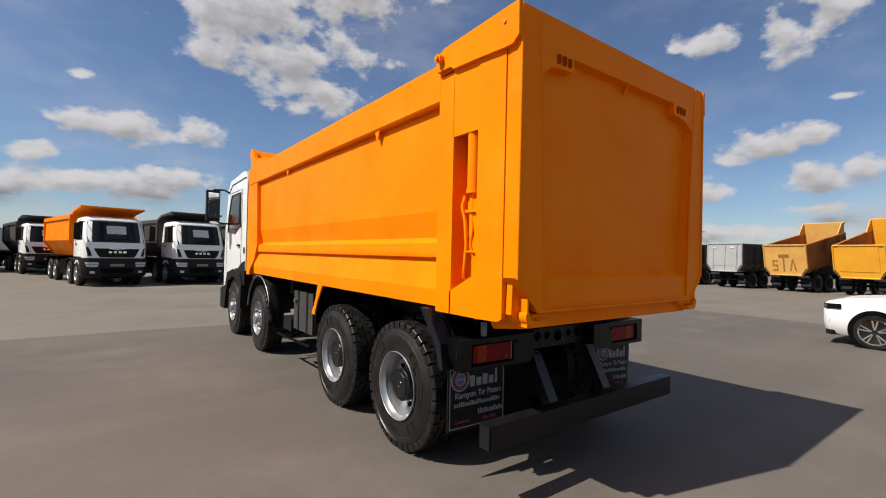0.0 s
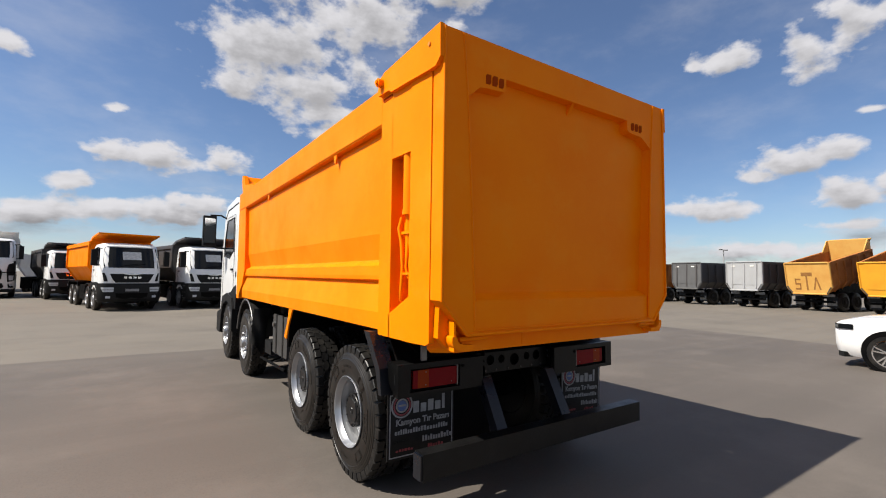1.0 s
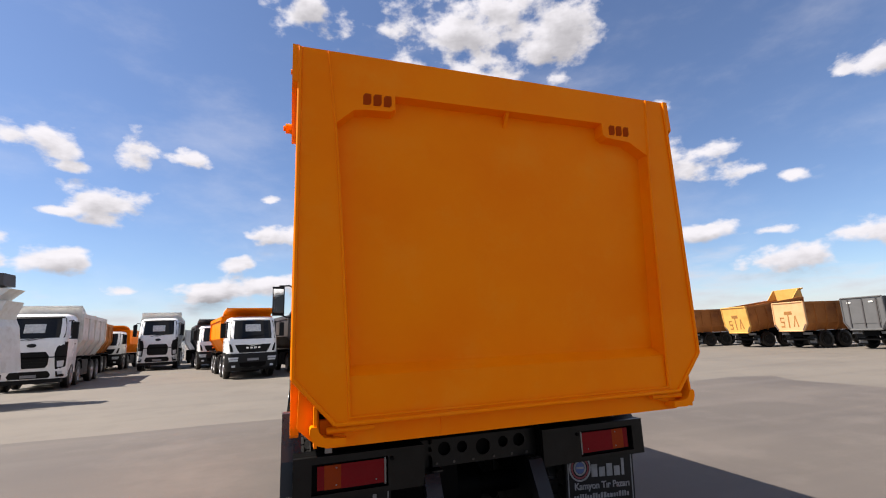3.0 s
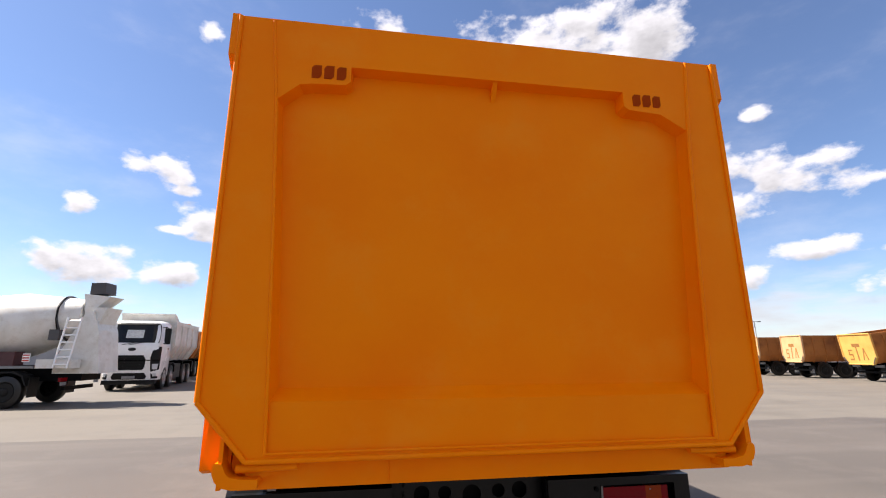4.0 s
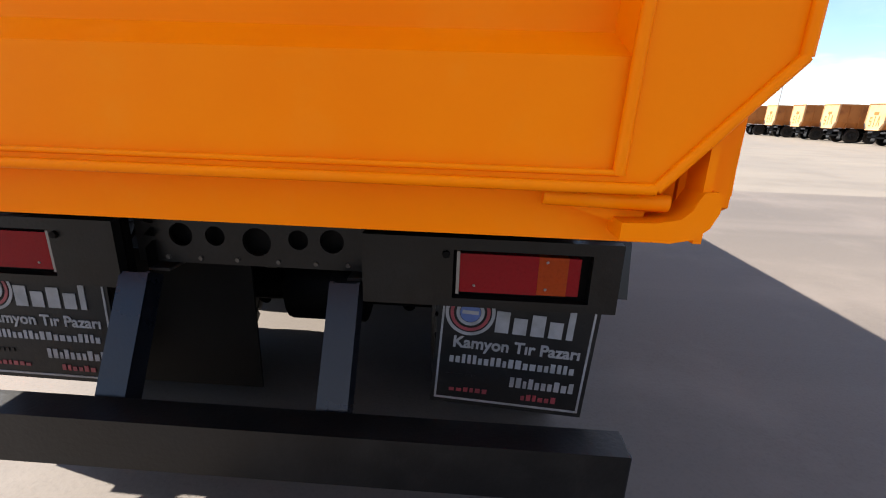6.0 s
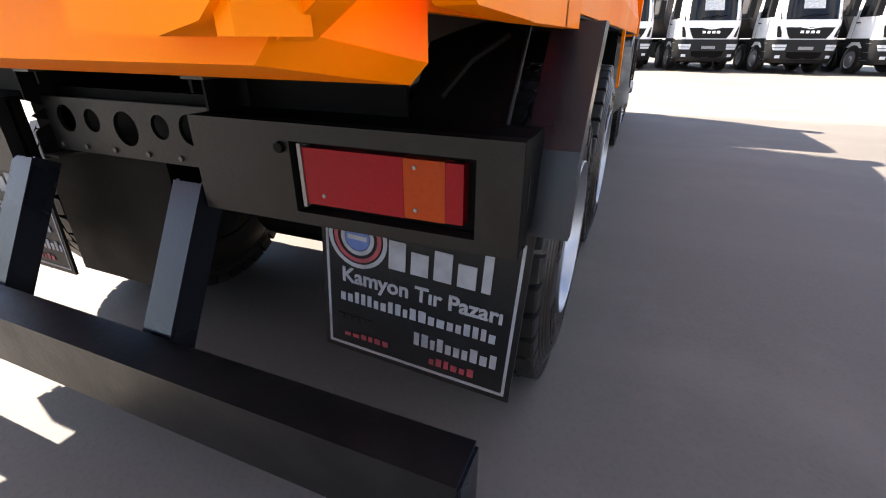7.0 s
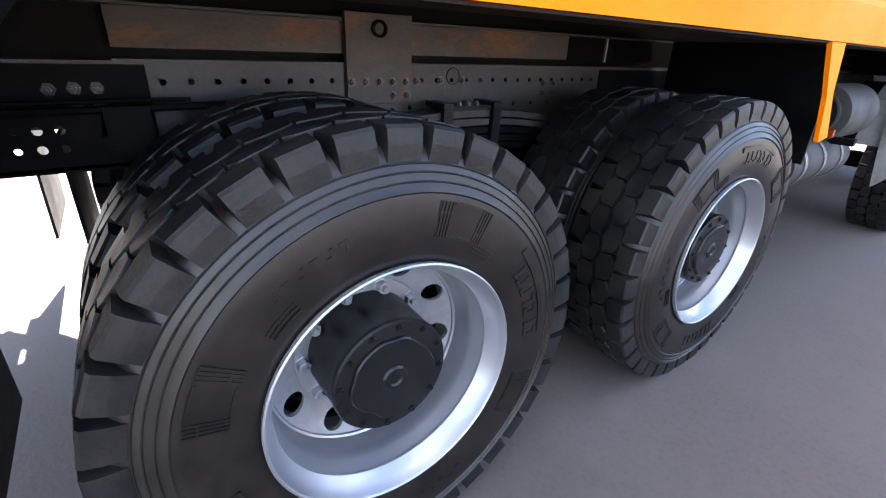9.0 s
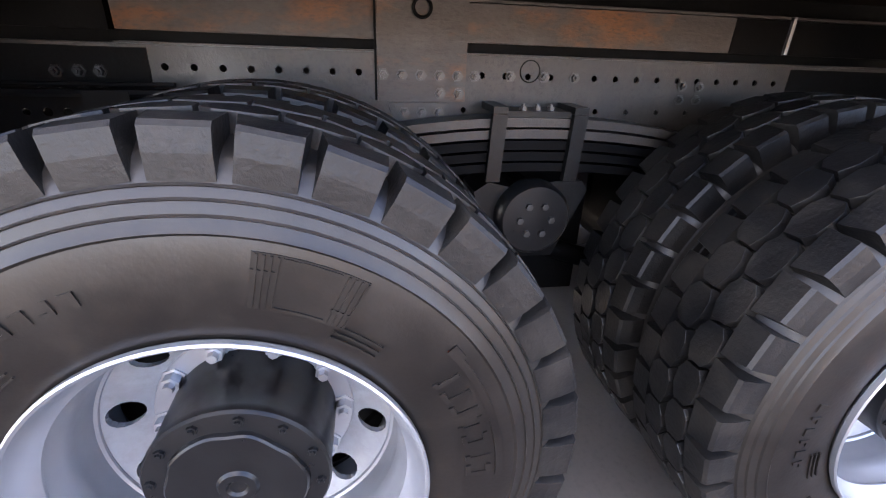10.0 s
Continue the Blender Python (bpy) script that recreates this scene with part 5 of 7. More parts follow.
def build_flaps():
    for s, x0, x1 in ((-1, -1.235, -0.640), (1, 0.640, 1.230)):
        y = 0.700
        hang = Matrix.Translation(((x0 + x1) / 2, 0, 0.86)) @ Matrix.Rotation(radians(3.6 if s > 0 else 0.6), 4, "Y") @ Matrix.Translation((-(x0 + x1) / 2, 0, -0.86))
        flap = part("mud_flap", prisms("x", ([(y + 0.0060, 0.875), (y - 0.0045, 0.372), (y + 0.0065, 0.372), (y + 0.0170, 0.875)], x0, x1)), FLAP, truck, "black rubber mud flap with white lettering", m=hang)
        yy = y - 0.0010

        def tilt(ob):
            ob.matrix_basis = Matrix.Translation((0, yy, 0.60)) @ Matrix.Rotation(radians(-1.2), 4, "X") @ Matrix.Translation((0, -yy, -0.60)) @ ob.matrix_basis
            return ob
        t = 0.008
        line = boxes((x0 + 0.015, x0 + 0.015 + t, yy - 0.001, yy + 0.002, 0.390, 0.848), (x1 - 0.015 - t, x1 - 0.015, yy - 0.001, yy + 0.002, 0.390, 0.848),
                     (x0 + 0.015 + t, x1 - 0.015 - t, yy - 0.0014, yy + 0.0016, 0.390, 0.390 + t), (x0 + 0.015 + t, x1 - 0.015 - t, yy - 0.0014, yy + 0.0016, 0.848 - t, 0.848))
        tilt(part("border", line, PRINT, flap))
        # plain ring mark with a dark disc
        cx, cz = x0 + 0.118, 0.762
        turn = Matrix.Translation((cx, yy, cz)) @ Matrix.Rotation(-math.pi / 2, 4, "Z")
        for i, (r0, r1, mat) in enumerate(((0.080, 0.092, PRINT), (0.062, 0.074, PRINT_RED), (0.040, 0.052, PRINT))):
            tilt(part("ring_mark", turned([(0, r0), (0.002 + 0.0002 * i, r0), (0.002 + 0.0002 * i, r1), (0, r1)], 40, closed=True), mat, flap, m=turn))
        tilt(part("ring_mark", turned([(0, 0.038), (0.002, 0.038), (0.002, 0)], 32), PRINT_BLUE, flap, m=turn))
        tilt(part("ring_mark", boxes((cx - 0.03, cx + 0.03, yy - 0.0032, yy, cz - 0.006, cz + 0.008)), PRINT, flap))
        # maker's word as plain rounded bars
        xs = x0 + 0.215
        for k in range(5):
            a = xs + k * 0.066
            h = 0.085 if k < 4 else 0.115
            bm = boxes((a, a + 0.050 if k < 4 else a + 0.024, yy - 0.0025, yy, 0.695, 0.695 + h - (0.02 if k in (1, 3) else 0.0)))
            tilt(part("word_bar", bm, PRINT, flap))
        mid = (x0 + x1) / 2 + 0.01
        tilt(flap_text("Kamyon T\u0131r Pazar\u0131", 0.064, mid, 0.618, yy - 0.0012, flap, PRINT))
        # unlettered lines: web address, numbers
        rng = random.Random(7)
        for z, h, xa, xb, mat in ((0.552, 0.036, x0 + 0.06, x1 - 0.05, PRINT), (0.472, 0.042, x0 + 0.30, x1 - 0.03, PRINT), (0.488, 0.022, x0 + 0.05, x0 + 0.17, FLAP),
                                  (0.420, 0.026, x0 + 0.35, x1 - 0.09, PRINT_RED), (0.428, 0.018, x0 + 0.07, x0 + 0.22, PRINT_RED)):
            x = xa
            while x < xb - 0.01:
                ww = rng.uniform(0.012, 0.022)
                hh = h * rng.choice((0.72, 0.72, 1.0))
                tilt(part("print_bar", boxes((x, x + ww, yy - 0.0022, yy, z, z + hh)), mat, flap))
                x += ww + 0.008


def flap_curl(s):
    """A rubber flap that curls back towards its foot and ends in a slanted hem."""
    bm = bmesh.new()
    sheets = []
    for off in (0.0, 0.012):
        rows = []
        for i in range(9):
            f = i / 8
            xa, xb = 0.98 + 0.13 * f, 1.235 + 0.055 * f
            rows.append([bm.verts.new((s * (xa + (xb - xa) * k / 6), 5.36 + off - 0.14 * f * f + 0.05 * (k / 6 - 0.5) ** 2 * (1 + 2 * f) + 0.02 * math.sin(7 * f + k), 1.18 - (0.72 - 0.20 * k / 6) * f)) for k in range(7)])
        sheets.append(rows)
        for p, q in zip(rows, rows[1:]):
            for k in range(6):
                bm.faces.new((p[k], p[k + 1], q[k + 1], q[k]))
    rims = [r[0] + [q[-1] for q in r[1:]] + r[-1][-2::-1] + [q[0] for q in r[-2:0:-1]] for r in sheets]
    for i in range(len(rims[0])):
        j = (i + 1) % len(rims[0])
        bm.faces.new((rims[0][i], rims[0][j], rims[1][j], rims[1][i]))
    return bm


def build_cab():
    prof = [(7.26, 1.20), (7.24, 3.12), (7.34, 3.26), (7.6, 3.30), (8.75, 3.22), (8.95, 3.05), (9.18, 2.25), (9.24, 1.45), (9.22, 0.80), (8.66, 0.80), (8.62, 1.02), (8.45, 1.20), (8.06, 1.26), (7.60, 1.20), (7.45, 1.05)]
    bm = prisms("x", (prof, -1.185, 1.185))
    cab = part("cab", bevelled(bm, 0.05, 3), WHITE, truck, "white truck cab", smooth=40)
    for s in (-1, 1):
        x = 1.188
        part("side_glass", prisms("x", ([(7.72, 2.20), (7.78, 2.86), (8.55, 2.86), (8.80, 2.45), (8.86, 2.12), (8.2, 2.05)], *span(s, x - 0.012, x + 0.002)), bevel=0.002), GLASS_DARK, cab)
        part("glass_frame", tubes(([(s * x, 7.70, 2.18), (s * x, 7.76, 2.89), (s * x, 8.57, 2.89), (s * x, 8.83, 2.46), (s * x, 8.89, 2.10)], 0.016), segs=6), PLASTIC, cab)
        part("door_seam", tubes(([(s * (x - 0.002), 7.66, 1.30), (s * (x - 0.002), 7.64, 2.95), (s * (x - 0.002), 8.60, 2.95)], 0.006), ([(s * (x - 0.002), 9.0, 2.1), (s * (x - 0.002), 9.02, 1.30)], 0.006), segs=6), PLASTIC, cab)
        part("door_handle", boxes((*span(s, x, x + 0.03), 7.74, 7.92, 1.80, 1.84), bevel=0.01), PLASTIC, cab)
        part("filler_cap", turned([(0, 0.06), (0.008, 0.06), (0.010, 0.0)], 20), PLASTIC, cab, m=Matrix.Translation((s * x, 7.38, 1.72)) @ (Matrix.Identity(4) if s > 0 else Matrix.Rotation(math.pi, 4, "Z")))
        if s < 0:
            part("side_gap", boxes((*span(s, 1.05, 1.12), 7.17, 7.24, 1.3, 3.1), bevel=0.01), PLASTIC, cab)
        fender = part("fender", prisms("x", ([(7.36, 0.60), (7.32, 1.05), (7.50, 1.26), (8.06, 1.33), (8.62, 1.24), (8.78, 0.95), (9.25, 0.86), (9.25, 0.45), (8.80, 0.45), (8.70, 0.80), (8.50, 1.08), (8.06, 1.18), (7.62, 1.10), (7.46, 0.98), (7.44, 0.60)], *span(s, 0.90, 1.245)), bevel=0.02), PLASTIC, truck, "dark plastic front fender")
        part("lower_panel", prisms("x", ([(7.235, 1.05), (7.235, 1.52), (7.52, 1.47), (7.80, 1.36), (8.06, 1.34), (7.55, 1.22), (7.42, 1.02)], *span(s, 1.05, 1.205)), bevel=0.02), PLASTIC, cab, "dark plastic panel under the cab")
        part("fender", prisms("x", ([(5.42, 0.72), (5.50, 1.00), (5.75, 1.19), (6.15, 1.255), (6.55, 1.19), (6.80, 1.00), (6.84, 1.00), (6.58, 1.215), (6.15, 1.285), (5.72, 1.215), (5.46, 1.02), (5.39, 0.72)], *span(s, 0.90, 1.20)), bevel=0.006), DUSTY if s < 0 else PALE_DUST, truck, "dusty second-axle fender")
        hoop = [(6.15 + 0.725 * math.cos(a), 0.565 + 0.725 * math.sin(a)) for a in [radians(12 + 13 * k) for k in range(13)]]
        part("fender_hoop", tubes(([(s * 1.215, y, z) for y, z in hoop], 0.014), segs=8), STEEL, truck, smooth=50)
        part("mud_flap", flap_curl(s), DUSTY if s < 0 else PALE_DUST, truck, "dusty grey mud flap" if s < 0 else "curled mud flap, pale with dust", smooth=50)
        mirror = part("mirror", boxes((*span(s, 1.40, 1.66), 8.72, 8.86, 2.34, 3.0), bevel=0.04), PLASTIC, truck, "black door mirror on two arms")
        part("mirror_glass", prisms("z", (mirrored([(1.42, 8.712), (1.64, 8.632), (1.64, 8.722), (1.42, 8.722)], s), 2.40, 2.94)), CHROME, mirror)
        part("mirror_arm", tubes(([(s * 1.16, 8.78, 2.95), (s * 1.30, 8.80, 3.03), (s * 1.52, 8.80, 3.02)], 0.018), segs=8), PLASTIC, mirror)
        part("mirror_arm", tubes(([(s * 1.17, 8.90, 2.30), (s * 1.35, 8.84, 2.30), (s * 1.48, 8.80, 2.36)], 0.018), segs=8), PLASTIC, mirror)
        part("roof_trim", tubes(([(s * 1.175, 7.26, 3.10), (s * 1.178, 7.40, 3.155), (s * 1.178, 8.55, 3.12), (s * 1.178, 8.86, 2.98)], 0.018), segs=6), PLASTIC, cab, smooth=50)
        if s < 0:
            part("wind_deflector", prisms("x", ([(7.20, 1.35), (7.20, 3.05), (7.28, 3.15), (7.28, 1.30)], *span(s, 1.16, 1.20)), bevel=0.01), WHITE_DULL, cab)
    part("windscreen", prisms("x", ([(9.155, 2.30), (8.97, 2.98), (8.985, 2.99), (9.175, 2.31)], -1.08, 1.08)), GLASS_DARK, cab)
    part("front_bumper", boxes((-1.22, 1.22, 8.95, 9.30, 0.42, 0.86), bevel=0.05), PLASTIC, truck, "dark plastic front bumper")
    part("engine_shroud", boxes((-1.12, 1.12, 7.14, 7.236, 0.75, 1.10), bevel=0.02), BLACK, truck, "black engine shroud behind the cab")
    part("exhaust_pipe", tubes(([(0.95, 7.05, 1.0), (0.95, 7.05, 1.6)], 0.07), segs=14), STEEL, truck, smooth=40)


build_body()
build_tailgate()
build_chassis()
build_rear_end()
build_flaps()
for s in (-1, 1):
    flip = Matrix.Identity(4) if s > 0 else Matrix.Rotation(math.pi, 4, "Z")
    for i, y in enumerate((1.447, 2.853)):
        rear_wheel(truck, Matrix.Translation((s * 1.245, y, 0.556)) @ flip, 0.118 + 1.1 * i + s * 0.2)
    for i, y in enumerate((6.15, 8.06)):
        front_wheel(truck, Matrix.Translation((s * 1.225, y, 0.556)) @ flip, 0.7 * i)
build_cab()


# ------------------------------------------------------------ parked trucks
def simple_wheel(parent, m, dark=False):
    w = shared("wheel", mesh_of("far_tyre", lambda: turned([(-0.03, 0.30), (0.0, 0.34), (-0.01, 0.46), (-0.03, 0.515), (-0.06, 0.53), (-0.25, 0.53), (-0.29, 0.50), (-0.31, 0.3)], 40, closed=True), RUBBER, 40), parent, m)
    shared("rim", mesh_of("far_rim_dark" if dark else "far_rim", lambda: turned([(-0.02, 0.31), (0.0, 0.315), (-0.02, 0.29), (-0.07, 0.27), (-0.09, 0.16), (-0.02, 0.14), (0.02, 0.09), (0.02, 0.0)], 30), DUSTY if dark else SILVER, 40), w, Matrix.Identity(4))
    return w


def axle_set(parent, ys, x=1.2, dark=False):
    for y in ys:
        for s in (-1, 1):
            simple_wheel(parent, Matrix.Translation((s * x, y, 0.53)) @ (Matrix.Identity(4) if s > 0 else Matrix.Rotation(math.pi, 4, "Z")), dark)


def hull(parent, mat, y0, y1, m=None, top=3.15, canopy=True, ribs=5):
    """A flared steel tub, its side ribs and the canopy over the cab. The tub runs from y0 (cab end) to y1."""
    sec = [(-1.22, top), (-1.24, 2.0), (-0.80, 1.28), (0.80, 1.28), (1.24, 2.0), (1.22, top), (1.15, top), (1.16, 2.02), (0.77, 1.34), (-0.77, 1.34), (-1.16, 2.02), (-1.15, top)]
    tub = part("tub", prisms("y", (sec, y0, y1)), mat, parent, m=m)
    part("front_wall", prisms("y", ([(-1.15, top + 0.1), (-1.16, 2.02), (-0.77, 1.34), (0.77, 1.34), (1.16, 2.02), (1.15, top + 0.1)], y0, y0 + 0.06)), mat, tub)
    for s in (-1, 1):
        part("rim_rail", boxes((*span(s, 1.16, 1.29), y0, y1, top - 0.16, top + 0.02), bevel=0.01), mat, tub)
        for i in range(ribs):
            y = y0 + 0.1 + (y1 - y0 - 0.2) * i / (ribs - 1)
            part("side_rib", prisms("y", (mirrored([(1.295, top - 0.1), (1.30, 1.98), (0.84, 1.24), (0.80, 1.27), (1.24, 2.0), (1.22, top - 0.1)], s), y - 0.06, y + 0.06), bevel=0.0), mat, tub)
    if canopy:
        part("canopy", prisms("x", ([(y0 + 0.05, top + 0.02), (y0 - 0.2, top + 0.14), (y0 - 1.55, top + 0.30), (y0 - 1.55, top + 0.36), (y0 - 0.2, top + 0.24), (y0 + 0.4, top + 0.05)], -1.2, 1.2)), mat, tub)
    return tub


CAB_A = dict(nose=[(0.95, 0.05), (1.24, 0.0), (1.72, 0.0), (1.90, 0.03), (2.88, 0.40), (2.98, 0.48), (3.05, 0.66), (3.08, 0.95)],
             half=[(0.95, 1.17), (1.9, 1.17), (2.88, 1.10), (2.98, 1.06), (3.05, 0.96), (3.08, 0.80)], back=1.95)
CAB_B = dict(nose=[(0.46, 0.10), (0.80, 0.03), (1.55, 0.0), (1.95, 0.03), (2.08, 0.07), (2.92, 0.36), (3.02, 0.46), (3.09, 0.66), (3.11, 0.95)],
             half=[(0.46, 1.14), (0.8, 1.19), (2.0, 1.19), (2.92, 1.11), (3.02, 1.06), (3.09, 0.95), (3.11, 0.8)], back=1.95)
BUMPER_A = dict(nose=[(0.40, 0.06), (0.52, -0.02), (1.10, -0.05), (1.24, -0.02)], half=[(0.40, 1.16), (0.60, 1.22), (1.24, 1.22)], back=0.62)


def along(table, z):
    for (z0, v0), (z1, v1) in zip(table, table[1:]):
        if z <= z1:
            return v0 + (v1 - v0) * max(0.0, (z - z0) / (z1 - z0))
    return table[-1][1]


def nose_at(shape, x, z):
    """The rounded front of a cab: nearly flat in the middle, rolling back at the corners."""
    k = min(1.0, abs(x) / along(shape["half"], z))
    return along(shape["nose"], z) + 0.05 * k * k + 0.30 * k ** 9


def cab_shell(shape):
    bm = bmesh.new()
    levels = sorted({z for z, v in shape["nose"]} | {z for z, v in shape["half"]})
    ks = [-1, -0.985, -0.95, -0.90, -0.82, -0.7, -0.45, 0, 0.45, 0.7, 0.82, 0.90, 0.95, 0.985, 1]
    rings = []
    for z in levels:
        w = along(shape["half"], z)
        rings.append([bm.verts.new((k * w, nose_at(shape, k * w, z), z)) for k in ks] + [bm.verts.new((w, shape["back"], z)), bm.verts.new((-w, shape["back"], z))])
    for p, q in zip(rings, rings[1:]):
        for i in range(len(p)):
            j = (i + 1) % len(p)
            bm.faces.new((p[i], p[j], q[j], q[i]))
    bm.faces.new(rings[0][::-1])
    bm.faces.new(rings[-1])
    return bm


def nose_patch(shape, rows, proud=0.008, depth=0.03, columns=10):
    """A panel that follows the rounded front. rows: height, left edge, right edge, from the bottom up."""
    bm = bmesh.new()
    sheets = []
    for off in (proud, proud - depth):
        sheets.append([[bm.verts.new((x0 + (x1 - x0) * i / columns, nose_at(shape, x0 + (x1 - x0) * i / columns, z) - off, z)) for i in range(columns + 1)] for z, x0, x1 in rows])
    for sheet in sheets:
        for p, q in zip(sheet, sheet[1:]):
            for i in range(columns):
                bm.faces.new((p[i], p[i + 1], q[i + 1], q[i]))
    rim = [[sh[0][i] for i in range(columns + 1)] + [r[-1] for r in sh[1:]] + sh[-1][-2::-1] + [r[0] for r in sh[-2:0:-1]] for sh in sheets]
    for i in range(len(rim[0])):
        j = (i + 1) % len(rim[0])
        bm.faces.new((rim[0][i], rim[0][j], rim[1][j], rim[1][i]))
    return bm


def sided(rows, s):
    return [(z, *span(s, a, b)) for z, a, b in rows]


def round_cab_truck(name, label, body_mat, m, group, sort):
    """A tipper seen from the front: its front stands at y = 0 and it reaches back to y = 8.6."""
    t = thing(name, label, "truck", group, m)
    shape = CAB_A if sort == "a" else CAB_B
    cab = part("cab", cab_shell(shape), WHITE, t, smooth=35)
    if sort == "a":
        part("windscreen", nose_patch(shape, [(1.93, -1.04, 1.04), (2.2, -1.05, 1.05), (2.55, -1.03, 1.03), (2.86, -0.99, 0.99)]), GLASS_DARK, cab, smooth=40)
        grille = part("grille", nose_patch(shape, [(1.27, -0.62, 0.62), (1.40, -0.72, 0.72), (1.66, -0.84, 0.84)], 0.012), PLASTIC, cab)
        for z, w in ((1.31, 0.60), (1.38, 0.64), (1.60, 0.76)):
            part("grille_slat", nose_patch(shape, [(z, -w, w), (z + 0.028, -w - 0.01, w + 0.01)], 0.024, 0.02), BUMPER_GREY, grille)
        for x in (-0.27, -0.09, 0.09, 0.27):
            part("maker_mark", boxes((x - 0.06, x + 0.06, -0.03, 0.01, 1.455, 1.545), bevel=0.01), CHROME, grille)
        part("chrome_strip", prisms("y", ([(-0.42, 1.665), (0, 1.60), (0.42, 1.665), (0.40, 1.685), (0, 1.635), (-0.40, 1.685)], -0.025, 0.02)), CHROME, grille)
        for s in (-1, 1):
            part("corner_vent", nose_patch(shape, sided([(1.32, 0.90, 1.03), (1.50, 0.94, 1.06), (1.70, 1.02, 1.09)], s), 0.01, 0.03, 5), PLASTIC, cab)
        bumper = part("front_bumper", cab_shell(BUMPER_A), BUMPER_GREY, t, "dark grey plastic bumper", smooth=35)
        part("middle_intake", nose_patch(BUMPER_A, [(0.50, -0.56, 0.56), (0.80, -0.62, 0.62)], 0.008, 0.03), BLACK, bumper)
        for s in (-1, 1):
            lampo = part("headlight", nose_patch(BUMPER_A, sided([(0.86, 0.70, 1.06), (0.96, 0.68, 1.10), (1.06, 0.68, 1.12)], s), 0.012, 0.03, 6), CLEAR_LENS, bumper)
            part("lamp_divider", nose_patch(BUMPER_A, sided([(0.945, 0.68, 1.10), (0.965, 0.68, 1.10)], s), 0.018, 0.02, 6), PLASTIC, lampo)
            part("fog_lamp", nose_patch(BUMPER_A, sided([(0.58, 0.80, 0.96), (0.68, 0.80, 0.96)], s), 0.010, 0.03, 4), CLEAR_LENS, bumper)
            for z in (0.52, 0.80, 1.10):
                part("step_edge", boxes((*span(s, 1.16, 1.235), 0.32, 0.60, z, z + 0.022), bevel=0.004), STEEL, bumper)
        part("number_plate", boxes((-0.26, 0.26, -0.068, -0.052, 0.88, 0.99)), PRINT, bumper)
    else:
        part("windscreen", nose_patch(shape, [(2.09, -1.05, 1.05), (2.3, -1.06, 1.06), (2.6, -1.04, 1.04), (2.90, -1.0, 1.0)]), GLASS_DARK, cab, smooth=40)
        grille = part("grille", nose_patch(shape, [(0.90, -0.52, 0.52), (1.02, -0.60, 0.60), (1.36, -0.62, 0.62), (1.54, -0.50, 0.50)], 0.012), PLASTIC, cab)
        for z in (1.0, 1.11, 1.22, 1.33, 1.44):
            part("grille_slat", nose_patch(shape, [(z, -0.5, 0.5), (z + 0.03, -0.5, 0.5)], 0.026, 0.02), BUMPER_GREY, grille)
        part("lower_grille", nose_patch(shape, [(0.50, -0.66, 0.66), (0.62, -0.72, 0.72), (0.78, -0.62, 0.62)], 0.012), PLASTIC, cab)
        part("maker_mark", turned([(0, 0.11), (0.02, 0.10), (0.02, 0.0)], 24), BLUEBLACK, cab, m=Matrix.Translation((0, 0.0, 1.80)) @ Matrix.Rotation(-math.pi / 2, 4, "Z") @ Matrix.Diagonal((1, 1.5, 0.7, 1)))
        for s in (-1, 1):
            corner = part("corner_panel", nose_patch(shape, sided([(0.52, 0.90, 1.12), (0.95, 0.84, 1.165), (1.45, 0.80, 1.175), (1.72, 0.86, 1.175), (1.92, 1.08, 1.175)], s), 0.012, 0.04, 8), PLASTIC, cab)
            part("headlight", nose_patch(shape, sided([(0.92, 0.92, 1.10), (1.16, 0.90, 1.12)], s), 0.022, 0.03, 6), CLEAR_LENS, corner)
            part("fog_lamp", nose_patch(shape, sided([(0.62, 0.95, 1.08), (0.75, 0.95, 1.08)], s), 0.022, 0.03, 4), CLEAR_LENS, corner)
        bumper = part("front_bumper", boxes((-1.08, 1.08, 0.10, 0.5, 0.30, 0.47), bevel=0.04), PLASTIC, t)
        part("front_rail", tubes(([(-1.22, 0.10, 1.32), (-1.0, -0.05, 1.32), (1.0, -0.05, 1.32), (1.22, 0.10, 1.32)], 0.022), segs=6), BLACK, cab, "thin black bar across the nose")
        part("number_plate", boxes((-0.26, 0.26, -0.005, 0.03, 0.54, 0.65)), PRINT, cab)
    part("price_sheet", nose_patch(shape, [(2.30, -0.36, 0.36), (2.66, -0.36, 0.36)], 0.012, 0.006), PAPER, cab, "white paper sheet in the windscreen")
    for s in (-1, 1):
        part("wiper", tubes(([(s * 0.15 - 0.3, nose_at(shape, 0.3, 2.0) - 0.03, 2.0), (s * 0.15 + 0.35, nose_at(shape, 0.4, 2.12) - 0.03, 2.12)], 0.012), segs=5), BLACK, cab)
    part("sun_visor", nose_patch(shape, [(2.90, -0.95, 0.95), (2.97, -0.93, 0.93)], 0.05, 0.05), WHITE if sort == "a" else PLASTIC, cab)
    part("axle_beam", boxes((-1.0, 1.0, 1.2, 1.4, 0.36, 0.62), bevel=0.03), BLACK, t)
    part("axle_beam", boxes((-1.0, 1.0, 2.65, 2.85, 0.36, 0.62), bevel=0.03), BLACK, t)
    part("sump", boxes((-0.42, 0.42, 0.6, 3.2, 0.32, 0.9), bevel=0.05), BLACK, t)
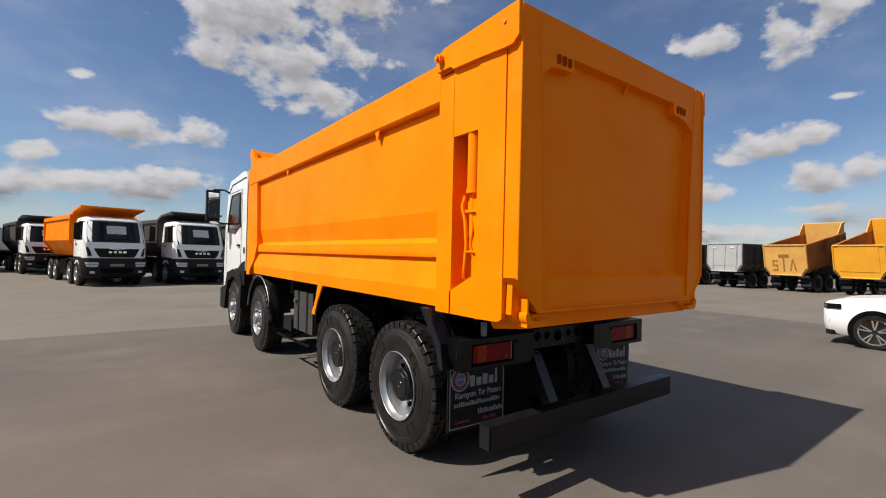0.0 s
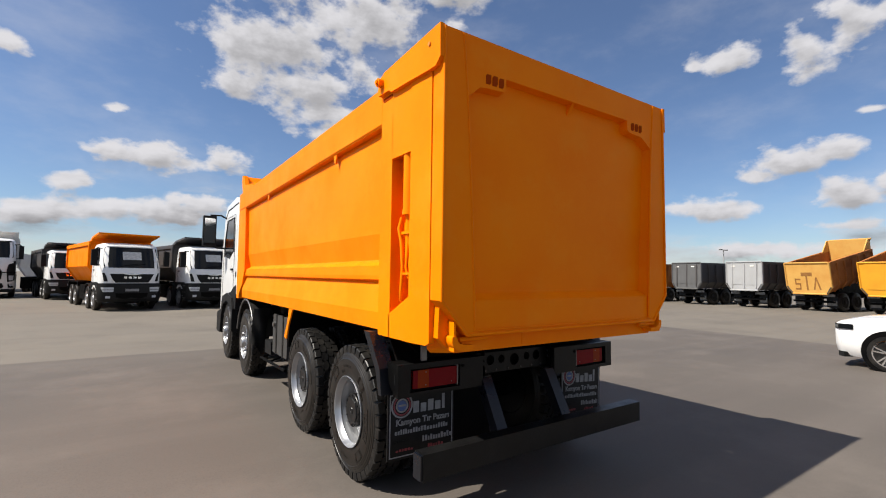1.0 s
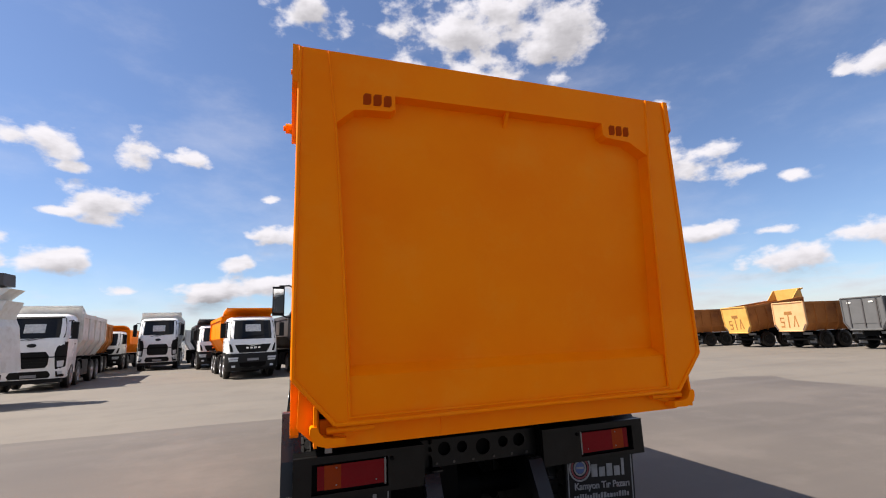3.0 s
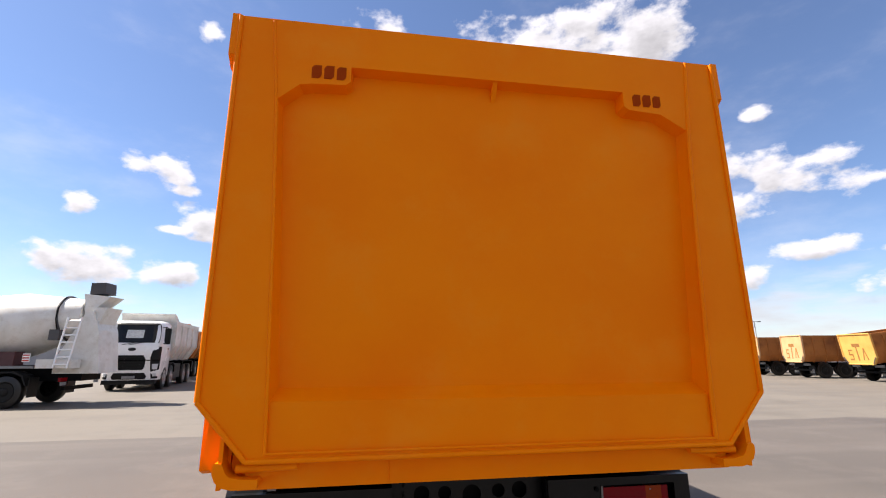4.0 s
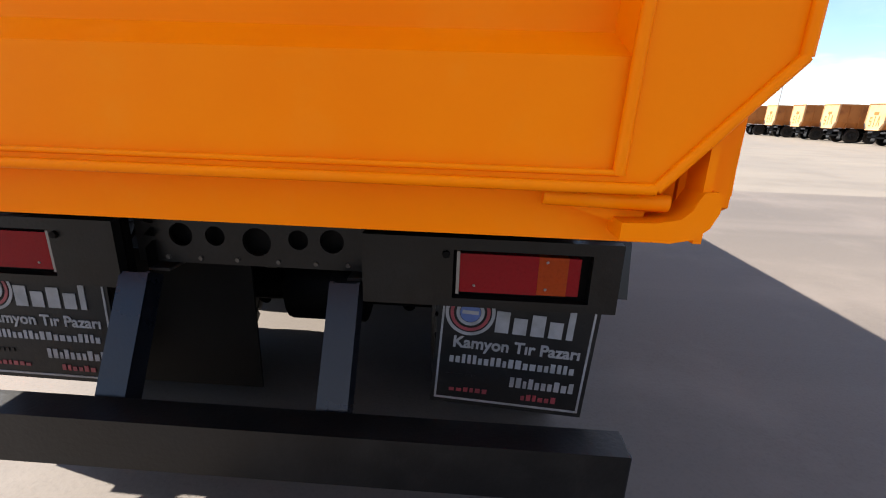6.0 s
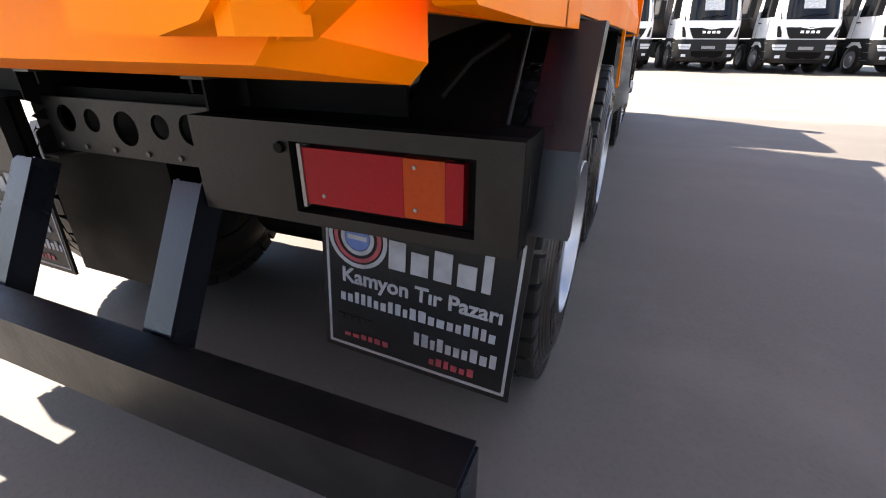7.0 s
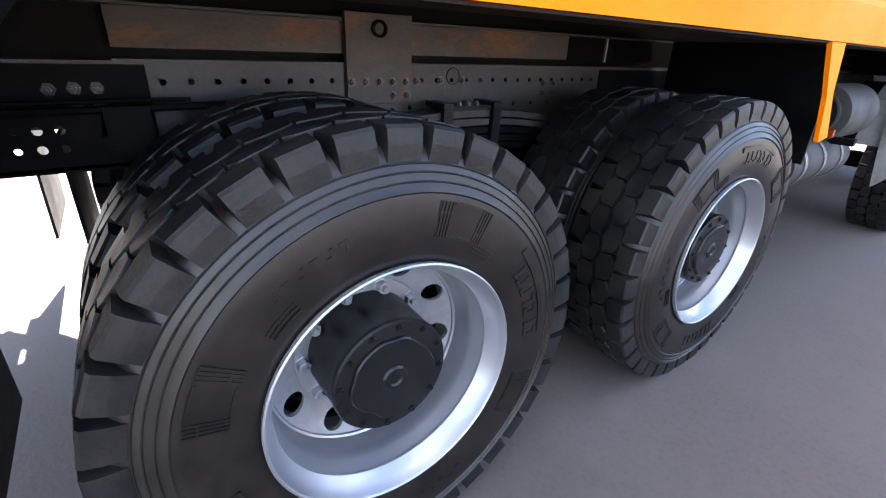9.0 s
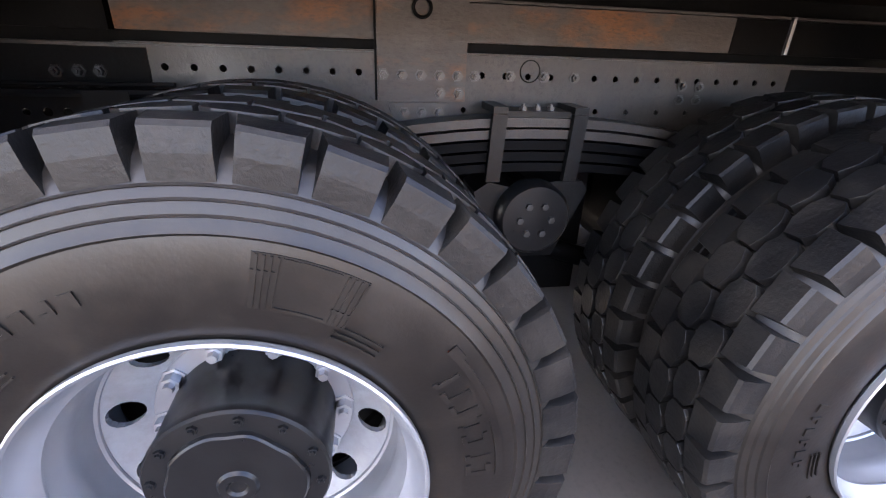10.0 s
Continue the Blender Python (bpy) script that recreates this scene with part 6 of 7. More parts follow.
    for s in (-1, 1):
        part("side_glass", prisms("x", ([(0.50, 2.02), (0.72, 2.80), (1.55, 2.80), (1.60, 2.02)], *span(s, 1.105, 1.176)), bevel=0.004), GLASS_DARK, cab)
        part("door_seam", boxes((*span(s, 1.164, 1.174), 1.66, 1.675, 1.2, 2.85)), PLASTIC, cab)
        part("door_handle", boxes((*span(s, 1.16, 1.20), 1.40, 1.60, 1.80, 1.85), bevel=0.008), PLASTIC, cab)
        mirror = part("mirror", boxes((*span(s, 1.28, 1.50), 0.18, 0.32, 2.02, 2.72), bevel=0.04), PLASTIC, t)
        part("mirror_arm", tubes(([(s * 1.08, 0.50, 2.78), (s * 1.28, 0.28, 2.80), (s * 1.40, 0.25, 2.70)], 0.022), segs=6), PLASTIC, mirror)
        part("mirror_arm", tubes(([(s * 1.12, 0.45, 2.05), (s * 1.38, 0.26, 2.06)], 0.018), segs=6), PLASTIC, mirror)
        part("fender", prisms("x", ([(0.58, 0.50), (0.72, 0.50), (0.80, 0.95), (1.05, 1.15), (1.55, 1.15), (1.80, 0.95), (1.88, 0.62), (1.95, 0.62), (1.95, 1.28), (0.58, 1.28)], *span(s, 0.85, 1.19))), PLASTIC if sort == "a" else WHITE, t)
        part("step", boxes((*span(s, 1.02, 1.22), 0.62, 0.74, 0.60, 0.64), bevel=0.006), STEEL, t)
        part("second_fender", prisms("x", ([(2.08, 0.70), (2.25, 1.05), (2.55, 1.16), (2.95, 1.16), (3.25, 1.05), (3.42, 0.70), (3.46, 0.70), (3.28, 1.09), (2.97, 1.20), (2.53, 1.20), (2.22, 1.09), (2.04, 0.70)], *span(s, 0.86, 1.2))), PLASTIC, t)
        part("tank", boxes((*span(s, 0.5, 1.12), 3.55, 5.1, 0.40, 1.10), bevel=0.08), TANK if s > 0 else BLACK, t)
        part("rear_guard", prisms("x", ([(5.15, 1.0), (5.4, 1.2), (7.8, 1.2), (8.05, 1.0), (8.05, 1.25), (5.15, 1.25)], *span(s, 0.5, 1.2))), BLACK, t)
        part("rear_flap", boxes((*span(s, 0.55, 1.2), 8.0, 8.02, 0.3, 1.1)), BLACK, t)
    part("chassis", boxes((-0.43, 0.43, 0.8, 8.6, 0.85, 1.2)), BLACK, t)
    part("air_stack", boxes((0.55, 0.95, 1.98, 2.12, 1.2, 2.7), bevel=0.03), PLASTIC, t)
    tub = hull(t, body_mat, 2.25, 8.5, canopy=sort == "a", ribs=2 if sort == "a" else 5)
    if sort == "b":
        part("front_board", prisms("x", ([(2.25, 3.0), (2.05, 3.44), (1.95, 3.46), (1.95, 3.52), (2.10, 3.52), (2.32, 3.0)], -1.22, 1.22)), body_mat, tub)
        for s in (-1, 1):
            part("board_cheek", prisms("x", ([(2.30, 3.10), (2.05, 3.50), (2.5, 3.42), (3.3, 3.12)], *span(s, 1.16, 1.22))), body_mat, tub)
    axle_set(t, (1.3, 2.75, 5.9, 7.25))
    return t


def yaw_at(x, y, deg):
    return pose(x, y, 0, 0, 0, deg)


def tall_at(x, y, deg):
    """The type with the high cab."""
    return yaw_at(x, y, deg) @ Matrix.Diagonal((1.04, 1.0, 1.11, 1))


first = round_cab_truck("parked_tipper", "white-cab tipper with orange tub, parked facing the yard", ORANGE, yaw_at(-2.98, 22.5, 13), "row of parked tippers", "a")
second = round_cab_truck("parked_tipper", "white-cab tipper with dark grey tub, parked facing the yard", DARK_BODY, yaw_at(0.40, 22.8, 13), "row of parked tippers", "a")
for x, y in ((3.66, 22.6), (6.95, 22.5), (10.2, 22.5)):
    copy_thing(second, yaw_at(x, y, 13))
copy_thing(second, yaw_at(-6.1, 33.6, 13))
white_b = round_cab_truck("parked_tipper", "white-cab tipper with dull white tub, parked facing the yard", WHITE_DULL, tall_at(-12.15, 22.9, 9), "row of parked tippers", "b")
copy_thing(white_b, tall_at(-10.55, 36.8, 9))
round_cab_truck("parked_tipper", "white-cab tipper with weathered orange tub, parked in the second row", RUSTY, tall_at(-14.6, 31.9, 9), "row of parked tippers", "b")
copy_thing(first, yaw_at(-15.2, 40.5, 4))
grey_b = round_cab_truck("parked_tipper", "tipper with a plain grey tub, far back in the yard", GREY_LIGHT, yaw_at(-9.3, 56.0, 178), "row of parked tippers", "b")
copy_thing(grey_b, yaw_at(-13.6, 56.5, 178))


def rear_tipper(label, mat, m, marks=False, lifted=0.0, side_mat=None):
    """A tipper seen from behind: its tailgate stands at y = 0."""
    t = thing("parked_tipper", label, "truck", "far row of tippers", m)
    side_mat = side_mat or mat
    top = 3.60 if mat in (YELLOW, BRIGHT_YELLOW) else 3.02
    piv = Matrix.Translation((0, 0.5, 1.08)) @ Matrix.Rotation(radians(lifted), 4, "X") @ Matrix.Translation((0, -0.5, -1.2))
    sec = [(-1.20, 2.94), (-1.24, 1.65), (-0.92, 1.22), (0.92, 1.22), (1.24, 1.65), (1.20, 2.94), (1.12, 2.94), (1.16, 1.67), (0.88, 1.29), (-0.88, 1.29), (-1.16, 1.67), (-1.12, 2.94)]
    tub = part("tub", prisms("y", (sec, 0.1, 4.9)), side_mat, t, m=piv)
    part("front_wall", prisms("y", ([(-1.14, top), (-1.2, 1.67), (-0.9, 1.28), (0.9, 1.28), (1.2, 1.67), (1.14, top)], 4.8, 4.92)), mat, tub)
    if mat in (YELLOW, BRIGHT_YELLOW):
        part("canopy", prisms("x", ([(4.8, 3.54), (5.15, 3.60), (5.15, 3.54), (4.9, 3.44)], -1.18, 1.18)), mat, tub)
    for s in (-1, 1):
        if mat in (YELLOW, BRIGHT_YELLOW):
            part("canopy_cheek", prisms("x", ([(4.0, 2.92), (4.92, 2.92), (4.92, 3.60), (4.7, 3.60)], *span(s, 1.12, 1.18))), mat, tub)
        part("rim_rail", boxes((*span(s, 1.13, 1.27), 0.1, 4.9, 2.82, 2.98), bevel=0.01), side_mat, tub)
        for i in range(6):
            y = 0.8 + 4.0 * i / 5
            part("side_rib", prisms("y", (mirrored([(1.285, 2.84), (1.29, 1.62), (0.95, 1.18), (0.92, 1.21), (1.24, 1.65), (1.20, 2.84)], s), y - 0.05, y + 0.05)), side_mat, tub)
    gate_out = [(-1.27, 2.98), (-1.28, 1.60), (-0.98, 1.20), (0.98, 1.20), (1.28, 1.60), (1.27, 2.98)]
    part("tailgate", prisms("y", (gate_out, 0.0, 0.09), bevel=0.01), mat, tub)
    fr = tubes(*[([(x0 * 0.97, -0.01, z0), (x1 * 0.97, -0.01, z1)], 0.045) for (x0, z0), (x1, z1) in zip(gate_out, gate_out[1:] + gate_out[:1])], segs=6)
    part("gate_frame", fr, mat, tub)
    if marks:
        part("painted_strokes", boxes((-0.12, -0.02, -0.006, 0.0, 1.40, 2.32), (-0.36, 0.26, -0.007, 0.0, 2.22, 2.43), (-0.74, -0.42, -0.006, 0.0, 1.98, 2.07), (-0.74, -0.67, -0.006, 0.0, 1.77, 2.07),
             (-0.74, -0.42, -0.006, 0.0, 1.72, 1.81), (-0.49, -0.42, -0.006, 0.0, 1.48, 1.77), (-0.74, -0.42, -0.006, 0.0, 1.43, 1.52)), PAINT_MARK, tub, "dark brushed strokes")
        part("painted_strokes", beams(((0.30, -0.003, 1.45), (0.46, -0.003, 2.14), 0.08, 0.008), ((0.46, -0.003, 2.14), (0.64, -0.003, 1.45), 0.08, 0.008)), PAINT_MARK, tub, "dark brushed strokes")
    else:
        part("gate_panel", boxes((-0.95, 0.95, -0.02, 0.0, 1.55, 2.90), bevel=0.008), mat, tub)
        for x in (-0.80, 0.05, 0.86) if mat is not BRIGHT_YELLOW else ():
            part("gate_rib", beams(((x + 0.03, -0.035, 2.88), (x - 0.02, -0.035, 1.36), 0.07, 0.04)), DARK_BODY if mat is GREY_BODY else mat, tub)
        for x in (-0.72, 0.60) if mat is not BRIGHT_YELLOW else ():
            part("gate_hook", boxes((x - 0.13, x + 0.13, -0.05, -0.02, 2.68, 2.76), bevel=0.008), WHITE_DULL, tub)
    part("chassis", boxes((-0.45, 0.45, 0.3, 7.0, 0.72, 1.04)), BLACK, t)
    if lifted:
        part("hoist_frame", boxes((-0.95, 0.95, 1.2, 4.8, 1.05, 1.16 + 0.05 * lifted), bevel=0.01), BLACK, t)
    part("rear_bar", boxes((-1.15, 1.15, 0.35, 0.45, 0.5, 0.62), bevel=0.01), BLACK, t)
    for s in (-1, 1):
        part("tail_lamp", boxes((*span(s, 0.55, 1.15), 0.30, 0.42, 0.84, 0.98), bevel=0.01), DUSTY_PLATE, t)
        flap = part("mud_flap", boxes((*span(s, 0.6, 1.18), 0.62, 0.64, 0.25, 0.85)), FLAP, t)
        part("flap_print", boxes((*span(s, 0.64, 1.14), 0.614, 0.619, 0.34, 0.62)), DUSTY_PLATE, flap)
        part("lower_corner_brace", beams(((s * 1.22, -0.02, 1.62), (s * 0.96, -0.02, 1.24), 0.09, 0.05)), DARK_BODY, tub)
    part("cab", boxes((-1.2, 1.2, 5.3, 7.1, 0.7, 2.5), bevel=0.08), WHITE, t)
    axle_set(t, (1.35, 2.7, 4.5, 6.2), 1.2, True)
    return t


ROW = -99


def row_at(x, y, deg):
    return yaw_at(x, y, deg) @ Matrix.Diagonal((0.88, 1, 1, 1))


sta = rear_tipper("faded yellow tipper with brushed marks on its gate", PALE_YELLOW, row_at(28.9, 18.2, ROW), True, 0.0, RUSTY)
for i, y in enumerate((26.3, 30.1, 34.0, 37.9, 41.8, 45.7, 49.6)):
    copy_thing(sta, row_at(28.9 + 0.15 * (i % 3), y, ROW + (i % 2)))
lifted = rear_tipper("weathered yellow tipper with a lifted rusty tub", YELLOW, row_at(28.9, 7.25, ROW), True, 11.0, RUSTY)
rear_tipper("weathered yellow tipper with a half-lifted rusty tub", YELLOW, row_at(28.9, 21.8, ROW), True, 7.0, RUSTY)
rear_tipper("bright yellow tipper with a lifted tub", BRIGHT_YELLOW, row_at(28.8, 3.95, ROW), False, 13.0, RUSTY)
rear_tipper("tipper with a light grey gate and dark tub", GREY_LIGHT, row_at(28.9, 10.6, ROW), False, 0.0, DARK_BODY)
rear_tipper("tipper with a dark grey gate and black tub", GREY_BODY, row_at(28.9, 14.2, ROW), False, 0.0, DARK_BODY)


# ------------------------------------------------------------ concrete mixer
def build_mixer(m):
    """Its tail points along -y; built at its own origin."""
    t = thing("concrete_mixer", "white concrete mixer truck with a ribbed drum", "mixer truck", "", m)
    drum = turned([(-0.05, 0.0), (0.0, 0.62), (0.10, 0.66), (1.0, 0.90), (2.0, 1.16), (3.2, 1.22), (4.3, 1.10), (5.3, 0.76), (5.5, 0.70), (5.5, 0.0)], 48)
    slope = Matrix.Translation((0, 0.95, 3.15)) @ Matrix.Rotation(radians(-9), 4, "X") @ Matrix.Rotation(math.pi / 2, 4, "Z")
    d = part("drum", drum, WHITE_DULL, t, "white steel mixing drum", m=slope, smooth=40)
    part("drum_ring", turned([(0.62, 0.80), (0.62, 0.865), (0.655, 0.875), (0.655, 0.82)], 48, closed=True), DARK_BODY, d, m=Matrix.Identity(4))
    part("drum_patch", turned([(0, 0.0), (0, 0.09), (0.05, 0.07), (0.05, 0.0)], 16), GREY_BODY, d, m=Matrix.Translation((3.9, 1.13, -0.05)) @ Matrix.Rotation(math.pi / 2, 4, "Z"))
    part("hopper", prisms("x", ([(0.15, 3.45), (0.95, 3.45), (0.80, 3.0), (0.35, 2.85)], -0.5, 0.5), bevel=0.02), WHITE_DULL, t)
    part("hopper_rim", prisms("x", ([(0.38, 3.98), (0.92, 3.95), (0.92, 4.38), (0.42, 4.40)], -0.34, 0.34), bevel=0.02), DARK_BODY, t)
    part("hopper_plate", prisms("x", ([(0.12, 3.86), (1.05, 3.96), (0.95, 3.42), (0.72, 3.30)], -0.42, 0.42), bevel=0.01), WHITE_DULL, t)
    part("chute", beams(((0, 0.30, 2.62), (0.1, 1.4, 2.30), 0.42, 0.10)), DARK_BODY, t)
    part("rear_stand", prisms("x", ([(0.05, 1.10), (0.25, 2.6), (0.55, 3.3), (0.75, 3.3), (1.55, 1.55), (1.55, 1.10)], -0.62, 0.62), bevel=0.02), WHITE_DULL, t)
    for s in (-1, 1):
        part("water_box", boxes((*span(s, 0.70, 1.18), 0.62, 1.75, 1.30, 1.60), bevel=0.03), WHITE_DULL, t)
        lad = part("ladder", tubes(([(s * 1.24, 0.72, 1.30), (s * 1.05, 0.62, 3.05)], 0.032), segs=6), WHITE, t)
        part("ladder_rail", tubes(([(s * 1.24, 1.16, 1.30), (s * 1.05, 1.06, 3.05)], 0.032), segs=6), WHITE, lad)
        for i in range(7):
            f = (i + 0.5) / 7
            part("rung", tubes(([(s * (1.24 - 0.19 * f), 0.72 - 0.1 * f, 1.30 + 1.75 * f), (s * (1.24 - 0.19 * f), 1.16 - 0.1 * f, 1.30 + 1.75 * f)], 0.028), segs=6), WHITE, lad)
        for y in (2.55, 3.90):
            part("wheel_fender", prisms("x", ([(y - 0.66, 0.72), (y - 0.50, 1.08), (y - 0.2, 1.20), (y + 0.2, 1.20), (y + 0.50, 1.08), (y + 0.66, 0.72), (y + 0.62, 0.72), (y + 0.46, 1.04), (y + 0.18, 1.15), (y - 0.18, 1.15), (y - 0.46, 1.04), (y - 0.62, 0.72)], *span(s, 0.72, 1.22))), PLASTIC, t)
        part("side_guard", boxes((*span(s, 1.16, 1.2), 5.4, 7.2, 0.55, 0.62), (*span(s, 1.16, 1.2), 5.4, 7.2, 0.85, 0.92)), STEEL, t)
        part("side_sill", boxes((*span(s, 1.08, 1.17), 1.8, 7.2, 1.30, 1.38), bevel=0.008), STEEL, t)
        part("reflector_plate", boxes((*span(s, 0.78, 1.06), 0.935, 0.95, 0.72, 0.83)), PRINT, t)
        part("tail_lamp", boxes((*span(s, 0.75, 1.1), 0.93, 1.0, 0.85, 0.98)), RED_LENS, t)
        part("mud_flap", boxes((*span(s, 0.75, 1.2), 1.82, 1.84, 0.35, 1.0)), FLAP, t)
    part("frame", boxes((-0.55, 0.55, 0.6, 9.2, 0.85, 1.35), bevel=0.02), BLACK, t)
    part("rear_bar", boxes((-0.8, 0.8, 0.95, 1.05, 0.55, 0.68)), BLACK, t)
    part("front_stand", prisms("x", ([(6.3, 1.3), (6.4, 2.6), (6.8, 2.6), (7.0, 1.3)], -0.7, 0.7), bevel=0.02), WHITE_DULL, t)
    part("oil_tank", bevelled(boxes((-1.18, -0.72, 2.45, 3.50, 1.40, 1.86)), 0.10, 3), DARK_RED, t, "dark red oil tank", smooth=40)
    marker = part("warning_marker", boxes((-1.20, -1.17, 1.95, 2.18, 1.52, 1.80), bevel=0.004), WHITE, t)
    for k in range(3):
        part("stripe", boxes((-1.204, -1.2005, 1.96, 2.17, 1.54 + k * 0.09, 1.585 + k * 0.09)), STRIPE_RED, marker)
    part("drum_motor", boxes((-1.02, -0.72, 1.30, 1.62, 2.25, 2.62), bevel=0.05), DARK_BODY, t)
    part("hose", tubes(([(-0.92, 1.45, 2.6), (-0.97, 1.52, 3.0), (-0.93, 1.52, 3.4), (-0.75, 1.42, 3.8)], 0.018), segs=6), BLACK, t, smooth=50)
    cab = part("cab", bevelled(prisms("x", ([(7.4, 1.0), (7.4, 2.95), (7.6, 3.08), (8.7, 3.02), (9.2, 2.1), (9.3, 0.6), (7.8, 0.6)], -1.18, 1.18)), 0.06, 2), WHITE, t, smooth=40)
    for s in (-1, 1):
        part("side_glass", boxes((*span(s, 1.165, 1.19), 7.85, 8.7, 2.0, 2.7)), GLASS_DARK, cab)
    axle_set(t, (2.55, 3.9, 6.7, 8.4), 1.2, True)
    return t


mixer = build_mixer(pose(-10.05, 17.0, 0, 0, 0, 88))


# ------------------------------------------------------------ white car
def build_car():
    t = thing("car", "white estate car with dark alloy wheels on the asphalt", "car", "", pose(10.05, -1.22, 0, 0, 0, 0))
    # rings of half-sections along the length, nose towards +y
    rings = []
    bm = bmesh.new()
    stations = [(2.19, 0.42, 0.60, 0.56, 0.80, 0.79), (2.15, 0.30, 0.74, 0.70, 0.86, 0.86), (2.05, 0.24, 0.84, 0.79, 0.92, 0.93), (1.75, 0.21, 0.905, 0.85, 0.99, 1.01), (1.2, 0.21, 0.92, 0.87, 1.06, 1.07), (0.80, 0.21, 0.925, 0.875, 1.10, 1.13),
                (0.1, 0.21, 0.925, 0.70, 1.12, 1.50), (-0.6, 0.21, 0.925, 0.66, 1.12, 1.60), (-1.4, 0.21, 0.925, 0.66, 1.12, 1.57), (-2.0, 0.25, 0.90, 0.66, 1.10, 1.38), (-2.2, 0.40, 0.80, 0.62, 1.0, 1.08)]
    for y, zb, wx, tx, zs, zt in stations:
        sec = [(0, zb), (wx * 0.86, zb), (wx, zb + 0.18), (wx, (zb + zs) / 2 + 0.1), (wx * 0.97, zs), (tx, zt - 0.03), (tx * 0.8, zt), (0, zt + 0.02)]
        rings.append([bm.verts.new((x, y, z)) for x, z in sec] + [bm.verts.new((-x, y, z)) for x, z in sec[-2:0:-1]])
    for a, b in zip(rings, rings[1:]):
        for i in range(len(a)):
            j = (i + 1) % len(a)
            bm.faces.new((a[i], a[j], b[j], b[i]))
    bm.faces.new(rings[0])
    bm.faces.new(rings[-1][::-1])
    body = part("body", bm, CAR_WHITE, t, smooth=38)
    for s in (-1, 1):
        for y in (1.30, -1.38):
            part("wheel_arch", turned([(0, 0.0), (0, 0.425), (0.018, 0.42), (0.018, 0.0)], 40), BLACK, body, m=Matrix.Translation((s * 0.912, y, 0.36)) @ (Matrix.Identity(4) if s > 0 else Matrix.Rotation(math.pi, 4, "Z")))
            w = part("wheel", turned([(0.0, 0.24), (0.008, 0.27), (0.004, 0.33), (-0.03, 0.348), (-0.2, 0.348), (-0.2, 0.2)], 48), TREAD, t, m=Matrix.Translation((s * 0.932, y, 0.348)) @ (Matrix.Identity(4) if s > 0 else Matrix.Rotation(math.pi, 4, "Z")), smooth=40)
            part("rim", turned([(0.002, 0.245), (0.010, 0.262), (0.012, 0.240), (0.004, 0.236)], 48, closed=True), CHROME, w, smooth=40)
            part("rim_well", turned([(-0.10, 0.0), (-0.10, 0.243), (0.003, 0.243), (-0.02, 0.225), (-0.03, 0.0)], 40), PLASTIC, w, smooth=40)
            for i in range(5):
                a = 2 * math.pi * i / 5 + 0.3
                for da in (-0.11, 0.11):
                    part("spoke", beams(((0.0, 0.05 * math.cos(a + da), 0.05 * math.sin(a + da)), (0.006, 0.238 * math.cos(a + da * 1.6), 0.238 * math.sin(a + da * 1.6)), 0.022, 0.028)), CHROME, w)
        lamp_out = [(0.60, 2.165), (0.74, 2.135), (0.845, 2.055), (0.892, 1.82), (0.872, 1.82), (0.82, 2.02), (0.72, 2.09), (0.60, 2.12)]
        part("headlight", prisms("z", (mirrored([(0.64, 2.165), (0.745, 2.153), (0.84, 2.085), (0.82, 2.04), (0.74, 2.10), (0.64, 2.12)], s), 0.790, 0.845), bevel=0.004), CAR_LENS, body)
        part("headlight_trim", prisms("z", (mirrored([(x + 0.012, y + 0.012) for x, y in lamp_out], s), 0.768, 0.868), bevel=0.004), GLASS_DARK, body)
        part("bumper_vent", prisms("z", (mirrored([(0.66, 2.155), (0.80, 2.09), (0.845, 2.03), (0.83, 2.0), (0.66, 2.10)], s), 0.46, 0.54), bevel=0.004), PLASTIC, body)
        part("sill", boxes((*span(s, 0.86, 0.925), -1.0, 0.9, 0.20, 0.30), bevel=0.01), PLASTIC, body)
        part("side_glass", prisms("x", ([(0.62, 1.13), (0.05, 1.47), (-1.5, 1.50), (-1.9, 1.16)], *span(s, 0.74, 0.90))), GLASS_DARK, body)
    part("windscreen", prisms("x", ([(0.78, 1.14), (0.12, 1.51), (0.10, 1.48), (0.72, 1.11)], -0.72, 0.72)), GLASS_DARK, body)
    part("grille", boxes((-0.45, 0.45, 2.12, 2.205, 0.52, 0.80), bevel=0.02), PLASTIC, body)
    part("front_lip", prisms("z", ([(-0.84, 2.0), (-0.70, 2.12), (0, 2.20), (0.70, 2.12), (0.84, 2.0), (0.70, 1.9), (-0.70, 1.9)], 0.20, 0.30), bevel=0.01), PLASTIC, body)


build_car()


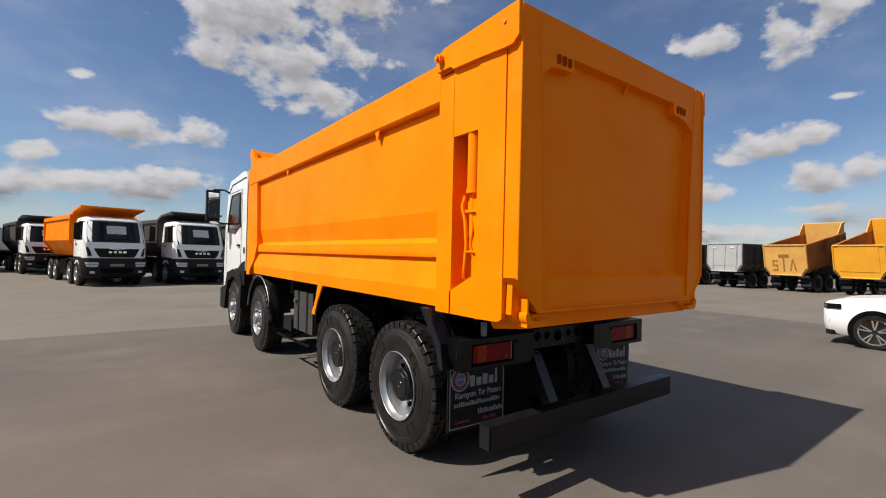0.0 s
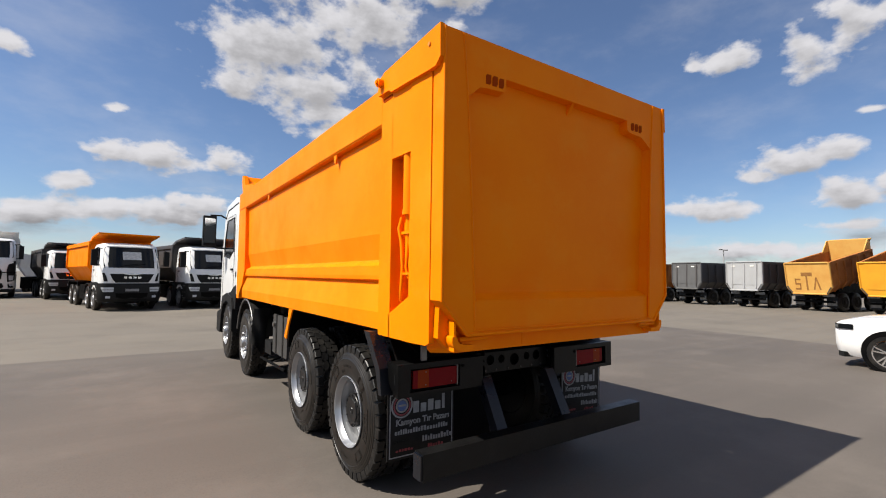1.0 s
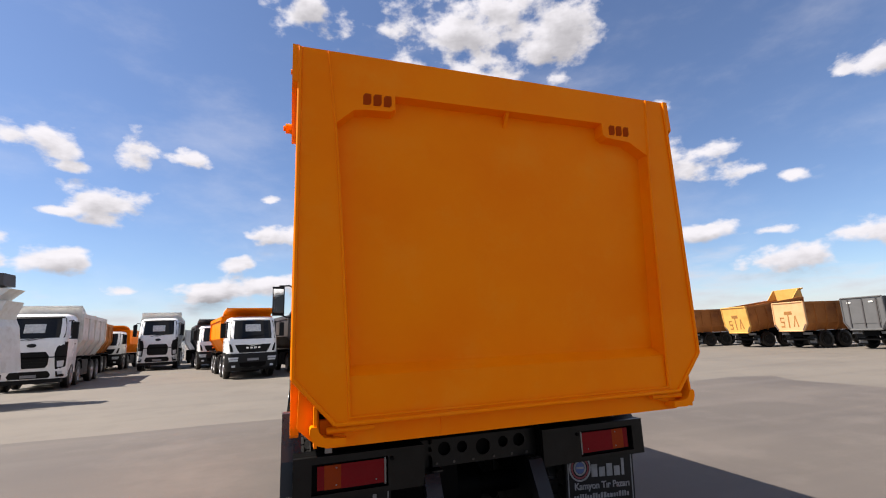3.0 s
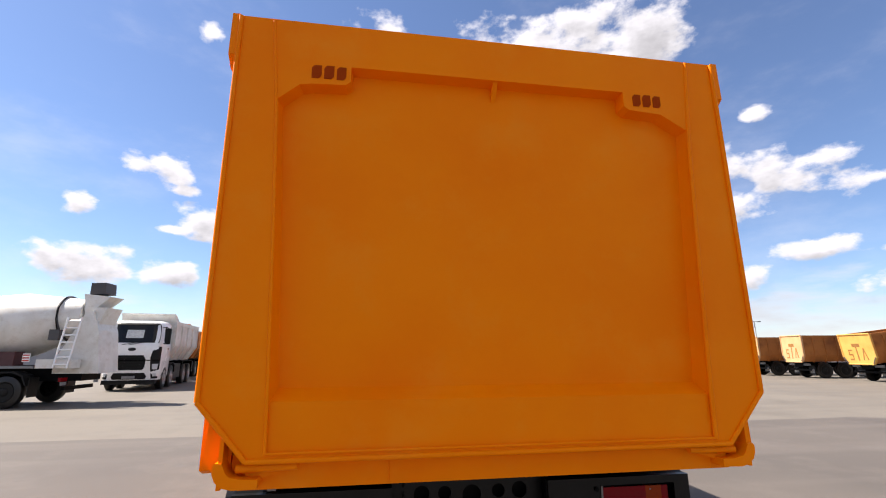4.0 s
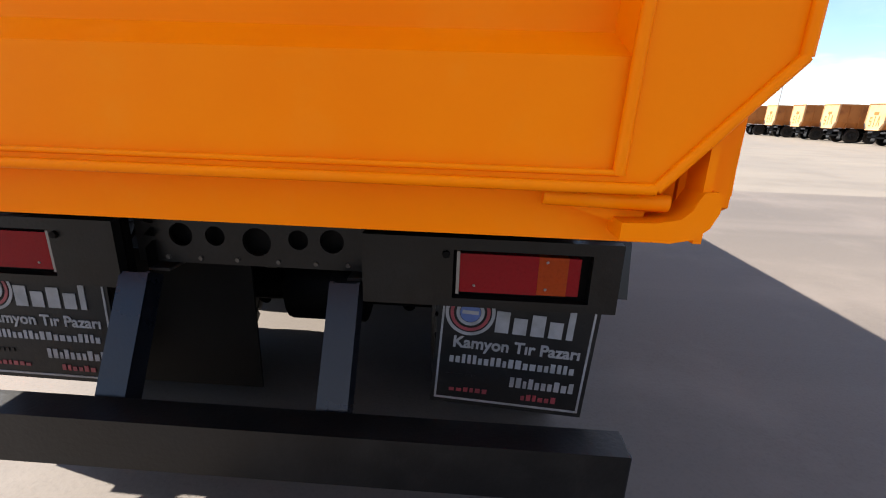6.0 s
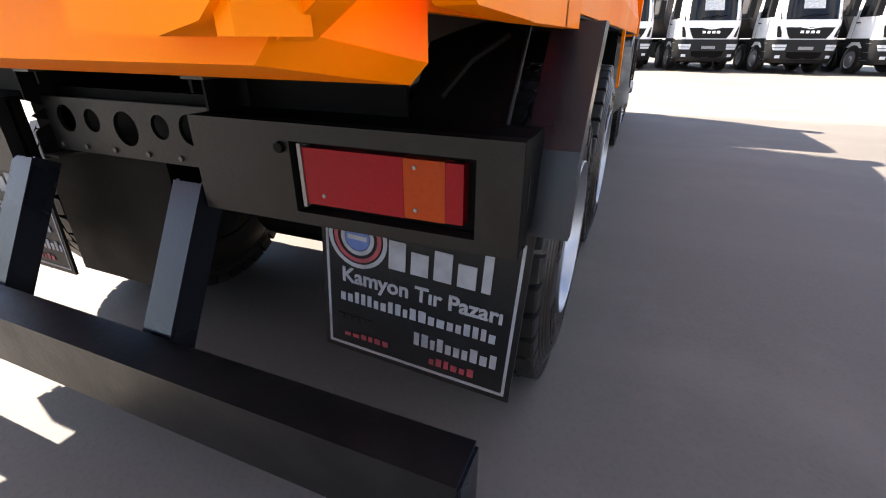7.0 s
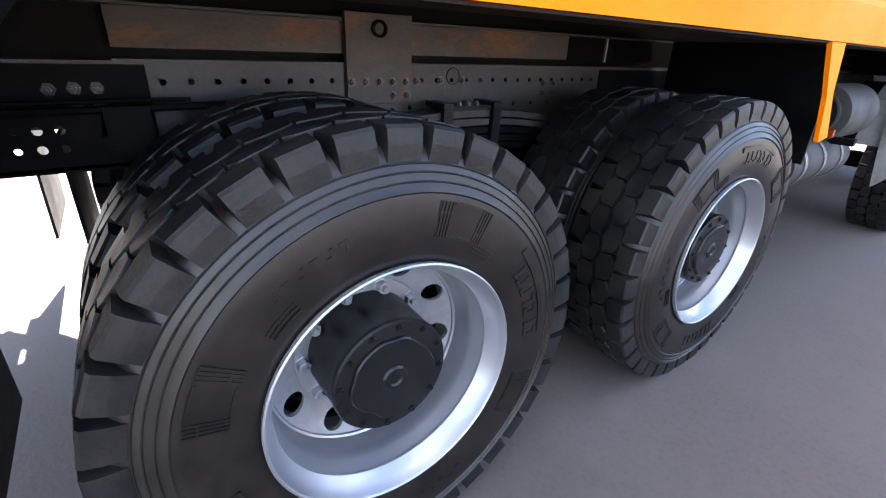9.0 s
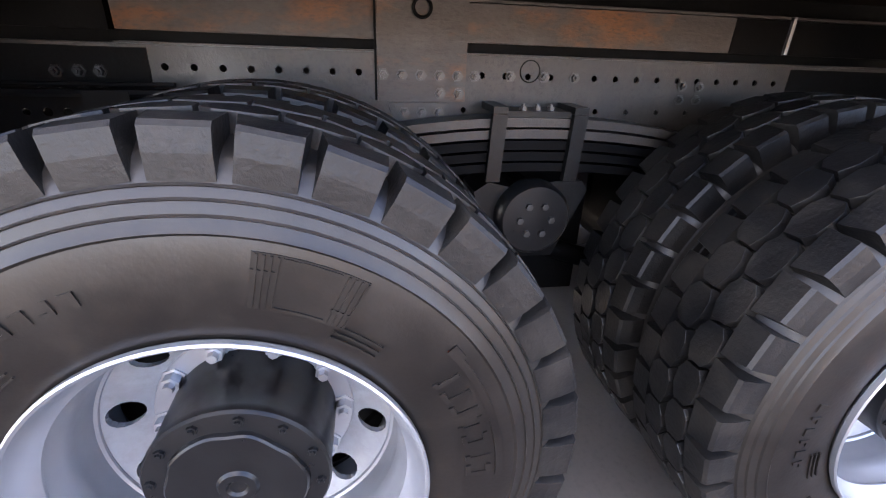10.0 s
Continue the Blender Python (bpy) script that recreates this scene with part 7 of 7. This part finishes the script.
# ------------------------------------------------------------ distance
def build_far():
    for i, (x, y, h) in enumerate(((60, 62, 6.5), (46, 72, 7.5), (70, 30, 6.2))):
        p = thing("light_pole", "thin grey yard light pole", "light pole", "yard light poles", pose(x, y, 0))
        part("pole", tubes(([(0, 0, 0), (0, 0, h)], 0.09), segs=8), GREY_LIGHT, p)
        part("arm", tubes(([(-0.9, 0, h), (0.9, 0, h)], 0.05), segs=6), GREY_LIGHT, p)
        for s in (-1, 1):
            part("lamp_head", boxes((*span(s, 0.6, 1.1), -0.15, 0.15, h - 0.1, h + 0.05), bevel=0.03), GREY_BODY, p)
    shed = thing("warehouse", "long grey warehouse with a dark roof far off", "building", "", pose(-52, 46, 0, 0, 0, 38))
    part("wall", boxes((-22, 22, -8, 8, 0, 6.0)), WALL_FAR, shed)
    part("roof", prisms("x", ([(-8.6, 6.0), (-8.6, 6.3), (0, 7.6), (8.6, 6.3), (8.6, 6.0)], -22.6, 22.6)), ROOF_FAR, shed)
    for i in range(6):
        part("door", boxes((-19 + i * 7, -15 + i * 7, -8.12, -8.0, 0, 4.4), bevel=0.02), GREY_LIGHT, shed)


build_far()
